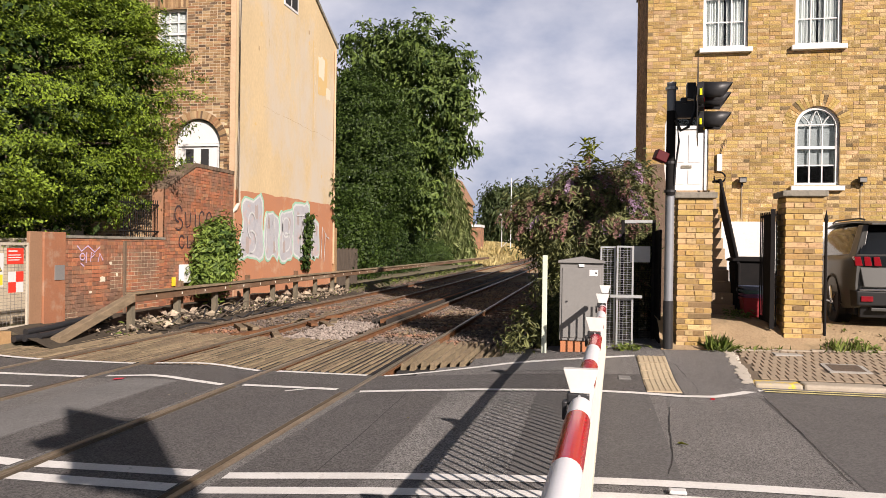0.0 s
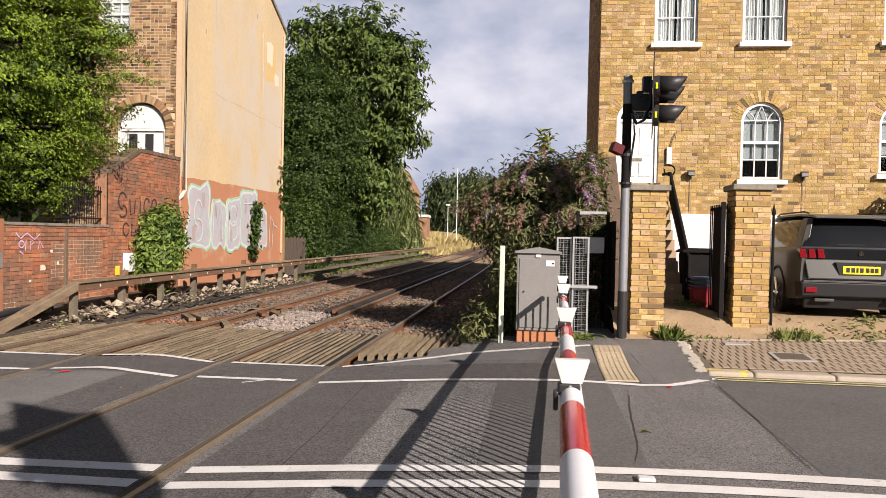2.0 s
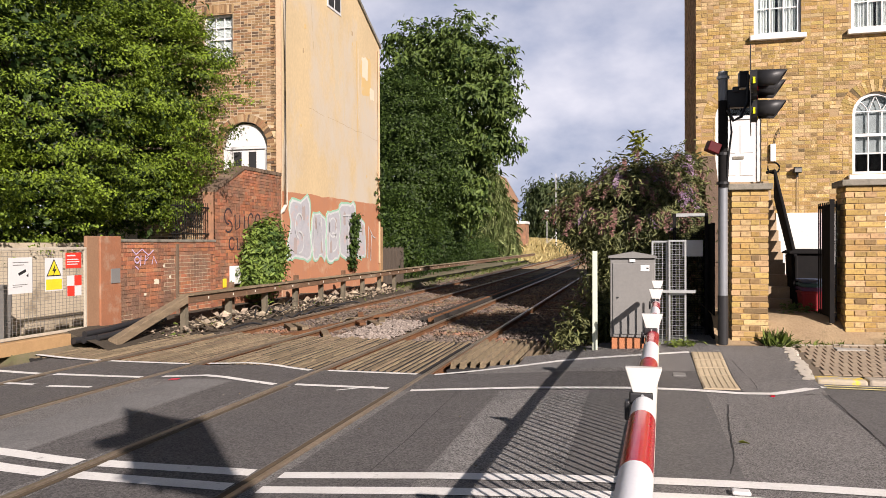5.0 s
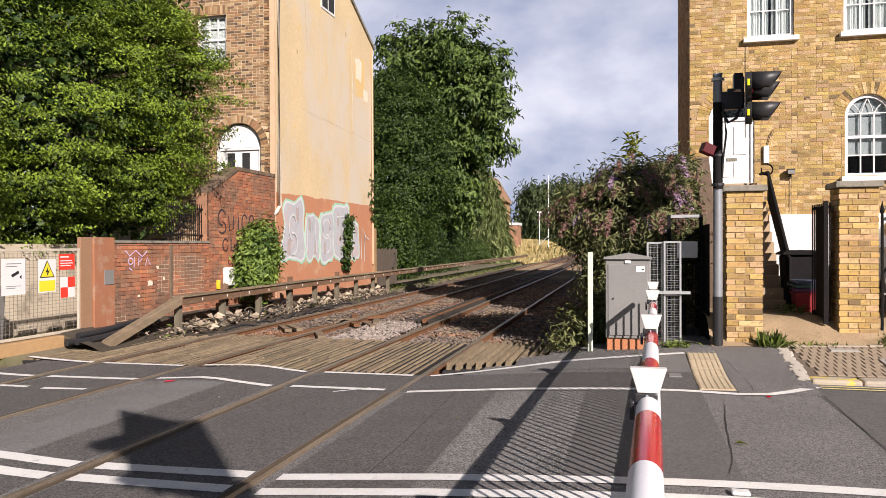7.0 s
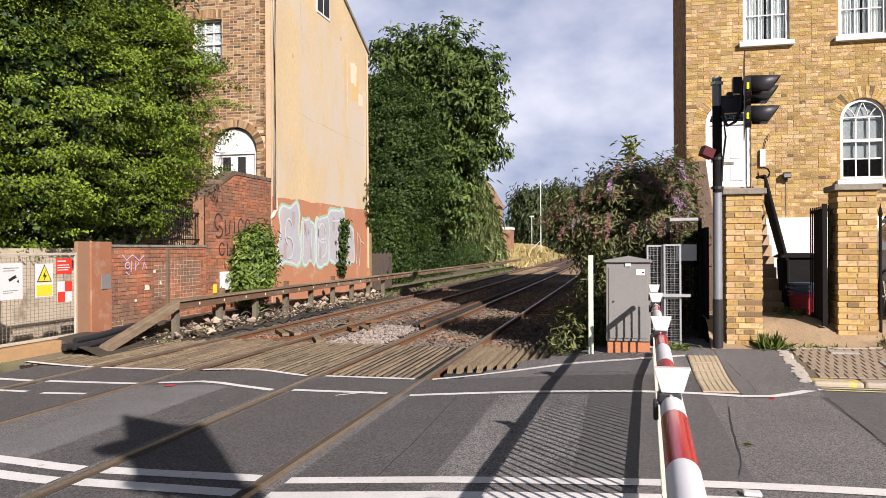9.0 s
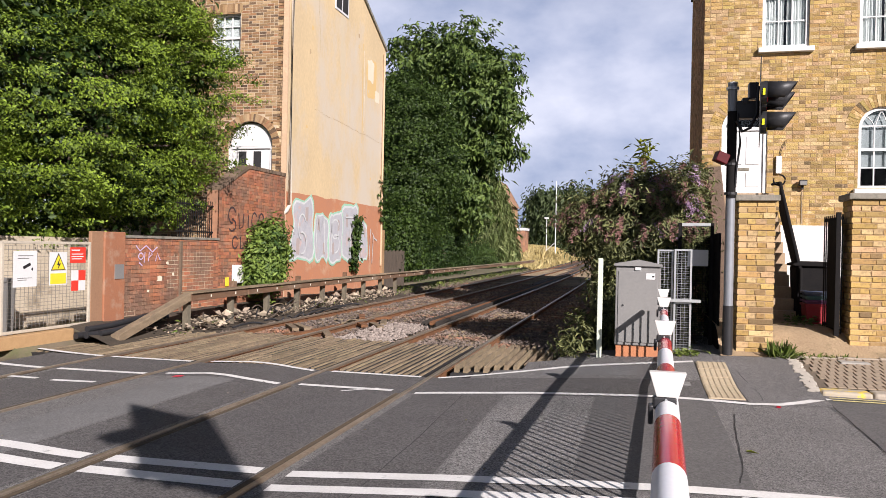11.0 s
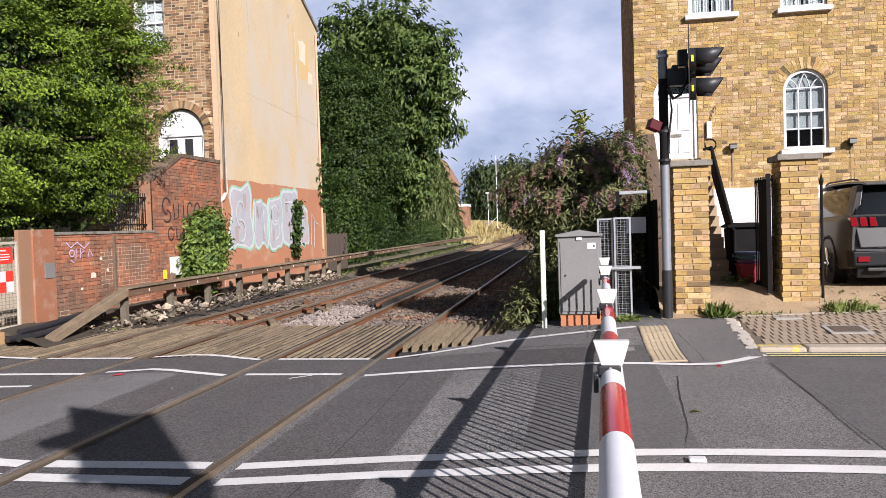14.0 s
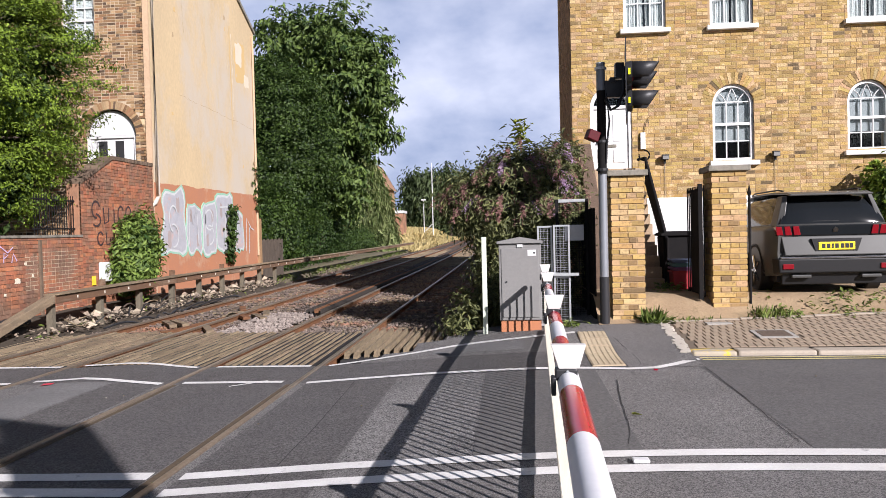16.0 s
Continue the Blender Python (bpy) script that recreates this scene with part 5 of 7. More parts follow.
# dark mottling puts dappled tree shade into the wall colour
backwall = part("rendered_wall", B().box(-10.9, 8.0, 0.05, -10.7, 13.5, 1.75), material("dappled_wall", (0.60, 0.52, 0.39), (0.44, 0.37, 0.27), scale=2, rough=0.95, fine=30, stain=(0.20, 0.16, 0.11), stain_scale=1.6, stain_at=(0.54, 0.68)))
tagged(backwall, "beige rendered wall behind the mesh gate with painted dappled shade", "wall", "", "structure")
grey_bin = thing("wheelie_bin", (-10.1, 9.9, 0.1), "grey wheeled bin behind the mesh gate", "bin")
part("bin_body", B().prism([(-0.24, 0.0), (0.24, 0.0), (0.29, 0.9), (-0.29, 0.9)], "y", -0.27, 0.27), GREY_METAL, grey_bin, bevel=0.02)
part("bin_lid", B().box(-0.31, -0.30, 0.90, 0.31, 0.30, 0.97), GREY_METAL, grey_bin, bevel=0.02)

pipes = thing("black_pipes", (0, 0, 0), "bundle of black plastic ducts lying by the wall", "pipes")
for k, (dx, dz) in enumerate([(0, 0), (0.11, 0.0), (0.05, 0.09), (0.22, 0.02)]):
    part("duct", B().tube([(-8.95 + dx, 10.5 + 0.1 * k, 0.14 + dz), (-8.9 + dx, 11.2, 0.16 + dz), (-8.98 + dx * 0.7, 12.0, 0.2 + dz), (-9.02 + dx * 0.5, 12.9, 0.24 + dz)], 0.055, 8), BLACK, pipes, smooth=True)

# raised timber edge beam along the far track
BEAM_X = -8.4


def beam_z(y):
    """The beam climbs slightly with the line."""
    return 0.575 + 0.004 * (min(y, 20) - 13)


BEAM_WOOD = material("creosoted_beam", (0.21, 0.118, 0.066), (0.11, 0.065, 0.04), scale=2, rough=0.85, fine=40, bump=0.4, stretch=(4, 0.5, 4), stain=(0.26, 0.19, 0.13), stain_scale=1.0)
beam = thing("edge_beam", (0, 0, 0), "weathered brown timber edge beam on posts beside the track", "beam", "", "structure")
ramp_s = B()
p0, p1 = Vector((-8.56, 10.95, -0.04)), Vector((BEAM_X, 12.8, beam_z(13) - 0.01))
v = []
for p in (p0, p1):
    v += [(p.x - 0.09, p.y, p.z + 0.02), (p.x + 0.08, p.y, p.z + 0.02), (p.x + 0.08, p.y, p.z + 0.17), (p.x - 0.09, p.y, p.z + 0.17)]
ramp_s.add(v, [(0, 1, 2, 3), (7, 6, 5, 4), (0, 4, 5, 1), (1, 5, 6, 2), (2, 6, 7, 3), (3, 7, 4, 0)])
part("ramp_board", ramp_s, TIMBER, beam, "grey sloping ramp board", bevel=0.012)
ys = [12.8] + list(np.arange(15, 66, 2.0))
for y0, y1 in zip(ys, ys[1:]):
    s = B()
    v = []
    for y in (y0 + 0.004, y1 - 0.004):
        x = BEAM_X + bend(y)
        v += [(x - 0.10, y, beam_z(y)), (x + 0.08, y, beam_z(y)), (x + 0.08, y, beam_z(y) + 0.15), (x - 0.10, y, beam_z(y) + 0.15)]
    s.add(v, [(0, 1, 2, 3), (7, 6, 5, 4), (0, 4, 5, 1), (1, 5, 6, 2), (2, 6, 7, 3), (3, 7, 4, 0)])
    part("beam_length", s, BEAM_WOOD, beam, bevel=0.01)
    s = B()
    v = []
    for y in (y0, y1):
        x = BEAM_X + bend(y)
        v += [(x - 0.14, y, beam_z(y) + 0.152), (x + 0.12, y, beam_z(y) + 0.152), (x + 0.12, y, beam_z(y) + 0.18), (x - 0.14, y, beam_z(y) + 0.18)]
    s.add(v, [(0, 1, 2, 3), (7, 6, 5, 4), (0, 4, 5, 1), (1, 5, 6, 2), (2, 6, 7, 3), (3, 7, 4, 0)])
    part("cover_board", s, TIMBER, beam)
POST_WOOD = material("post_wood", (0.20, 0.175, 0.125), (0.10, 0.085, 0.06), scale=3, rough=0.9, fine=40, bump=0.5, stretch=(3, 3, 0.5))
for k, y in enumerate(np.arange(12.9, 27, 1.62)):
    x = BEAM_X + bend(y)
    part("post", B().box(x - 0.13, y - 0.055, -0.15, x - 0.02, y + 0.055, beam_z(y) - 0.002), POST_WOOD, beam, "grey timber post")
    if k % 2 and y < 22:
        part("post_stub", B().box(x - 0.24, y + 0.25, -0.1, x - 0.142, y + 0.37, beam_z(y) + 0.30), BEAM_WOOD, beam)
for k, y in enumerate(np.arange(13.5, 40, 0.95)):
    x = BEAM_X + bend(y) + 0.08
    part("reflector", B().box(x, y - 0.015, beam_z(y) + 0.05, x + 0.006, y + 0.015, beam_z(y) + 0.10), SKIRT_CREAM, beam, "small pale marker")
bank = sheet("embankment", [-9.2, -8.9, -8.6, -8.4, -8.1], list(np.arange(10.6, 27, 0.5)), lambda x, y: -0.12 + (-8.1 - x) / 1.1 * 0.42 + 0.06 * noise.noise(Vector((x * 3, y * 2, 0))), material("dark_earth", (0.085, 0.066, 0.046), (0.035, 0.029, 0.021), scale=3, rough=0.95, fine=30, bump=0.8), "rough earth and rubble bank under the beam", "bank")

# ---- ballast, sleepers, stones, conductor rail ----
rnd = random.Random(11)
bed = sheet("ballast_bed", np.linspace(-8.7, -0.9, 40), list(np.arange(9.7, 30, 0.3)) + list(np.arange(30, 150, 4)), lambda x, y: -0.125 + 0.035 * noise.noise(Vector((x * 2, y * 2, 3))) - 0.03 * math.exp(-((x + 3.46) / 0.4) ** 2), BALLAST, "brown rusty track ballast", "ballast")
for v in bed.data.vertices:
    v.co.x += bend(v.co.y)
for xa, xb in ((-4.85, -2.1), (-8.2, -5.5)):
    for k in range(90):
        y = 13.4 + k * 0.66
        x = bend(y)
        s = part("sleeper", B().box(xa + x, y, -0.20, xb + x, y + 0.25, -0.105), TIMBER, bevel=0.0)
        tagged(s, "weathered railway sleeper sunk in the ballast", "sleeper", "sleepers", "structure")


def stones(n, area, size, name, mat, label):
    """Loose angular stones on a stretch of ground."""
    v, f = [], []
    base = np.array([(1, 0, 0), (-1, 0, 0), (0, 1, 0), (0, -1, 0), (0, 0, 1), (0, 0, -0.6)], float)
    faces = [(0, 2, 4), (2, 1, 4), (1, 3, 4), (3, 0, 4), (2, 0, 5), (1, 2, 5), (3, 1, 5), (0, 3, 5)]
    rs = np.random.RandomState(n)
    for k in range(n):
        x, y, z = area(rs)
        r = size * rs.uniform(0.5, 1.3)
        q = base * rs.uniform(0.6, 1.25, (6, 1)) * r * np.array([1, rs.uniform(0.6, 1), rs.uniform(0.5, 0.9)])
        a, b = rs.uniform(0, 6.3), rs.uniform(-0.6, 0.6)
        ra = np.array([(math.cos(a), -math.sin(a), 0), (math.sin(a), math.cos(a), 0), (0, 0, 1)])
        rb = np.array([(1, 0, 0), (0, math.cos(b), -math.sin(b)), (0, math.sin(b), math.cos(b))])
        q = q @ rb.T @ ra.T + (x, y, z)
        f += [tuple(i + 6 * k for i in t) for t in faces]
        v.append(q)
    me = bpy.data.meshes.new(name)
    me.from_pydata(np.concatenate(v), [], f)
    me.materials.append(mat)
    return tagged(new(name, me), label, "stones", "", "stuff")


def bed_area(rs):
    y = 12.7 + 26 * rs.uniform() ** 1.8
    x = rs.uniform(-8.6, -1.0)
    for r in RAILS:
        if abs(x - r) < 0.08:
            x += 0.2
    return x + bend(y), y, -0.11 + rs.uniform(0, 0.03)


stones(17000, bed_area, 0.042, "ballast_stones", STONE, "loose brown and grey ballast stones")
stones(1500, lambda rs: (rs.uniform(-5.6, -4.5), rs.uniform(12.9, 16.5), -0.07 + rs.uniform(0, 0.04)), 0.045, "ballast_stones", material("pale_stone", (0.37, 0.315, 0.275), (0.20, 0.165, 0.14), scale=3, rough=0.95, fine=50, island=0.3), "heap of fresher pale pinkish ballast")
stones(900, lambda rs: (rs.uniform(-9.0, -8.2), rs.uniform(11.8, 26), 0.10 + rs.uniform(-0.1, 0.06)), 0.045, "rubble", material("rubble_stone", (0.40, 0.33, 0.24), (0.14, 0.11, 0.08), scale=4, rough=0.95, fine=50, island=0.4), "broken rubble under the edge beam")
stones(120, lambda rs: (rs.uniform(-8.95, -8.25), rs.uniform(12.6, 25), 0.16 + rs.uniform(-0.1, 0.08)), 0.12, "rubble", material("rubble_block", (0.46, 0.39, 0.29), (0.26, 0.21, 0.15), scale=5, rough=0.95, fine=40, island=0.45), "broken concrete lumps tipped under the edge beam")
deb = random.Random(14)
for k in range(46):
    y0 = deb.uniform(12.6, 20.5)
    x0, z0, a = deb.uniform(-8.9, -8.25), deb.uniform(0.10, 0.24), deb.uniform(0.6, 2.5)
    pts = [(x0 + 0.35 * t * math.cos(a), y0 + 0.55 * t * math.sin(a), z0 + 0.10 * math.sin(3 * t + k)) for t in np.linspace(0, 1, 5)]
    tw = part("debris_stick", B().tube(pts, [0.018, 0.016, 0.014, 0.012, 0.008], 5), deb.choice([BLACK, BARK, BARK, TIMBER]))
    tagged(tw, "dark twig or offcut in the rubble", "debris", "debris under the edge beam")
third = thing("conductor_rail", (0, 0, 0), "dark conductor rail with its guard board", "conductor rail", "", "structure")
cy_ = [16.0] + list(np.arange(18, 100, 3))
part("conductor", swept([(-0.035, 0), (0.035, 0), (0.035, 0.08), (-0.035, 0.08)], -4.45, cy_, 0.0), RAIL_SIDE, third)
for side_x in (-0.22, -0.13):
    part("guard_board", swept([(side_x, -0.02), (side_x + 0.025, -0.02), (side_x + 0.025, 0.07), (side_x, 0.07)], -4.45, cy_, 0.0), BLACK_TIMBER, third, "blackened guard board")
part("guard_board", swept([(0.10, -0.02), (0.125, -0.02), (0.125, 0.08), (0.10, 0.08)], -4.45, cy_, 0.0), BLACK_TIMBER, third, "blackened guard board")
for k in range(26):
    y = 16.2 + k * 1.6
    part("insulator", B().box(-4.51 + bend(y), y, -0.12, -4.39 + bend(y), y + 0.12, 0.0), COPING, third)
plank_rnd = random.Random(3)
for k in range(14):
    y, x = plank_rnd.uniform(13.5, 18.5), plank_rnd.uniform(-7.4, -5.5)
    m = pose(x, y, 0.0, 0, 0, plank_rnd.uniform(-30, 40))
    d = part("scrap_board", B().box(-0.07, -0.45, -0.06, 0.07, 0.45, 0.0, m), plank_rnd.choice([TIMBER, TIMBER, RAIL_SIDE]))
    tagged(d, "broken rusty board lying on the ballast", "scrap board", "scrap boards on the ballast")
for k in range(6):
    y = 13.8 + k * 1.1
    pts = [(-8.0 + 0.15 * math.sin(k + t * 2), y + t * 0.9, 0.0 + 0.06 * math.sin(t * 3 + k)) for t in np.linspace(0, 1.6, 8)]
    c = part("cable", B().tube(pts, 0.022, 6), BLACK, smooth=True)
    tagged(c, "loose dark cable beside the track", "cable", "loose cables")

# ---- lineside things on this side of the gate ----
cab = thing("equipment_cabinet", (-0.115, 11.0, road_z(-0.1, 11.2)), "grey steel lineside cabinet on a brick plinth", "cabinet")
part("plinth", B().box(-0.29, 0.03, -0.05, 0.29, 0.42, 0.155), material("plinth_brick", (0.50, 0.20, 0.09), (0.40, 0.17, 0.09), scale=6, rough=0.9, fine=60), cab, "orange brick plinth")
part("cabinet_body", B().box(-0.305, 0, 0.157, 0.305, 0.45, 1.27), GREY_METAL, cab, bevel=0.012)
part("cabinet_roof", B().prism([(-0.33, 1.272), (0.33, 1.272), (0.33, 1.30), (0.0, 1.36), (-0.33, 1.30)], "y", -0.04, 0.48), GREY_METAL, cab, "shallow pitched lid")
part("door_leaf", B().box(-0.27, -0.014, 0.20, 0.27, 0.0, 1.20), GREY_METAL, cab, bevel=0.006)
for dx, dz, w, h in ((0.0, 1.215, 0.08, 0.04), (0.17, 1.09, 0.12, 0.085)):
    part("label_plate", B().box(dx - w / 2, -0.020, dz, dx + w / 2, -0.0145, dz + h), WHITE_PAINT, cab, "small white label")
part("key_mark", B().box(0.19, -0.023, 1.12, 0.22, -0.0205, 1.14), BLACK, cab)
part("lock", B().tube([(-0.20, -0.03, 0.72), (-0.20, -0.012, 0.72)], 0.012, 8), BLACK, cab)
wp = thing("marker_post", (-0.63, 10.95, road_z(-0.7, 10.95)), "pale greenish white timber marker post", "post")
part("post_shaft", B().box(-0.035, -0.035, -0.05, 0.035, 0.035, 1.40), material("pale_green", (0.62, 0.68, 0.55), (0.52, 0.57, 0.46), scale=4, rough=0.7, fine=30), wp, bevel=0.008)

def mesh_panel(name, x0, x1, z0, z1, y, label, step=0.05, mat=GALV, frame_w=0.025, cat="gate"):
    p = thing(name, (x0, y, z0), label, cat)
    w, h = x1 - x0, z1 - z0
    for bx0, bz0, bx1, bz1 in ((0, 0, frame_w, h), (w - frame_w, 0, w, h), (frame_w, 0, w - frame_w, frame_w), (frame_w, h - frame_w, w - frame_w, h)):
        part("frame_bar", B().box(bx0, -0.018, bz0, bx1, 0.018, bz1), mat, p)
    s = B()
    for k in range(1, int(w / step)):
        s.box(k * step - 0.002, -0.003, frame_w, k * step + 0.002, 0.001, h - frame_w)
    for k in range(1, int(h / (step * 0.7))):
        s.box(frame_w, 0.001, k * step * 0.7 - 0.002, w - frame_w, 0.004, k * step * 0.7 + 0.002)
    o = part("wire_mesh", s, mat, p)
    o["kind"] = "stuff"
    return p


gz = road_z(0.4, 11.3)
mesh_panel("mesh_guard", 0.15, 0.37, gz, 1.74, 11.32, "galvanised mesh guard beside the cabinet")
mesh_panel("mesh_guard", 0.38, 0.62, 1.02, 1.75, 11.25, "galvanised upper mesh guard panel")
mesh_panel("mesh_guard", 0.38, 0.62, gz, 1.00, 11.25, "galvanised lower mesh guard panel")
rb = part("rest_bar", B().box(0.30, 11.18, 1.005, 0.74, 11.24, 1.045), GALV)
tagged(rb, "galvanised barrier rest bar on the mesh guard", "bracket")
mesh_panel("side_gate", 0.50, 0.98, 0.25, 2.15, 12.3, "dark steel mesh gate to the lineside path", mat=BLACK_IRON)
for bx0, bz0, bx1, bz1 in ((0.48, 0.2, 0.53, 2.16), (0.95, 0.2, 1.0, 2.16), (0.53, 2.11, 0.95, 2.16)):
    o = part("gate_post", B().box(bx0, 12.25, bz0, bx1, 12.30, bz1), GALV if bz0 > 1 else BLACK_IRON)
    tagged(o, "steel frame of the side gate", "gate frame", "side gate frame")
gs = part("notice", B().box(0.62, 12.22, 1.50, 0.92, 12.23, 1.75), WHITE_PAINT)
tagged(gs, "small white notice on the side gate", "sign")
# near-black boards added to put the alley's deep shade into colour
sf = thing("board_fence", (1.02, 11.75, 0.25), "added near-black boards standing in for the alley's shade", "fence")
for k in range(14):
    part("board", B().box(0.0, k * 0.15, 0, 0.03, k * 0.15 + 0.14, 1.75), BLACK_IRON, sf)

# signal post
post = thing("crossing_signal", (1.09, 11.08, road_z(1.13, 11.08)), "grey post carrying black road traffic lamps of the crossing", "traffic signal")
PH = 4.03 - road_z(1.13, 11.08)
part("post_shaft", B().tube([(0, 0, 0), (0, 0, PH)], 0.062, 16), POST_GREY, post, "grey painted steel tube", smooth=True)
part("post_sleeve", B().tube([(0, 0, 0), (0, 0, 0.68)], 0.070, 16), BLACK, post, "black lower sleeve", smooth=True)
part("cable_cover", B().tube([(0.0, -0.02, 2.16), (0.0, -0.02, 3.34)], 0.063, 12), BLACK_IRON, post, "dark upper sleeve", smooth=True)
part("post_cap", B().tube([(0, 0, PH), (0, 0, PH + 0.02)], 0.066, 16), GALV, post)
for z in (2.2, 2.6, 3.64):
    part("clamp", B().tube([(0, -0.005, z), (0, -0.005, z + 0.035)], 0.085, 12), GALV if z > 3 else BLACK, post)
part("arm", B().box(0.05, -0.06, 3.24, 0.34, 0.06, 3.48).box(0.12, -0.08, 3.44, 0.20, 0.08, 3.52), BLACK, post, "black mounting bracket", bevel=0.012)
part("arm_box", B().box(0.20, -0.10, 3.50, 0.32, 0.06, 3.72), BLACK, post, "black junction box", bevel=0.01)
BXP = 0.345
head = part("backboard", B().box(BXP, -0.44, 2.92, BXP + 0.012, 0.62, 3.98), BLACK, post, "thin black backing board seen edge on")
for cyh, czh, nm in ((-0.20, 3.54, "red_lamp"), (0.38, 3.52, "red_lamp"), (0.09, 3.19, "amber_lamp")):
    lamp = part(nm, B().tube([(BXP + 0.012, cyh, czh), (BXP + 0.09, cyh, czh)], [0.15, 0.155], 20), BLACK, post, "black lamp housing", smooth=False)
    hood = B()
    n = 15
    v = []
    for k in range(n):
        a = math.radians(-35 + 250 * k / (n - 1))
        low = 0.5 - 0.5 * math.sin(a)
        v += [(BXP + 0.09, cyh + 0.15 * math.cos(a), czh + 0.15 * math.sin(a)), (BXP + 0.455 - 0.20 * low, cyh + 0.142 * math.cos(a), czh + 0.142 * math.sin(a) - 0.015)]
    hood.add(v, [(2 * k, 2 * k + 2, 2 * k + 3, 2 * k + 1) for k in range(n - 1)])
    ho = part("hood", hood, BLACK, lamp, "long black hood", smooth=True)
    sm = ho.modifiers.new("thick", "SOLIDIFY")
    sm.thickness = 0.006
    part("lens", B().tube([(BXP + 0.09, cyh, czh), (BXP + 0.10, cyh, czh)], 0.125, 20), BOOM_RED if nm == "red_lamp" else SIGN_YELLOW, lamp, "unlit lens")
    part("reflector_strip", B().box(BXP + 0.035, cyh - 0.158, czh - 0.055, BXP + 0.065, cyh - 0.148, czh + 0.03), material("lime_yellow", (0.85, 0.85, 0.02), rough=0.4), lamp, "yellow marker strip")
for o in post.children:
    if o.name.split(".")[0] in ("backboard", "red_lamp", "amber_lamp"):
        o.rotation_euler = (0, 0, radians(-8))
cab_pts = [(0.05, -0.09, 3.2), (0.12, -0.12, 3.05), (0.22, -0.12, 3.1), (0.30, -0.11, 3.3), (0.31, -0.10, 3.66)]
part("cable", B().tube(cab_pts, 0.022, 8), BLACK, post, "thick black cable loop", smooth=True)
part("cable", B().tube([(0.06, -0.09, 3.3), (0.10, -0.10, 2.9), (0.06, -0.08, 2.55), (0.05, -0.07, 2.3)], 0.014, 6), BLACK, post, smooth=True)
part("sounder", B().box(-0.085, -0.07, -0.07, 0.085, 0.07, 0.07, pose(-0.14, -0.08, 2.70, 0, 22, 20)), material("dark_red", (0.09, 0.004, 0.008), (0.06, 0.003, 0.006), rough=0.5, spec=0.2, bump=0.0), post, "dark red warning sounder box", bevel=0.01)

# unseen signal copy behind the camera, near side, posed to cast a road shadow
shadow_signal = copy_thing(post, Matrix.Translation((1.63, -0.77, road_z(1.63))) @ Matrix.Rotation(radians(262), 4, "Z") @ Matrix.Diagonal((1.15, 1.15, 1.30, 1)))

# ---- barrier boom ----
boom = thing("barrier_boom", (0, 0, 0), "red and white lowered barrier boom with a hanging skirt", "barrier")
BX = lambda y: -0.128 + 0.0325 * y
BZ = 1.08
SHIELD = material("shield_white", (0.70, 0.68, 0.64), (0.62, 0.60, 0.56), scale=6, rough=0.5, fine=40, bump=0.04)
for k in range(19):
    a, b = max(-1.6, 2.2 + 0.65 * (k - 6)), min(11.12, 2.2 + 0.65 * (k - 5))
    part("boom_section", B().tube([(BX(a), a, BZ), (BX(b), b, BZ)], 0.052 - 0.0008 * k, 20), BOOM_WHITE if k % 2 else BOOM_RED, boom, smooth=True)
for yy in (3.1, 5.38, 8.15, 9.95):
    cx = BX(yy)
    plate = part("lamp_shield", B().prism([(cx - 0.041, BZ + 0.060), (cx + 0.041, BZ + 0.060), (cx + 0.070, BZ + 0.156), (cx - 0.070, BZ + 0.156)], "y", yy - 0.006, yy + 0.04), SHIELD, boom, "white tapered lamp shield", bevel=0.003)
    part("bracket", B().box(cx - 0.055, yy - 0.004, BZ + 0.01, cx + 0.035, yy + 0.05, BZ + 0.0595), BLACK, plate, "black clamp", bevel=0.008)
    part("bracket_foot", B().box(cx - 0.072, yy - 0.03, BZ - 0.045, cx - 0.053, yy + 0.03, BZ + 0.03), BLACK, plate, bevel=0.006)
    part("bracket_bolt", B().tube([(cx - 0.005, yy - 0.012, BZ + 0.048), (cx - 0.005, yy, BZ + 0.048)], 0.006, 8), GALV, plate)
k = 0
yy = -1.0
while yy < 10.85:
    part("skirt_bar", B().box(BX(yy) - 0.012, yy - 0.004, 0.30, BX(yy) + 0.012, yy + 0.004, BZ - 0.045), SKIRT_CREAM, boom)
    yy += 0.125
part("skirt_rail", B().prism([(BX(-1.0) - 0.016, -1.0), (BX(-1.0) + 0.016, -1.0), (BX(10.85) + 0.016, 10.85), (BX(10.85) - 0.016, 10.85)], "z", 0.27, 0.32), SKIRT_CREAM, boom, "pale bottom rail")
part("boom_base", B().box(-0.45, -2.1, road_z(-0.2) - 0.02, 0.15, -1.55, 1.25), GREY_METAL, boom, "grey barrier machine housing", bevel=0.02)

# ---- gateway: iron gate, steps, bins ----
iron = thing("iron_gate", (2.62, 11.5, yard_z(2.6, 11.5)), "black iron gate folded back beside the pillar", "gate")
for k in range(10):
    part("gate_bar", B().tube([(-0.02 - 0.005 * k, 0.0 + k * 0.09, 0.05), (-0.02 - 0.005 * k, k * 0.09, 1.70)], 0.010, 6), BLACK_IRON, iron)
part("gate_rail", B().box(-0.07, -0.02, 1.62, -0.01, 0.84, 1.66), BLACK_IRON, iron)
part("gate_rail", B().box(-0.07, -0.02, 0.10, -0.01, 0.84, 0.14), BLACK_IRON, iron)
part("gate_sheet", B().box(-0.105, 0.0, 0.10, -0.085, 0.40, 1.62), BLACK_IRON, iron, "black sheet backing of the gate")
part("gate_stile", B().box(-0.11, -0.06, 0.02, -0.05, -0.022, 1.72), BLACK_IRON, iron)
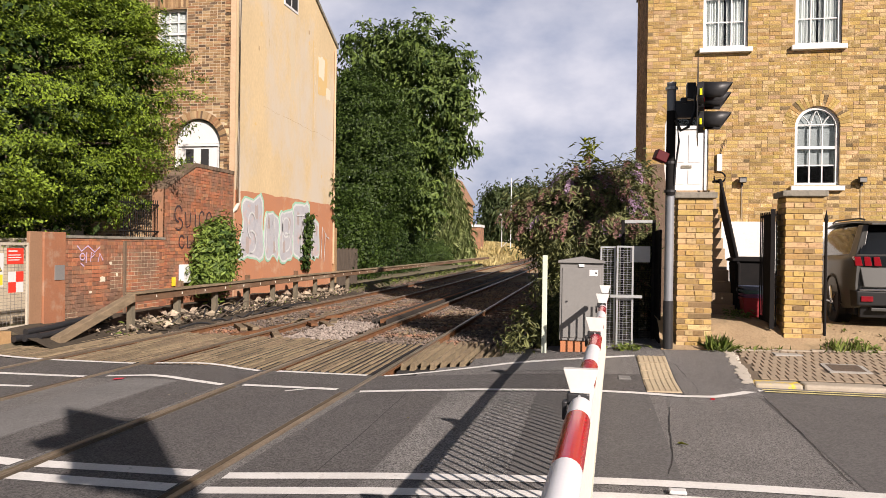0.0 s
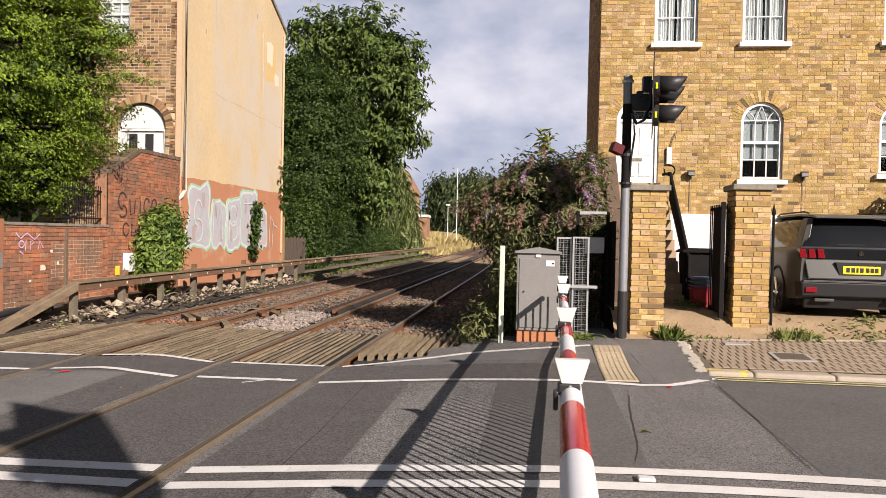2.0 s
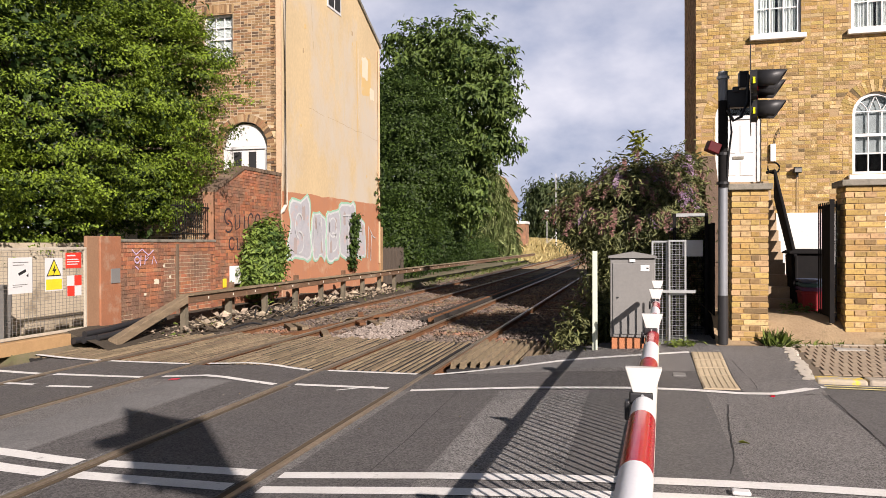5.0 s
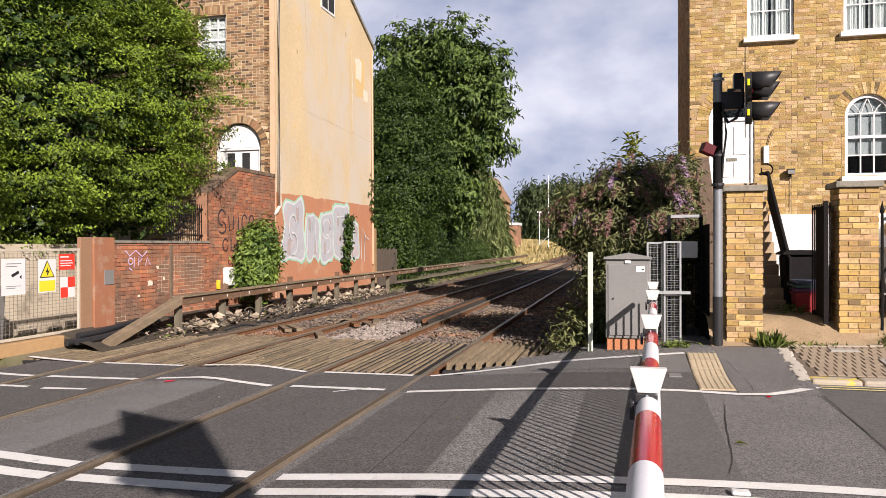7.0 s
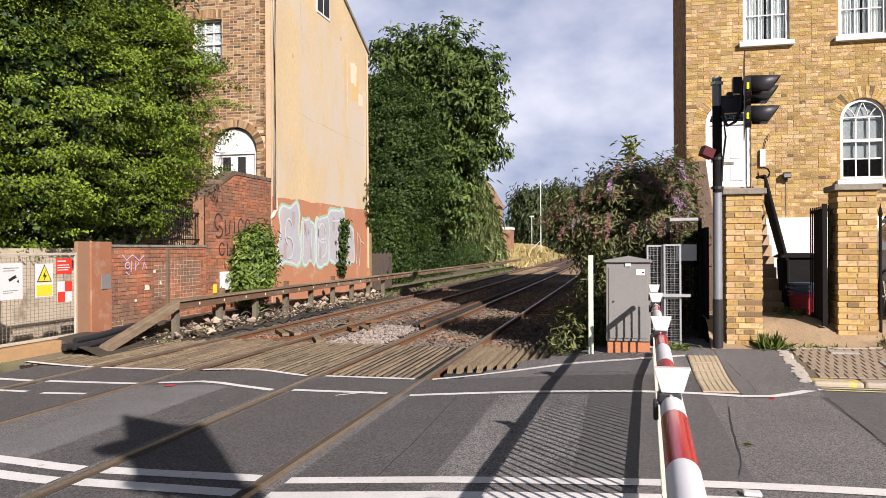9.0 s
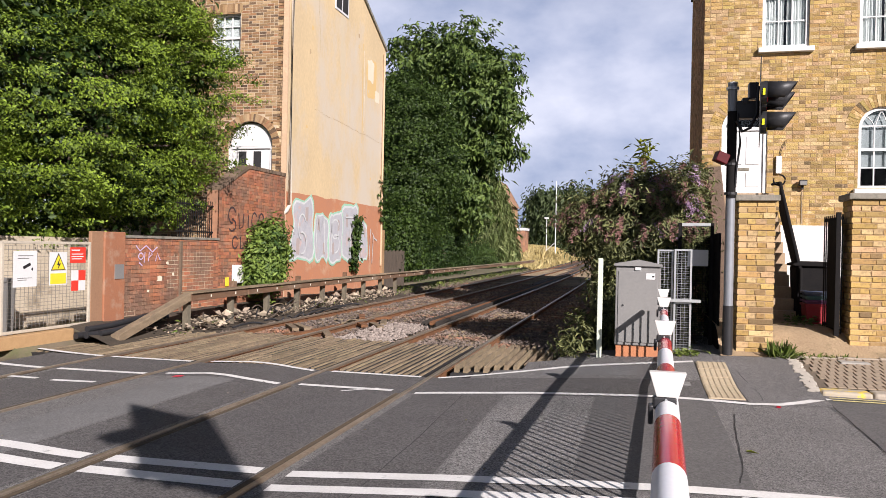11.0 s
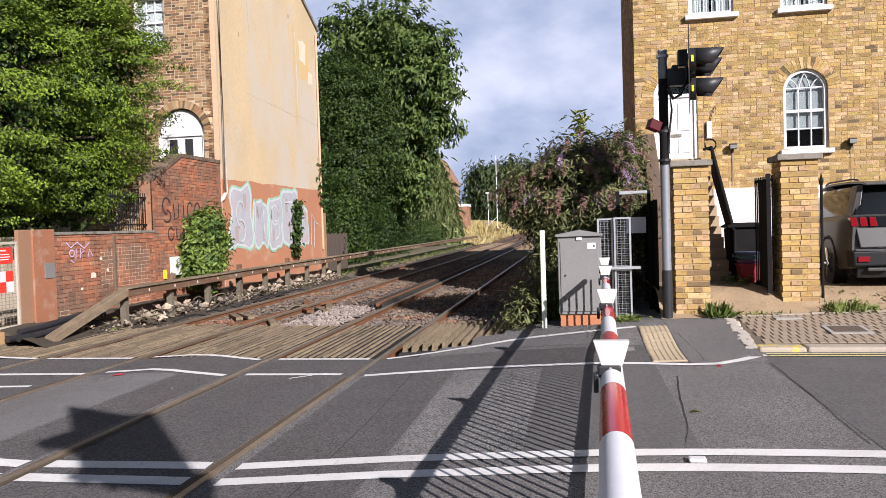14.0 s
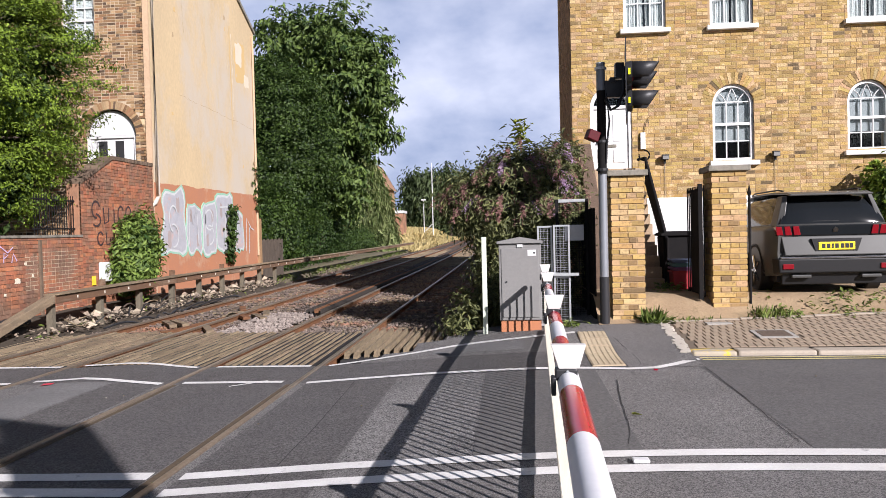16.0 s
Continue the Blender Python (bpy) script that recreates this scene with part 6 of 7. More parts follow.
fence_post = thing("iron_post", (3.23, 11.42, pave_z(3.2)), "black iron post with a spear finial", "post")
part("shaft", B().tube([(0, 0, 0), (0, 0, 1.72)], 0.020, 8), BLACK_IRON, fence_post)
part("finial", B().tube([(0, 0, 1.72), (0, 0, 1.78), (0, 0, 1.82), (0, 0, 1.92)], [0.014, 0.032, 0.02, 0.002], 8), BLACK_IRON, fence_post)
steps = thing("front_steps", (0, 0, 0), "worn stone steps rising to the front door", "steps", "", "structure")
SX0, SX1 = on_front(1.24, 0)[0], on_front(2.10, 0)[0]
DZ = on_front(0, 2.74)[1]
NS = 12
for k in range(NS):
    z1 = 0.62 + (DZ - 0.62) * (k + 1) / NS
    ya = 13.1 + k * 0.20
    part("step", B().box(SX0, ya, 0.5, SX1, FRONT_Y - 0.002 if k == NS - 1 else ya + 0.20, z1), STEP_STONE, steps, bevel=0.008)
flank = B().prism([(13.0, 0.5), (FRONT_Y - 0.06, 0.5), (FRONT_Y - 0.06, DZ + 0.55), (15.2, DZ + 0.5), (13.0, 1.35)], "x", SX0 - 0.26, SX0 - 0.01)
fl = part("flank_wall", flank, DARK_BRICK, steps, "rough stone flank wall", bevel=0.02)
hand = thing("stair_railing", (0, 0, 0), "black iron stair railing with a curled end", "railing")
RX = SX1 + 0.03
rail_pts = [(RX, 12.95, 0.62), (RX, 12.95, 1.42), (RX, 14.9, DZ + 0.16), (RX, 15.7, DZ + 0.20)]
part("handrail", B().tube(rail_pts[1:], 0.03, 8), BLACK_IRON, hand)
part("rail_panel", B().prism([(12.97, 1.05), (12.97, 1.40), (14.9, DZ + 0.14), (14.9, DZ - 0.35)], "x", RX - 0.012, RX + 0.012), BLACK_IRON, hand, "dark sheet panel under the handrail")
part("curl", B().tube([(RX + 0.1 * math.sin(a) , 15.0, DZ + 0.22 + 0.1 * math.cos(a)) for a in np.linspace(0, 5, 12)], 0.016, 6), BLACK_IRON, hand)
part("newel", B().tube([(RX, 12.95, 0.55), (RX, 12.95, 1.5)], 0.025, 8), BLACK_IRON, hand)

bin1 = thing("wheelie_bin", (2.57, 13.35, 0.64), "black wheeled bin in the gateway", "bin")
bin1.scale = (0.86, 0.9, 0.9)
part("bin_body", B().prism([(-0.25, 0.04), (0.25, 0.04), (0.29, 0.98), (-0.29, 0.98)], "y", -0.30, 0.30), BLACK_IRON, bin1, bevel=0.025)
part("bin_lid", B().prism([(-0.34, 0.985), (0.34, 0.985), (0.34, 1.02), (0.22, 1.07), (-0.22, 1.07), (-0.34, 1.02)], "y", -0.36, 0.32), BLACK_IRON, bin1, "domed black lid", bevel=0.015)
for sx in (-0.25, 0.25):
    part("wheel", B().tube([(sx - 0.03, 0.26, 0.1), (sx + 0.03, 0.26, 0.1)], 0.1, 14), BLACK, bin1)
boxes_colors = [material("crate_red", (0.30, 0.02, 0.03), (0.25, 0.02, 0.025), rough=0.5), material("crate_plum", (0.16, 0.06, 0.16), rough=0.5), material("crate_teal", (0.08, 0.17, 0.18), rough=0.5), material("crate_blue", (0.12, 0.15, 0.24), rough=0.5)]
zc = yard_z(2.75, 12.7)
for k, (h, m, lab) in enumerate([(0.30, 0, "deep red recycling box below the stack"), (0.055, 1, "plum recycling box rim in the stack"), (0.055, 2, "teal recycling box rim in the stack"), (0.055, 3, "blue-grey recycling box rim in the stack")]):
    c = thing("recycling_box", (2.57, 12.75, zc + (0.0 if k == 0 else 0.302 + (k - 1) * 0.062)), lab, "recycling box", "stacked recycling boxes")
    part("box_body", B().prism([(-0.18, 0), (0.18, 0), (0.20, h), (-0.20, h)], "y", -0.17, 0.17), boxes_colors[m], c, bevel=0.01)
    part("box_rim", B().box(-0.215, -0.19, h - 0.03, 0.215, 0.19, h + 0.004), boxes_colors[m], c, bevel=0.006)

# wall fittings on the front of the house
for x, z in ((2.64, 2.93), (4.61, 2.93)):
    wx, wz = on_front(x, z)
    l = thing("wall_lamp", (wx, FRONT_Y - 0.015, wz), "small black wall floodlight on the brickwork", "wall light", "wall floodlights")
    part("lamp_body", B().box(-0.07, -0.14, -0.02, 0.07, -0.03, 0.09), BLACK, l, bevel=0.01)
    part("lamp_glass", B().box(-0.06, -0.146, -0.01, 0.06, -0.141, 0.06), GREY_METAL, l)
    part("lamp_arm", B().box(-0.02, -0.06, -0.09, 0.02, 0.0, 0.0), BLACK, l)
    part("conduit", B().tube([(0.0, -0.008, -0.09), (0.0, -0.008, -0.75)], 0.006, 5), COPING, l)
wx, wz = on_front(2.25, 3.28)
bb = thing("entry_box", (wx, FRONT_Y - 0.015, wz), "small white entry box with a wire above", "entry box")
part("box_body", B().box(-0.05, -0.05, -0.17, 0.05, 0.0, 0.17), WHITE_PAINT, bb, bevel=0.008)
part("wire", B().tube([(0.02, -0.02, 0.17), (0.08, -0.02, 0.40), (0.14, -0.02, 0.50), (0.12, -0.02, 0.36)], 0.007, 5), BLACK, bb)

# ---- parked car ----
CAR_PAINT = material("car_grey", (0.085, 0.085, 0.081), (0.07, 0.07, 0.067), scale=3, rough=0.36, metal=0.1, fine=200, bump=0.0, spec=0.25)
CAR_PLASTIC = material("car_plastic", (0.010, 0.010, 0.011), (0.008, 0.008, 0.009), scale=4, rough=0.55, fine=80, bump=0.05)
CAR_GLASS = material("car_glass", (0.012, 0.014, 0.016), (0.012, 0.014, 0.016), rough=0.08, spec=0.25, bump=0.0)
CHROME = material("chrome", (0.75, 0.76, 0.77), (0.7, 0.7, 0.7), rough=0.12, metal=1.0, bump=0.0)
LAMP_RED = material("tail_lamp", (0.24, 0.006, 0.012), (0.18, 0.005, 0.01), rough=0.15, spec=0.7, bump=0.0)
PLATE_Y = material("plate_yellow", (0.90, 0.68, 0.02), (0.86, 0.64, 0.02), rough=0.45, bump=0.0)
car = thing("car", (4.46, 11.5, 0.62), "dark grey five-door car parked with its rear to the road", "car")
car.rotation_euler = (0, 0, radians(-1.5))
car.scale = (0.965, 1.0, 1.0)


def loft(rings, close_ends=True):
    """Joins rings of equal length into one skin."""
    s = B()
    n = len(rings[0])
    v = [p for r in rings for p in r]
    f = [(i * n + k, i * n + (k + 1) % n, (i + 1) * n + (k + 1) % n, (i + 1) * n + k) for i in range(len(rings) - 1) for k in range(n)]
    if close_ends:
        f += [tuple(range(n))[::-1], tuple((len(rings) - 1) * n + k for k in range(n))]
    s.add(v, f)
    return s


def car_ring(y, half, z0, z1, shoulder, tuck=0.06):
    """One upright slice of the lower body."""
    h = [(half - tuck, z0), (half - 0.01, z0 + 0.10), (half, (z0 + shoulder) / 2), (half - 0.015, shoulder - 0.05), (half - 0.05, shoulder), (half - 0.14, z1)]
    return [(x, y, z) for x, z in h] + [(-x, y, z) for x, z in reversed(h)]


body_rings = [car_ring(0.03, 0.80, 0.40, 0.92, 0.80), car_ring(0.0, 0.84, 0.34, 1.02, 0.93), car_ring(0.10, 0.90, 0.30, 1.06, 1.00), car_ring(0.5, 0.92, 0.27, 1.06, 1.0), car_ring(1.4, 0.92, 0.25, 1.03, 0.97),
              car_ring(2.6, 0.92, 0.25, 1.01, 0.94), car_ring(3.3, 0.91, 0.26, 1.0, 0.92), car_ring(4.05, 0.84, 0.30, 0.90, 0.80), car_ring(4.25, 0.70, 0.40, 0.76, 0.66)]
part("body", loft(body_rings), CAR_PAINT, car, "metallic dark grey paint", smooth=True, bevel=0.0)


def cabin_ring(y, half_low, half_top, z0, z1):
    h = [(half_low, z0), (half_low * 0.35 + half_top * 0.65, (z0 * 0.35 + z1 * 0.65)), (half_top, z1 - 0.06), (half_top - 0.07, z1 - 0.015), (half_top * 0.45, z1)]
    return [(x, y, z) for x, z in h] + [(-x, y, z) for x, z in reversed(h)]


cabin = [cabin_ring(0.10, 0.80, 0.74, 1.0, 1.07), cabin_ring(0.22, 0.79, 0.66, 1.0, 1.32), cabin_ring(0.36, 0.79, 0.62, 1.0, 1.46), cabin_ring(0.9, 0.79, 0.61, 0.99, 1.52), cabin_ring(1.9, 0.79, 0.61, 0.98, 1.52), cabin_ring(2.4, 0.79, 0.60, 0.96, 1.44), cabin_ring(3.1, 0.79, 0.70, 0.95, 1.02)]
part("cabin", loft(cabin), CAR_GLASS, car, "dark tinted glasshouse", smooth=True)
roof = [[(sx * 0.60, y, z) for sx in (-1, -0.5, 0, 0.5, 1)] + [(sx * 0.60, y, z + 0.035) for sx in (1, 0.5, 0, -0.5, -1)] for y, z in ((0.16, 1.47), (0.30, 1.495), (0.9, 1.525), (1.9, 1.525), (2.35, 1.46))]
part("roof", loft(roof), CAR_PAINT, car, "roof with a small rear spoiler", smooth=False, bevel=0.012)
for sx in (-1, 1):
    part("rear_pillar", loft([[(sx * 0.80, 0.16, 1.03), (sx * 0.70, 0.12, 1.03), (sx * 0.70, 0.30, 1.03), (sx * 0.815, 0.42, 1.03)], [(sx * 0.655, 0.30, 1.48), (sx * 0.585, 0.28, 1.48), (sx * 0.585, 0.42, 1.48), (sx * 0.66, 0.52, 1.48)]]), CAR_PAINT, car, bevel=0.01)
    part("roof_rail", B().tube([(sx * 0.58, 0.5, 1.56), (sx * 0.59, 0.7, 1.585), (sx * 0.59, 1.9, 1.585), (sx * 0.58, 2.1, 1.55)], 0.014, 6), CAR_PLASTIC, car)
    for k in range(3):
        part("tail_lamp", B().prism([(sx * (0.50 + 0.122 * k), 0.895), (sx * (0.60 + 0.122 * k), 0.895), (sx * (0.615 + 0.122 * k), 1.025), (sx * (0.53 + 0.122 * k), 1.025)], "y", -0.022 + 0.010 * k, 0.12), LAMP_RED, car, "red claw-shaped tail lamp", bevel=0.008)
    part("reflector", B().box(sx * 0.70 - 0.08, -0.066, 0.40, sx * 0.70 + 0.08, 0.06, 0.475), LAMP_RED, car, "red bumper reflector", bevel=0.008)
    part("exhaust_trim", B().box(sx * 0.50 - 0.14, -0.035, 0.27, sx * 0.50 + 0.14, 0.05, 0.315), CAR_PAINT, car, "dull grey trim", bevel=0.01)
    for wy in (0.86, 3.45):
        wh = part("wheel", B().tube([(sx * 0.70, wy, 0.34), (sx * 0.72, wy, 0.34), (sx * 0.90, wy, 0.34), (sx * 0.915, wy, 0.34)], [0.31, 0.345, 0.345, 0.315], 24), CAR_PLASTIC, car, "black tyre", smooth=False)
        rim = B().tube([(sx * 0.905, wy, 0.34), (sx * 0.92, wy, 0.34)], 0.06, 12)
        for k in range(5):
            a = 2 * math.pi * k / 5
            rim.tube([(sx * 0.918, wy + 0.05 * math.cos(a), 0.34 + 0.05 * math.sin(a)), (sx * 0.918, wy + 0.24 * math.cos(a), 0.34 + 0.24 * math.sin(a))], 0.022, 5)
        part("rim", rim, CHROME, wh, "five-spoke alloy rim")
        part("arch_trim", B().tube([(sx * 0.905, wy + 0.40 * math.cos(a), 0.34 + 0.40 * math.sin(a)) for a in np.linspace(0, math.pi, 14)], 0.03, 6), CAR_PLASTIC, car, "black wheel arch trim")
part("light_band", B().box(-0.85, 0.0, 0.885, 0.85, 0.08, 1.035), CAR_GLASS, car, "gloss black band between the lamps", bevel=0.015)
part("tailgate", loft([[(-0.74, -0.050, 0.60), (0.74, -0.050, 0.60), (0.78, 0.012, 0.88), (-0.78, 0.012, 0.88)], [(-0.74, 0.06, 0.60), (0.74, 0.06, 0.60), (0.78, 0.06, 0.88), (-0.78, 0.06, 0.88)]]), CAR_PAINT, car, bevel=0.012)
part("bumper", loft([[(-0.82, -0.04, 0.34), (0.82, -0.04, 0.34), (0.84, -0.05, 0.55), (-0.84, -0.05, 0.55)], [(-0.88, 0.10, 0.32), (0.88, 0.10, 0.32), (0.90, 0.10, 0.56), (-0.90, 0.10, 0.56)]]), CAR_PLASTIC, car, "black lower bumper", bevel=0.02)
part("bumper_trim", B().box(-0.80, -0.062, 0.552, 0.80, 0.02, 0.578), CHROME, car, "bright trim line", bevel=0.004)
part("underside", B().box(-0.80, 0.16, 0.20, 0.80, 4.0, 0.30), CAR_PLASTIC, car)
# added black strip keeps sun out and paints shade beneath the bumper
part("valance", B().prism([(0.03, 0.36), (0.15, 0.36), (0.15, 0.17), (0.07, 0.17)], "x", -0.76, 0.76), CAR_PLASTIC, car, "black strip below the bumper, standing in for shade under the car", bevel=0.012)
part("plate_recess", B().prism([(-0.36, 0.84), (0.36, 0.84), (0.30, 0.66), (-0.30, 0.66)], "y", -0.046, 0.02), CAR_PLASTIC, car)
plate = part("number_plate", B().box(-0.26, -0.054, 0.675, 0.26, -0.047, 0.79), PLATE_Y, car, "yellow rear number plate", bevel=0.002)
for k, (x, w) in enumerate([(-0.19, 0.05), (-0.12, 0.05), (-0.06, 0.03), (0.0, 0.05), (0.08, 0.05), (0.145, 0.05), (0.205, 0.05)]):
    part("plate_bar", B().box(x - w / 2, -0.057, 0.70, x + w / 2, -0.0545, 0.765), BLACK, plate)
part("badge", B().prism([(-0.03, 0.935), (0.03, 0.935), (0.04, 0.985), (0.0, 1.01), (-0.035, 0.975)], "y", -0.012, -0.004), CHROME, car, "plain chrome badge")
part("rear_wiper", B().box(-0.28, 0.11, 1.085, 0.10, 0.13, 1.10), CAR_PLASTIC, car)
part("spoiler_lip", B().box(-0.60, 0.12, 1.475, 0.60, 0.24, 1.50), CAR_PAINT, car, bevel=0.008)


# ---- plants ----
def leaves(name, clusters, per, size, spread, mat, seed, aspect=0.5, droop=0.3, up=0.5, parent=None, label="", kind=""):
    """Many folded leaves round cluster centres, in one mesh. clusters: rows of x, y, z and the outward direction."""
    rs = np.random.RandomState(seed)
    c = np.asarray(clusters, float)
    n = len(c) * per
    centre = np.repeat(c[:, :3], per, 0)
    outward = np.repeat(c[:, 3:6], per, 0)
    p = centre + rs.normal(0, 1, (n, 3)) * np.asarray(spread)
    nrm = outward + rs.normal(0, 0.55, (n, 3)) + np.array([0, 0, up])
    nrm /= np.linalg.norm(nrm, axis=1)[:, None] + 1e-9
    d = rs.normal(0, 1, (n, 3)) + np.array([0, 0, -droop])
    d -= nrm * (d * nrm).sum(1)[:, None]
    d /= np.linalg.norm(d, axis=1)[:, None] + 1e-9
    w = np.cross(nrm, d)
    s = (size * rs.uniform(0.6, 1.3, n))[:, None]
    base, tip = p, p + d * s - nrm * s * 0.12
    left = p + d * s * 0.45 + w * s * aspect / 2 + nrm * s * 0.10
    right = p + d * s * 0.45 - w * s * aspect / 2 + nrm * s * 0.10
    v = np.stack([base, left, tip, right], 1).reshape(-1, 3)
    me = bpy.data.meshes.new(name)
    me.vertices.add(4 * n)
    me.vertices.foreach_set("co", v.ravel())
    idx = np.arange(4 * n).reshape(-1, 4)
    tri = np.concatenate([idx[:, [0, 1, 2]], idx[:, [0, 2, 3]]], 1).reshape(-1)
    me.loops.add(6 * n)
    me.loops.foreach_set("vertex_index", tri)
    me.polygons.add(2 * n)
    me.polygons.foreach_set("loop_start", np.arange(0, 6 * n, 3))
    me.update(calc_edges=True)
    me.materials.append(mat)
    ob = new(name, me)
    ob.parent = parent
    if label:
        ob["label"] = label
    if kind:
        ob["kind"] = kind
    return ob


def crown(blobs, n, seed, rough=0.32, freq=1.6, depth=0.10, cut=None):
    """Cluster centres over uneven blobs: (x, y, z, rx, ry, rz). cut(p) drops what should stay open."""
    rs = np.random.RandomState(seed)
    vol = np.array([b[3] * b[4] + b[4] * b[5] + b[3] * b[5] for b in blobs])
    out = []
    while len(out) < n:
        b = blobs[rs.choice(len(blobs), p=vol / vol.sum())]
        d = rs.normal(0, 1, 3)
        d /= np.linalg.norm(d)
        k = 0.80 + rough * noise.noise(Vector((d[0] * freq + b[0], d[1] * freq + b[1], d[2] * freq + seed))) * 1.6
        k *= 1 - abs(rs.normal(0, depth))
        p = (b[0] + d[0] * b[3] * k, b[1] + d[1] * b[4] * k, b[2] + d[2] * b[5] * k)
        if cut and cut(p):
            continue
        # inside another blob: skip most
        if any(((p[0] - q[0]) / q[3]) ** 2 + ((p[1] - q[1]) / q[4]) ** 2 + ((p[2] - q[2]) / q[5]) ** 2 < 0.45 for q in blobs if q is not b):
            continue
        out.append((*p, *d))
    return out


def limbs(base, top, radius, blobs, seed, parent, mat=BARK):
    """A tapered trunk with limbs reaching into the crown."""
    rs = random.Random(seed)
    base, top = Vector(base), Vector(top)
    pts = [base.lerp(top, t) + Vector((rs.uniform(-1, 1), rs.uniform(-1, 1), 0)) * radius * 0.8 * (t > 0) for t in (0, 0.25, 0.5, 0.75, 1)]
    part("trunk", B().tube(pts, [radius, radius * 0.8, radius * 0.65, radius * 0.45, radius * 0.2], 9), mat, parent, smooth=True)
    for b in blobs:
        for k in range(2):
            start = base.lerp(top, rs.uniform(0.3, 0.8))
            end = Vector((b[0] + rs.uniform(-0.5, 0.5) * b[3], b[1] + rs.uniform(-0.5, 0.5) * b[4], b[2] + rs.uniform(-0.2, 0.5) * b[5]))
            mid = start.lerp(end, 0.5) + Vector((rs.uniform(-0.3, 0.3), rs.uniform(-0.3, 0.3), 0.2))
            part("limb", B().tube([start, mid, end], [radius * 0.4, radius * 0.25, radius * 0.06], 6), mat, parent, smooth=True)


# evergreen tree over the garden wall
t1 = thing("tree", (0, 0, 0), "dense glossy evergreen tree hanging over the brick wall", "tree")
blobs1 = [(-12.3, 12.6, 4.6, 3.2, 3.4, 2.9), (-12.2, 14.2, 5.6, 2.8, 2.6, 2.6), (-13.0, 10.6, 4.4, 3.0, 2.6, 2.7), (-12.6, 12.4, 7.6, 2.8, 3.2, 2.8), (-14.0, 8.8, 5.5, 3.0, 3.0, 3.6), (-11.3, 13.6, 3.7, 2.0, 2.2, 1.9), (-11.3, 15.2, 4.9, 1.9, 1.7, 2.6), (-11.2, 14.6, 3.2, 1.6, 1.7, 1.3), (-11.7, 15.4, 7.2, 2.0, 1.7, 2.2), (-12.6, 9.6, 2.2, 1.8, 2.2, 1.8), (-12.3, 13.0, 1.9, 1.6, 2.4, 1.6), (-10.1, 15.4, 5.9, 1.25, 1.2, 1.1), (-10.3, 15.5, 4.8, 1.2, 1.1, 1.3), (-10.3, 14.5, 3.3, 1.2, 1.2, 1.0), (-11.2, 10.3, 2.6, 1.2, 1.6, 1.1)]
limbs((-12.6, 12.8, 0.1), (-12.5, 12.6, 7.0), 0.28, blobs1, 1, t1)
low1 = lambda p: p[2] < (1.85 if p[0] > -10.0 else 0.4)
leaves("crown", crown(blobs1, 4200, 3, rough=0.55, freq=5.5, depth=0.14, cut=low1), 84, 0.074, (0.15, 0.15, 0.045), LEAF_LAUREL, 4, aspect=0.5, up=0.8, parent=t1, label="glossy bright and dark green leaves")
# dark inner leaves: shade of the crown's gaps put into their colour
leaves("inner_crown", crown([(b[0], b[1], b[2], b[3] * 0.8, b[4] * 0.8, b[5] * 0.8) for b in blobs1[:11]], 500, 5, cut=low1), 40, 0.2, (0.3, 0.3, 0.3), LEAF_SHADE, 6, aspect=0.6, parent=t1)

# tall trees behind the rendered house
t2 = thing("tree", (0, 0, 0), "tall broad-leaved tree beside the railway", "tree")
blobs2 = [(-12.2, 42, 12.3, 2.2, 2.2, 2.2), (-10.0, 42, 12.5, 2.2, 2.2, 2.1), (-8.4, 41.5, 11.3, 2.0, 2.2, 1.8), (-7.9, 41, 9.2, 2.1, 2.2, 1.6), (-8.1, 41.5, 7.3, 1.9, 2.0, 1.4), (-10.0, 41, 9.2, 2.6, 2.4, 2.8), (-9.6, 41, 6.0, 2.0, 2.4, 2.4), (-11.8, 42, 9.4, 2.6, 2.4, 3.0), (-9.2, 41, 4.2, 1.3, 1.6, 1.8)]
limbs((-10.8, 42, 0), (-10.2, 42, 11), 0.4, blobs2, 2, t2)
leaves("crown", crown(blobs2, 2100, 7, rough=0.6, freq=5.5, depth=0.22), 15, 0.34, (0.20, 0.20, 0.10), LEAF_TALL, 8, aspect=0.42, droop=1.4, parent=t2, label="large mid-green leaves in tiers")
t3 = thing("tree", (0, 0, 0), "dark ivy-clad tree beside the rendered wall", "tree")
blobs3 = [(-11.3, 36, 4.8, 2.0, 2.2, 3.6), (-11.0, 36, 7.4, 1.9, 1.9, 2.5), (-10.3, 36.5, 5.6, 1.6, 1.8, 2.9), (-11.6, 36, 8.6, 1.6, 1.6, 1.7)]
limbs((-11.2, 36, 0), (-11.2, 36, 9), 0.3, blobs3, 3, t3)
leaves("crown", crown(blobs3, 2200, 9, rough=0.5, freq=5.0), 44, 0.12, (0.25, 0.25, 0.16), LEAF_IVY, 10, aspect=0.7, parent=t3, label="dark ivy leaves")
hedge = thing("hedge", (0, 0, 0), "overgrown ivy hedge beside the railway, shade painted into its farther clumps", "hedge")
blobs4 = [(-10.9, 29.0, 1.6, 1.2, 2.0, 2.2), (-10.6, 32.5, 1.8, 1.2, 2.2, 2.3), (-10.9, 36.5, 2.0, 1.3, 2.5, 2.7), (-11.1, 40.5, 2.1, 1.4, 2.6, 3.0), (-11.4, 45, 2.2, 1.4, 2.8, 3.1), (-11.8, 50, 1.8, 1.4, 3.0, 2.4), (-12.0, 60, 1.0, 1.3, 5.0, 1.2)]
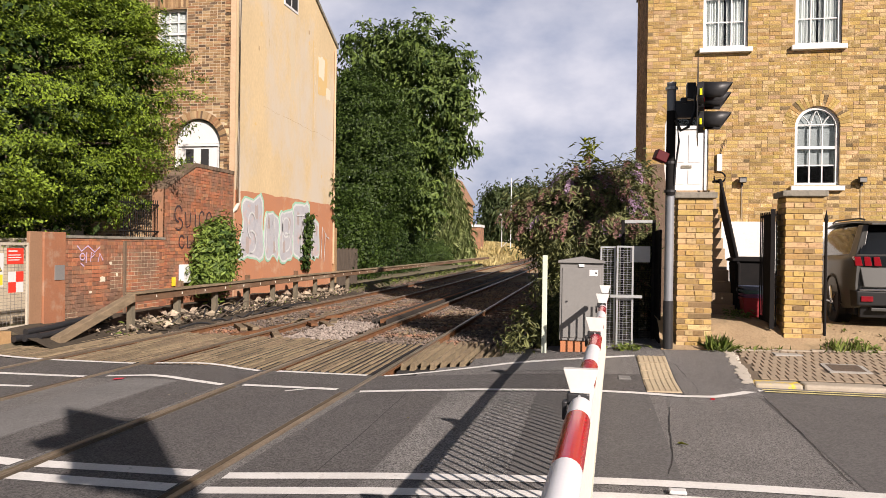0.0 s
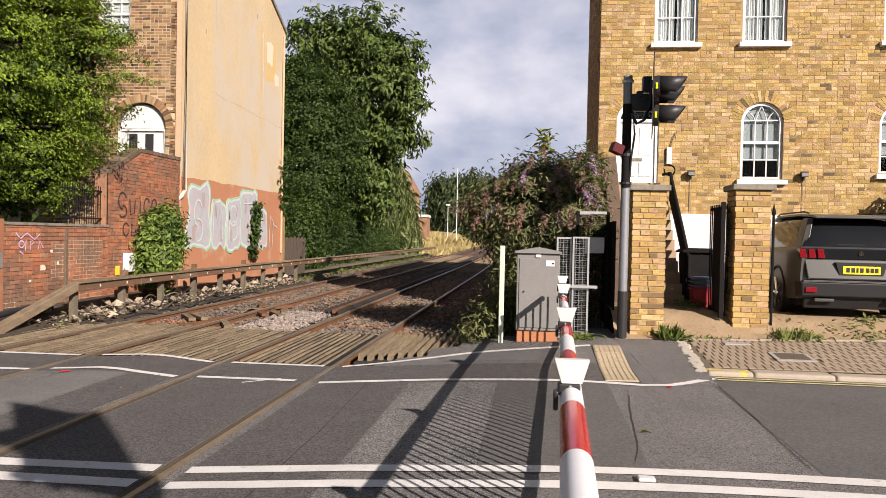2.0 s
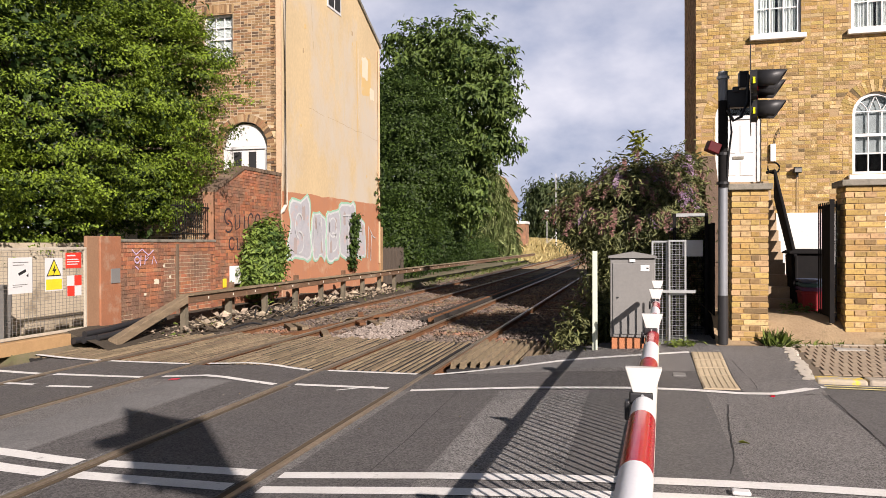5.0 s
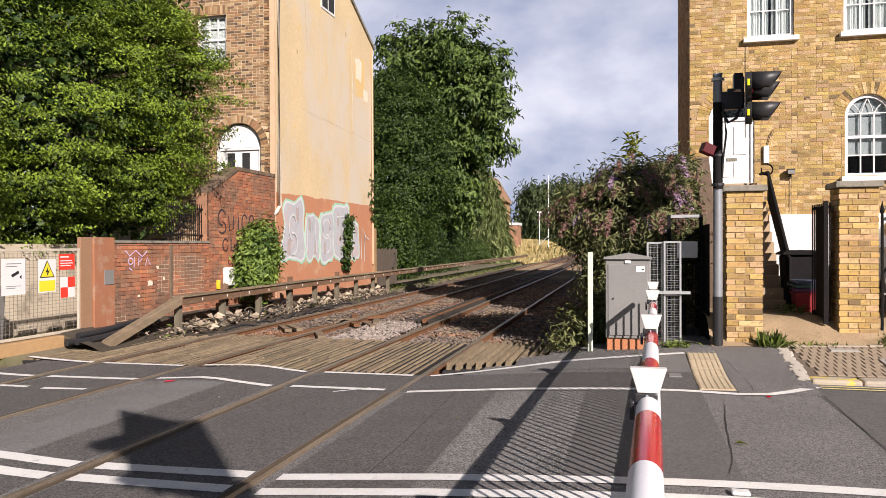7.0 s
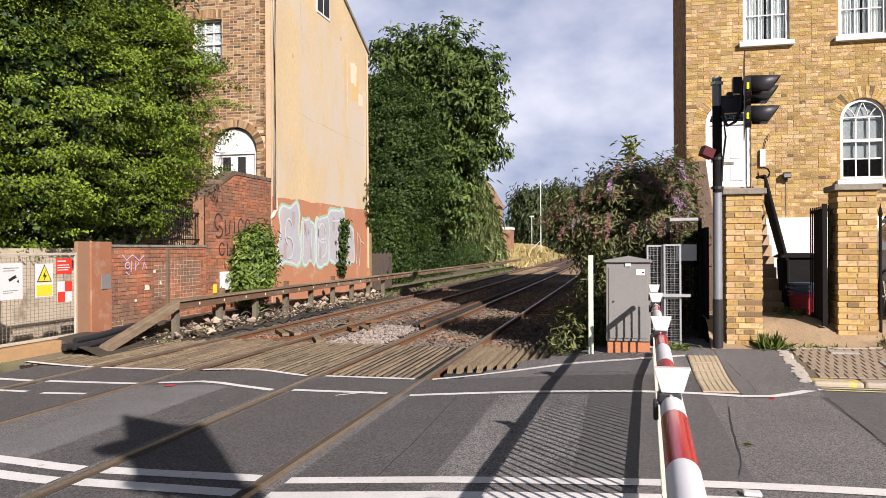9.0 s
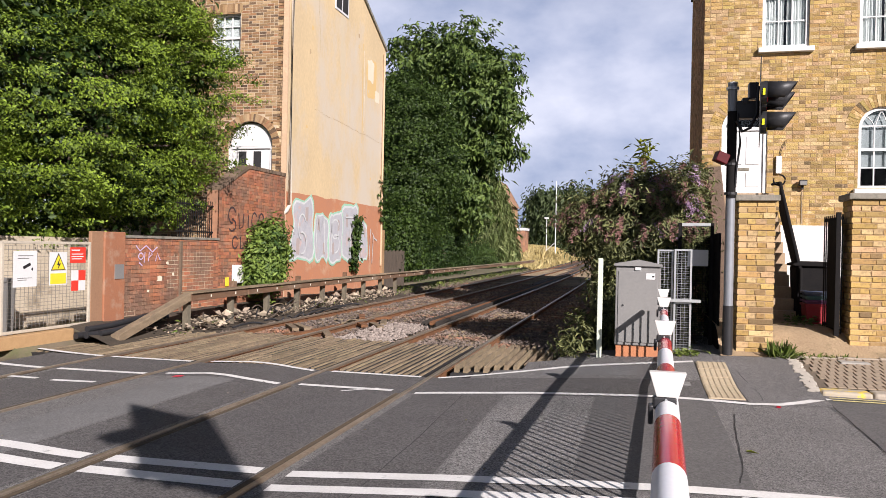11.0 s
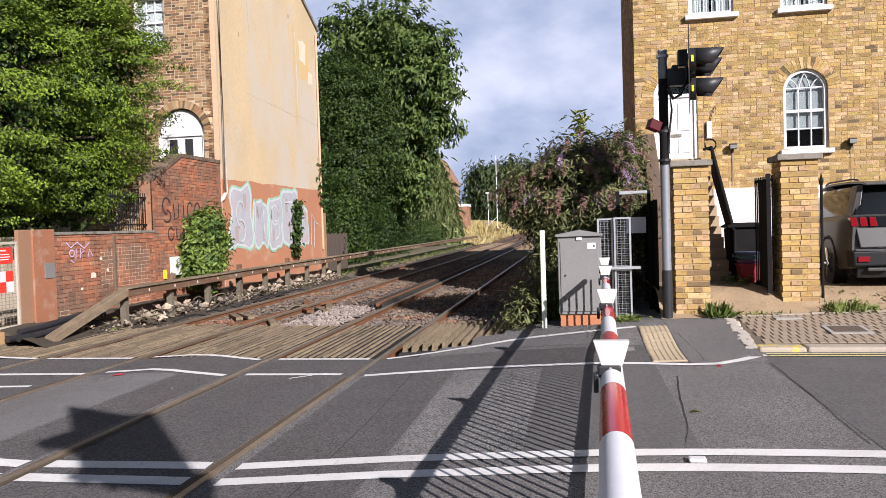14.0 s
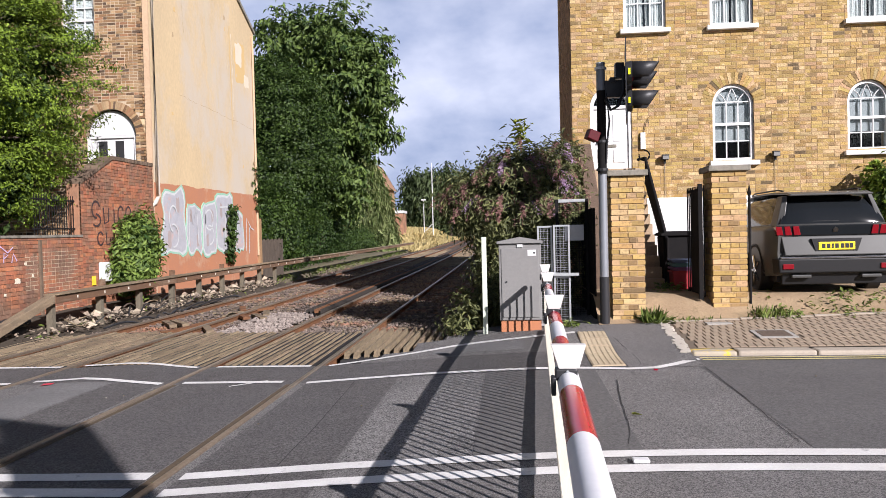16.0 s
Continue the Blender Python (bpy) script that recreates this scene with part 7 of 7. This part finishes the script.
for k, bl4 in enumerate(blobs4):
    # clumps 2 to 5 take darker leaves as painted shadow
    leaves("clump", crown([bl4], 330, 11 + 50 * k, rough=0.3, freq=2.4, cut=lambda p: p[2] < 0.1), 42, 0.125, (0.24, 0.24, 0.15), LEAF_SHADE if k in (2, 3, 4, 5) else LEAF_IVY, 12 + k, aspect=0.7, parent=hedge)
    part("stem", B().tube([(bl4[0], bl4[1], 0.0), (bl4[0] + 0.1, bl4[1] + 0.2, bl4[2] + 0.4)], [0.07, 0.02], 6), BARK, hedge)
pampas = thing("tall_grass_clump", (0, 0, 0), "tall pale green grassy clump beside the railway", "grass clump")
blobs5 = [(-11.6, 61, 4.0, 0.9, 1.0, 3.7), (-11.0, 62, 2.9, 0.8, 1.1, 3.0), (-12.1, 61, 4.8, 0.8, 0.8, 3.3), (-10.8, 64, 1.5, 0.7, 1.3, 1.5)]
leaves("blade_mass", crown(blobs5, 620, 13, rough=0.3), 34, 0.65, (0.24, 0.24, 0.4), LEAF_PAMPAS, 14, aspect=0.07, droop=5.0, up=0.1, parent=pampas)

# butterfly bush beside the cabinet
bush = thing("buddleia_bush", (0, 0, 0), "overgrown butterfly bush with purple flower spikes", "bush")
blobs6 = [(-0.3, 13.3, 1.9, 0.85, 1.0, 1.1), (0.25, 13.4, 2.0, 0.85, 0.9, 1.05), (-0.1, 13.4, 2.5, 0.8, 0.8, 0.62), (-0.3, 13.2, 1.0, 0.55, 0.8, 0.95), (0.55, 13.6, 2.55, 0.45, 0.6, 0.5), (-0.5, 12.3, 0.5, 0.35, 0.5, 0.5), (-0.2, 14.5, 1.6, 0.7, 1.2, 1.3), (0.6, 13.7, 1.1, 0.35, 0.6, 1.1), (-0.95, 13.5, 2.15, 0.5, 0.7, 0.5), (0.7, 14.6, 2.75, 0.5, 0.6, 0.55), (0.72, 13.5, 2.1, 0.4, 0.6, 0.55)]
limbs((-0.2, 13.4, 0.1), (-0.1, 13.4, 2.6), 0.07, blobs6, 4, bush)
c6 = crown(blobs6, 1200, 15, rough=0.45, freq=2.6, depth=0.2, cut=lambda p: p[2] < 0.1 or (p[0] > 0.95 and p[1] > 12))
leaves("crown", c6, 40, 0.115, (0.14, 0.14, 0.12), LEAF_BUDDLEIA, 16, aspect=0.24, droop=0.9, parent=bush, label="narrow grey-green leaves")
rs6 = random.Random(8)
top6 = [c for c in c6 if c[2] > 1.9 and c[4] < 0.35]
tips = rs6.sample(top6, min(210, len(top6)))
sp_live, sp_dead = [], []
for k, c in enumerate(tips):
    d = Vector((c[3], c[4] - 0.4, 0.15)).normalized()
    for j in range(7):
        t = j / 6
        row = (c[0] + d.x * 0.26 * t, c[1] + d.y * 0.26 * t, c[2] + 0.06 - 0.18 * t * t, d.x, d.y, 0.2)
        (sp_live if k % 6 == 0 else sp_dead).append(row)
leaves("flower_spike", sp_live, 16, 0.035, (0.022, 0.022, 0.022), FLOWER, 17, aspect=0.8, parent=bush, label="purple flower spikes", kind="stuff")
leaves("dead_spike", sp_dead, 14, 0.035, (0.020, 0.020, 0.020), FLOWER_DEAD, 18, aspect=0.6, parent=bush, label="faded brown flower spikes", kind="stuff")
leaves("young_shoot", [(-0.02, 13.2, 3.25 + 0.07 * k, 0, -0.3, 0.6) for k in range(5)], 14, 0.17, (0.07, 0.07, 0.05), LEAF_YELLOW, 19, aspect=0.3, parent=bush, label="yellow-green young shoot")
weed = thing("weed_clump", (0, 0, 0), "grey-green weeds beside the marker post", "weeds")
leaves("weed_leaves", crown([(-1.0, 11.7, 0.35, 0.28, 0.5, 0.5), (-0.9, 11.1, 0.25, 0.2, 0.3, 0.28)], 34, 20), 16, 0.12, (0.09, 0.09, 0.09), LEAF_BUDDLEIA, 21, aspect=0.28, parent=weed)

# shrubs on the far wall
shrub = thing("shrub", (0, 0, 0), "glossy laurel shrub growing against the brick wall", "shrub")
blobs7 = [(-8.85, 16.85, 1.30, 0.5, 0.85, 0.75), (-8.85, 17.1, 1.85, 0.4, 0.6, 0.45), (-8.85, 16.6, 0.9, 0.4, 0.75, 0.45)]
limbs((-8.85, 16.75, 0.1), (-8.85, 16.85, 1.9), 0.05, blobs7, 5, shrub)
leaves("crown", crown(blobs7, 300, 22, rough=0.35, freq=2.4), 26, 0.14, (0.09, 0.11, 0.09), LEAF_BROAD, 23, aspect=0.36, droop=0.2, parent=shrub)
ivy = thing("ivy", (0, 0, 0), "ivy climbing the graffiti wall", "ivy")
leaves("ivy_leaves", [(CX + 0.10, 23.4 + 0.16 * math.sin(k * 1.3) + 0.004 * k, 0.9 + 0.024 * k, 1, 0, 0.1) for k in range(75)], 7, 0.14, (0.04, 0.13, 0.06), LEAF_IVY, 24, aspect=0.8, parent=ivy)
ivy2 = thing("ivy", (0, 0, 0), "ivy clinging to the corner of the rendered wall", "ivy")
leaves("ivy_leaves", [(CX + 0.08, 26.3 + 0.1 * math.sin(k * 1.7), 2.6 + 0.05 * k, 1, 0, 0.1) for k in range(32)], 6, 0.16, (0.04, 0.14, 0.06), LEAF_IVY, 25, aspect=0.8, parent=ivy2)
wall_shrub = thing("shrub", (0, 0, 0), "light green shrub against the front of the house", "shrub")
leaves("crown", crown([(7.25, 15.35, 2.2, 0.75, 0.4, 0.55), (7.8, 15.3, 1.7, 0.8, 0.5, 0.9), (6.95, 15.45, 2.55, 0.3, 0.25, 0.3)], 180, 26, rough=0.4), 20, 0.14, (0.12, 0.12, 0.10), LEAF_LAUREL, 27, aspect=0.5, parent=wall_shrub)
part("stem", B().tube([(7.3, 15.4, 0.6), (7.25, 15.4, 1.4), (7.2, 15.4, 2.1)], [0.04, 0.03, 0.01], 6), BARK, wall_shrub)


def grass(name, spots, per, size, mat, seed, label, spread=0.05):
    rows = [(x, y, z, random.Random(seed + i).uniform(-1, 1), random.Random(seed * 3 + i).uniform(-1, 1), 0.1) for i, (x, y, z) in enumerate(spots)]
    o = leaves(name, rows, per, size, (spread, spread, 0.015), mat, seed, aspect=0.09, droop=-3.0, up=0.0)
    return tagged(o, label, "grass", "", "stuff")


grass("grass_tuft", [(1.75 + 0.02 * k, 11.05 + 0.01 * k, pave_z(1.8) - 0.05) for k in range(5)], 26, 0.24, GRASS, 30, "long green grass tuft at the foot of a pillar", 0.07)
gr = random.Random(4)
grass("verge_grass", [(gr.uniform(3.2, 3.6), gr.uniform(10.95, 11.3), yard_z(3.4, 11.1) - 0.02) for k in range(14)], 14, 0.14, GRASS, 31, "grass beside the iron post", 0.08)
grass("verge_grass", [(gr.uniform(1.9, 2.65), gr.uniform(10.95, 11.1), yard_z(2.3, 11.0) - 0.02) for k in range(12)], 8, 0.09, GRASS, 32, "low weeds along the gateway edge", 0.07)
spots = []
for k in range(60):
    x, y = gr.uniform(3.5, 8.0), gr.uniform(11.0, 11.6)
    spots.append((x, y, yard_z(x, y) + 0.02, gr.uniform(-0.5, 0.5), gr.uniform(-0.5, 0.5), 0.8))
o = leaves("forecourt_weeds", spots, 12, 0.09, (0.10, 0.08, 0.03), GRASS, 33, aspect=0.4, droop=0.0)
tagged(o, "low green weeds in front of the parked car", "weeds", "", "stuff")
o = leaves("kerb_weeds", [(gr.uniform(0.35, 0.75), gr.uniform(10.95, 11.25), road_z(0.5, 11.1) + 0.03, 0, -0.3, 0.8) for k in range(14)], 14, 0.08, (0.06, 0.05, 0.03), GRASS, 34, aspect=0.35)
tagged(o, "weeds at the foot of the mesh guard", "weeds", "", "stuff")
o = leaves("path_weeds", [(gr.uniform(2.2, 2.55), gr.uniform(12.2, 12.8), yard_z(2.4, 12.5) + 0.03, 0, -0.3, 0.8) for k in range(10)], 16, 0.10, (0.07, 0.07, 0.04), GRASS, 35, aspect=0.3)
tagged(o, "weeds on the gateway path", "weeds", "", "stuff")
o = leaves("lineside_weeds", [(gr.uniform(-8.9, -8.2) + bend(y), y, 0.1, 0, 0, 0.8) for y in list(np.arange(12.5, 27, 1.3)) + list(np.arange(27, 60, 0.3))], 10, 0.14, (0.15, 0.12, 0.05), GRASS, 36, aspect=0.25)
tagged(o, "straggling weeds along the track edge", "weeds", "", "stuff")

# far end: dry grass, willows, houses, mast
fr = random.Random(6)
far_bank = sheet("far_bank", [-40, -30, -22, -16, -12, -9.6, -8.9], list(np.arange(66, 160, 6)), lambda x, y: -0.2 + 2.0 * (1 - smooth(-14.0, -8.9, x)) * smooth(64, 100, y), EARTH, "rising bank of dry grass beside the line", "bank")
for v in far_bank.data.vertices:
    v.co.x += bend(v.co.y) * 0.9
sp = []
for k in range(3000):
    y = fr.uniform(68, 150)
    x = fr.uniform(-22, -9.2)
    sp.append((x + bend(y) * 0.9, y, -0.2 + 2.0 * (1 - smooth(-14.0, -8.9, x)) * smooth(64, 100, y)))
for k in range(700):
    sp.append((fr.uniform(-30, 6), fr.uniform(135, 147), 0.0))
for k in range(1400):
    y = fr.uniform(66, 100)
    sp.append((fr.uniform(-12.6, -9.1) + bend(y), y, -0.1))
o = grass("dry_grass", sp, 18, 0.6, GRASS_DRY, 37, "tall dry golden grass beside the far track", 0.4)
grass("dry_grass", [(fr.uniform(-15.5, -11.2), fr.uniform(92, 104), 0.3 * fr.random()) for k in range(900)], 18, 1.2, GRASS_DRY, 57, "bank of tall golden grass where the line bends away", 0.35)
wil = thing("tree", (0, 0, 0), "distant drooping willow trees", "tree")
blobs8 = [(-17.5, 150, 8, 4.2, 4, 6.5), (-11.5, 152, 8.5, 4.5, 4, 7.0), (-5, 150, 7.5, 4.5, 4, 6.5), (2, 150, 7, 5, 4, 6)]
limbs((-12, 151, 0), (-12, 151, 12), 0.5, blobs8, 6, wil)
leaves("crown", crown(blobs8, 1300, 38, rough=0.35), 16, 1.1, (0.5, 0.5, 1.0), LEAF_WILLOW, 39, aspect=0.32, droop=2.2, up=0.0, parent=wil, label="drooping grey-green foliage")
back = thing("tree", (0, 0, 0), "line of trees far behind the railway", "tree")
blobs9 = [(-60 + 14 * k, 175, 4.5, 9, 5, 5.5) for k in range(12)]
limbs((-20, 175, 0), (-20, 175, 6), 0.5, [], 7, back)
leaves("crown", crown(blobs9, 1100, 40, rough=0.3), 14, 1.6, (0.9, 0.7, 0.8), LEAF_WILLOW, 41, aspect=0.5, parent=back)
mast = thing("mast", (-11.6, 112, 0.6), "slim white railway mast", "mast")
part("pole", B().tube([(0, 0, 0), (0, 0, 11.2)], [0.075, 0.06], 8), WHITE_PAINT, mast)
part("stay", B().tube([(-1.8, 0, 0.5), (-0.05, 0, 2.2)], 0.045, 6), WHITE_PAINT, mast)
sig = thing("lamp_post", (-12.7, 110, 1.2), "small white lamp post far along the line", "lamp post")
part("pole", B().tube([(0, 0, 0), (0, 0, 5.2)], 0.05, 8), WHITE_PAINT, sig)
part("lamp_head", B().box(-0.3, -0.2, 5.0, 0.3, 0.2, 5.2), WHITE_PAINT, sig)
far_house = thing("house", (-19.3, 95, 0), "distant brown gabled house end", "house")
part("wall", B().prism([(-3.5, 0), (3.4, 0), (3.4, 7.6), (1.8, 10.3), (-3.5, 7.6)], "y", 0, 8), STOCK_OLD, far_house)
part("roof", B().prism([(3.7, 7.2), (1.8, 10.32), (1.8, 10.55), (3.6, 7.3)], "y", -0.3, 8.3), BROWN_PAINT, far_house, "brown tiled roof")
shed = thing("shed", (-13.6, 88, 0.9), "small brick lineside building with a white fascia", "building")
part("wall", B().box(-1.5, 0, 0, 0.9, 3, 3.0), RED_BRICK, shed)
part("fascia", B().box(-1.6, -0.1, 3.0, 1.0, 3.1, 3.3), WHITE_PAINT, shed)
pal = thing("palisade_fence", (0, 0, 0), "grey timber fence behind the edge beam", "fence")
for k in range(20):
    part("board", B().box(-9.42, 26.7 + k * 0.16, 0.1, -9.38, 26.7 + k * 0.16 + 0.14, 1.5 + 0.03 * (k % 3)), BARK, pal)

# ---- pavers, tactile paving, kerb and covers: pieces last ----
paver_mesh = {}


def slab(lx, ly, h, mat, name):
    key = (round(lx, 3), round(ly, 3), name)
    if key not in paver_mesh:
        b = 0.006
        s = B()
        v = [(sx * (lx / 2 - e), sy * (ly / 2 - e), z) for e, z in ((0, 0), (0, h - b), (b, h)) for sx, sy in ((-1, -1), (1, -1), (1, 1), (-1, 1))]
        s.add(v, [(8, 9, 10, 11)] + [(4 * l + k, 4 * l + (k + 1) % 4, 4 * l + 4 + (k + 1) % 4, 4 * l + 4 + k) for l in range(2) for k in range(4)])
        paver_mesh[key] = s.mesh(name, mat)
    return paver_mesh[key]


pv = random.Random(9)
rows_y = np.arange(9.39, 10.85, 0.204)
for j, y in enumerate(rows_y):
    x = 1.98 + (0.05 if j % 2 else 0)
    pitch = math.atan((pave_z(3, y + 0.2) - pave_z(3, y)) / 0.2)
    while x < 5.0:
        if not (2.80 < x + 0.05 < 3.36 and 9.78 < y + 0.1 < 10.30):
            o = new("paver", slab(0.093, 0.200, 0.02, PAVER, "paver"))
            o.parent = pave
            o.location = (x + 0.05, y + 0.1, pave_z(x + 0.05, y + 0.1) - 0.018 + pv.uniform(-0.001, 0.001))
            o.rotation_euler = (pitch, 0, pv.uniform(-0.015, 0.015))
        x += 0.10
rest = B()
for j, y in enumerate(rows_y):
    x = 5.0 + (0.05 if j % 2 else 0)
    while x < 8.5:
        z = pave_z(x + 0.05, y + 0.1) - 0.01
        rest.box(x + 0.006, y + 0.003, z, x + 0.094, y + 0.2, z + 0.012)
        x += 0.10
ro = part("paver_rest", rest, PAVER, pave)
ro["kind"] = "stuff"
edging = B()
for k in range(20):
    x = 1.95 + 0.5 * k
    edging.box(x, 10.955, pave_z(x + 0.25) - 0.05, x + 0.492, 11.03, pave_z(x + 0.25) + 0.012)
eo = part("edging_strip", edging, KERB_STONE)
tagged(eo, "pale edging between the pavers and the forecourt", "edging", "", "structure")
COVER_BROWN = material("cover_brown", (0.15, 0.11, 0.08), (0.09, 0.07, 0.055), scale=14, rough=0.8, fine=50)
KERB_END = material("kerb_end", (0.46, 0.40, 0.30), (0.36, 0.31, 0.24), scale=4, rough=0.9, fine=40, stain=(0.72, 0.52, 0.07), stain_scale=6, stain_at=(0.50, 0.58))
kerb = thing("kerb", (0, 0, 0), "pale granite kerb with a worn yellow end", "kerb", "", "structure")
x = 1.86
k = 0
while x < 12:
    w = 0.9 if k else 0.52
    part("kerb_stone", B().box(x, 9.12, 0.0, x + w - 0.008, 9.375, 0.214 + 0.003 * (k % 2)), KERB_STONE if k else KERB_END, kerb, bevel=0.028)
    x += w
    k += 1
drain = thing("drain_cover", (3.085, 10.04, pave_z(3.08, 10.04)), "pale framed drain cover set in the pavers", "drain cover", "", "structure")
dm = Matrix.Rotation(math.atan(0.085), 4, "X")
part("cover_frame", B().box(-0.24, -0.215, -0.02, 0.24, 0.215, 0.006, dm), CONCRETE, drain)
part("cover_plate", B().box(-0.185, -0.16, 0.0, 0.185, 0.16, 0.010, dm), COVER_BROWN, drain, "brown inset plate")
cov = part("access_cover", B().box(2.42, 10.66, pave_z(2.6, 10.76) - 0.012, 2.76, 10.86, pave_z(2.6, 10.76) + 0.010), CONCRETE)
tagged(cov, "pale concrete access cover near the pillar", "access cover", "", "structure")
tac = thing("tactile_paving", (0, 0, 0), "buff ribbed tactile paving across the footway", "tactile paving", "", "structure")
for j in range(5):
    y = 8.57 + j * 0.387
    o = new("tactile_slab", slab(0.37, 0.378, 0.02, TACTILE, "tactile_slab"))
    o.parent = tac
    o.location = (0.82, y + 0.19, road_z(0.82, y + 0.19) - 0.008)
    o.rotation_euler = (math.atan((road_z(0.78, y + 0.37) - road_z(0.78, y)) / 0.37), -math.atan(0.02), 0)
    rb_ = B()
    for r in range(6):
        xx = -0.155 + r * 0.062
        rb_.box(xx - 0.012, -0.187, 0.02, xx + 0.012, 0.187, 0.0255)
    ribo = part("rib", rb_, TACTILE, o)
lr0 = random.Random(17)
for pts in ([(1.09, 10.1), (1.12, 9.8), (1.18, 9.43), (1.2, 9.0), (1.17, 8.59)], [(1.83, 8.8), (1.81, 7.8), (1.79, 6.91), (1.77, 6.4), (1.75, 5.88), (1.745, 5.5)], [(0.79, 7.79), (0.70, 6.8), (0.63, 5.91), (0.56, 5.5)], [(-2.03, 8.4), (-1.96, 6.5), (-1.96, 5.1), (-1.97, 2)]):
    s = ribbon([(px + lr0.uniform(-0.006, 0.006), py) for (qx, qy), (rx, ry) in zip(pts, pts[1:]) for px, py in [(qx + (rx - qx) * t, qy + (ry - qy) * t) for t in (0, 0.25, 0.5, 0.75)]] + [pts[-1]], 0.008, road_z, 0.0055)
    c = part("crack", s, CRACK)
    tagged(c, "thin dark crack in the asphalt", "crack", "cracks in the asphalt", "structure")
CEMENT = material("broken_cement", (0.60, 0.55, 0.47), (0.42, 0.38, 0.32), scale=9, rough=0.95, fine=50)
mc = random.Random(19)


def side_z(x, y):
    """The patched asphalt between the tactile paving and the pavers."""
    return road_z(x, y) + 0.004 + max(0.0, pave_z(x, y) - road_z(x, y)) * smooth(1.3, 1.84, x) * smooth(8.7, 9.3, y)


cement = B()
for k in range(60):
    t = k / 59
    cx, cy = 1.80 + 0.09 * t + mc.uniform(-0.07, 0.05), 9.16 + 1.72 * t + mc.uniform(-0.03, 0.03)
    outline = [(cx + mc.uniform(0.02, 0.06) * math.cos(a), cy + mc.uniform(0.03, 0.09) * math.sin(a)) for a in np.linspace(0, 5.4, 7)]
    n = len(outline)
    top = [(u, v, side_z(u, v) + 0.007) for u, v in outline]
    cement.add(top + [(u, v, w - 0.03) for u, v, w in top], [tuple(range(n))] + [(i, i + n, (i + 1) % n + n, (i + 1) % n) for i in range(n)])
mortar_strip = part("cement_edge", cement, CEMENT)
tagged(mortar_strip, "broken pale cement edging beside the pavers", "edging", "", "structure")
fill = sheet("footway_side", [1.02, 1.3, 1.55, 1.72, 1.84], [8.46, 8.8, 9.2, 9.6, 10, 10.4, 10.8, 11.2], side_z, ASPHALT, "patched asphalt beside the tactile paving", "footway")
pc = part("access_cover", B().box(0.36, 9.3, road_z(0.4, 9.3) - 0.01, 0.50, 9.5, road_z(0.45, 9.35) + 0.012), GREY_METAL)
tagged(pc, "small grey metal cover in the footway", "access cover", "", "structure")
pan = sheet("worn_patch", np.linspace(-1.3, -0.1, 7), np.linspace(9.75, 10.25, 4), lambda x, y: road_z(x, y) + 0.006, ASPHALT_PALE, "pale worn patch on the footway", "worn patch")

leaf_litter = leaves("fallen_leaf", [(0.72, 6.35, road_z(0.72) + 0.012, 0, 0, 1)], 2, 0.13, (0.03, 0.02, 0.001), LEAF_YELLOW, 91, aspect=0.35, up=2.0)
tagged(leaf_litter, "single pale fallen leaf on the road", "leaf")
chip = part("red_fragment", B().box(1.25, 8.25, road_z(1.3) + 0.004, 1.29, 8.28, road_z(1.3) + 0.015), BOOM_RED)
tagged(chip, "small red plastic fragment by the white line", "litter")
lr = random.Random(21)
for k in range(16):
    x, y = lr.uniform(-6, 3.5), lr.uniform(4.3, 9.4)
    d = part("grit", B().box(-0.007, -0.006, 0, 0.007, 0.006, 0.008, Matrix.Translation((x, y, road_z(x, y) + 0.006)) @ Matrix.Rotation(lr.uniform(0, 3), 4, "Z")), lr.choice([COPING, EARTH]))
    tagged(d, "small pale stone chip on the road", "stone chip", "stone chips on the road")
tag_y = part("yellow_tag", B().box(CX + 0.03, 15.47, 0.72, CX + 0.04, 15.62, 0.92), SIGN_YELLOW)
tagged(tag_y, "small yellow marker tag on the stair wall", "tag")

# unseen plain house behind the front house, added to shade the far tracks
shade_house = thing("house", (0, 0, 0), "added unseen brick house by the railway, shading the far tracks", "house")
part("wall", B().box(2.6, 19.8, 0.0, 9.5, 38.0, 8.9), STOCK_OLD, shade_house)
part("roof", B().prism([(2.4, 8.9), (9.7, 8.9), (6.0, 10.0)], "y", 19.7, 38.2), SLATE, shade_house, "slate roof")

# unseen plain houses behind the camera, added to cut skylight and mirror in windows
for k, (x0, x1) in enumerate([(-46, -12), (1.5, 16), (17, 44)]):
    row = thing("house", (0, 0, 0), "added unseen brick terrace closing the street behind and cutting skylight", "house", "terraces behind the street")
    part("wall", B().box(x0, -26, -0.2, x1, -17, 4.9), STOCK_OLD, row)
    part("roof", B().prism([(-26.3, 4.9), (-16.7, 4.9), (-21.5, 7.3)], "x", x0 - 0.2, x1 + 0.2), SLATE, row, "slate roof")
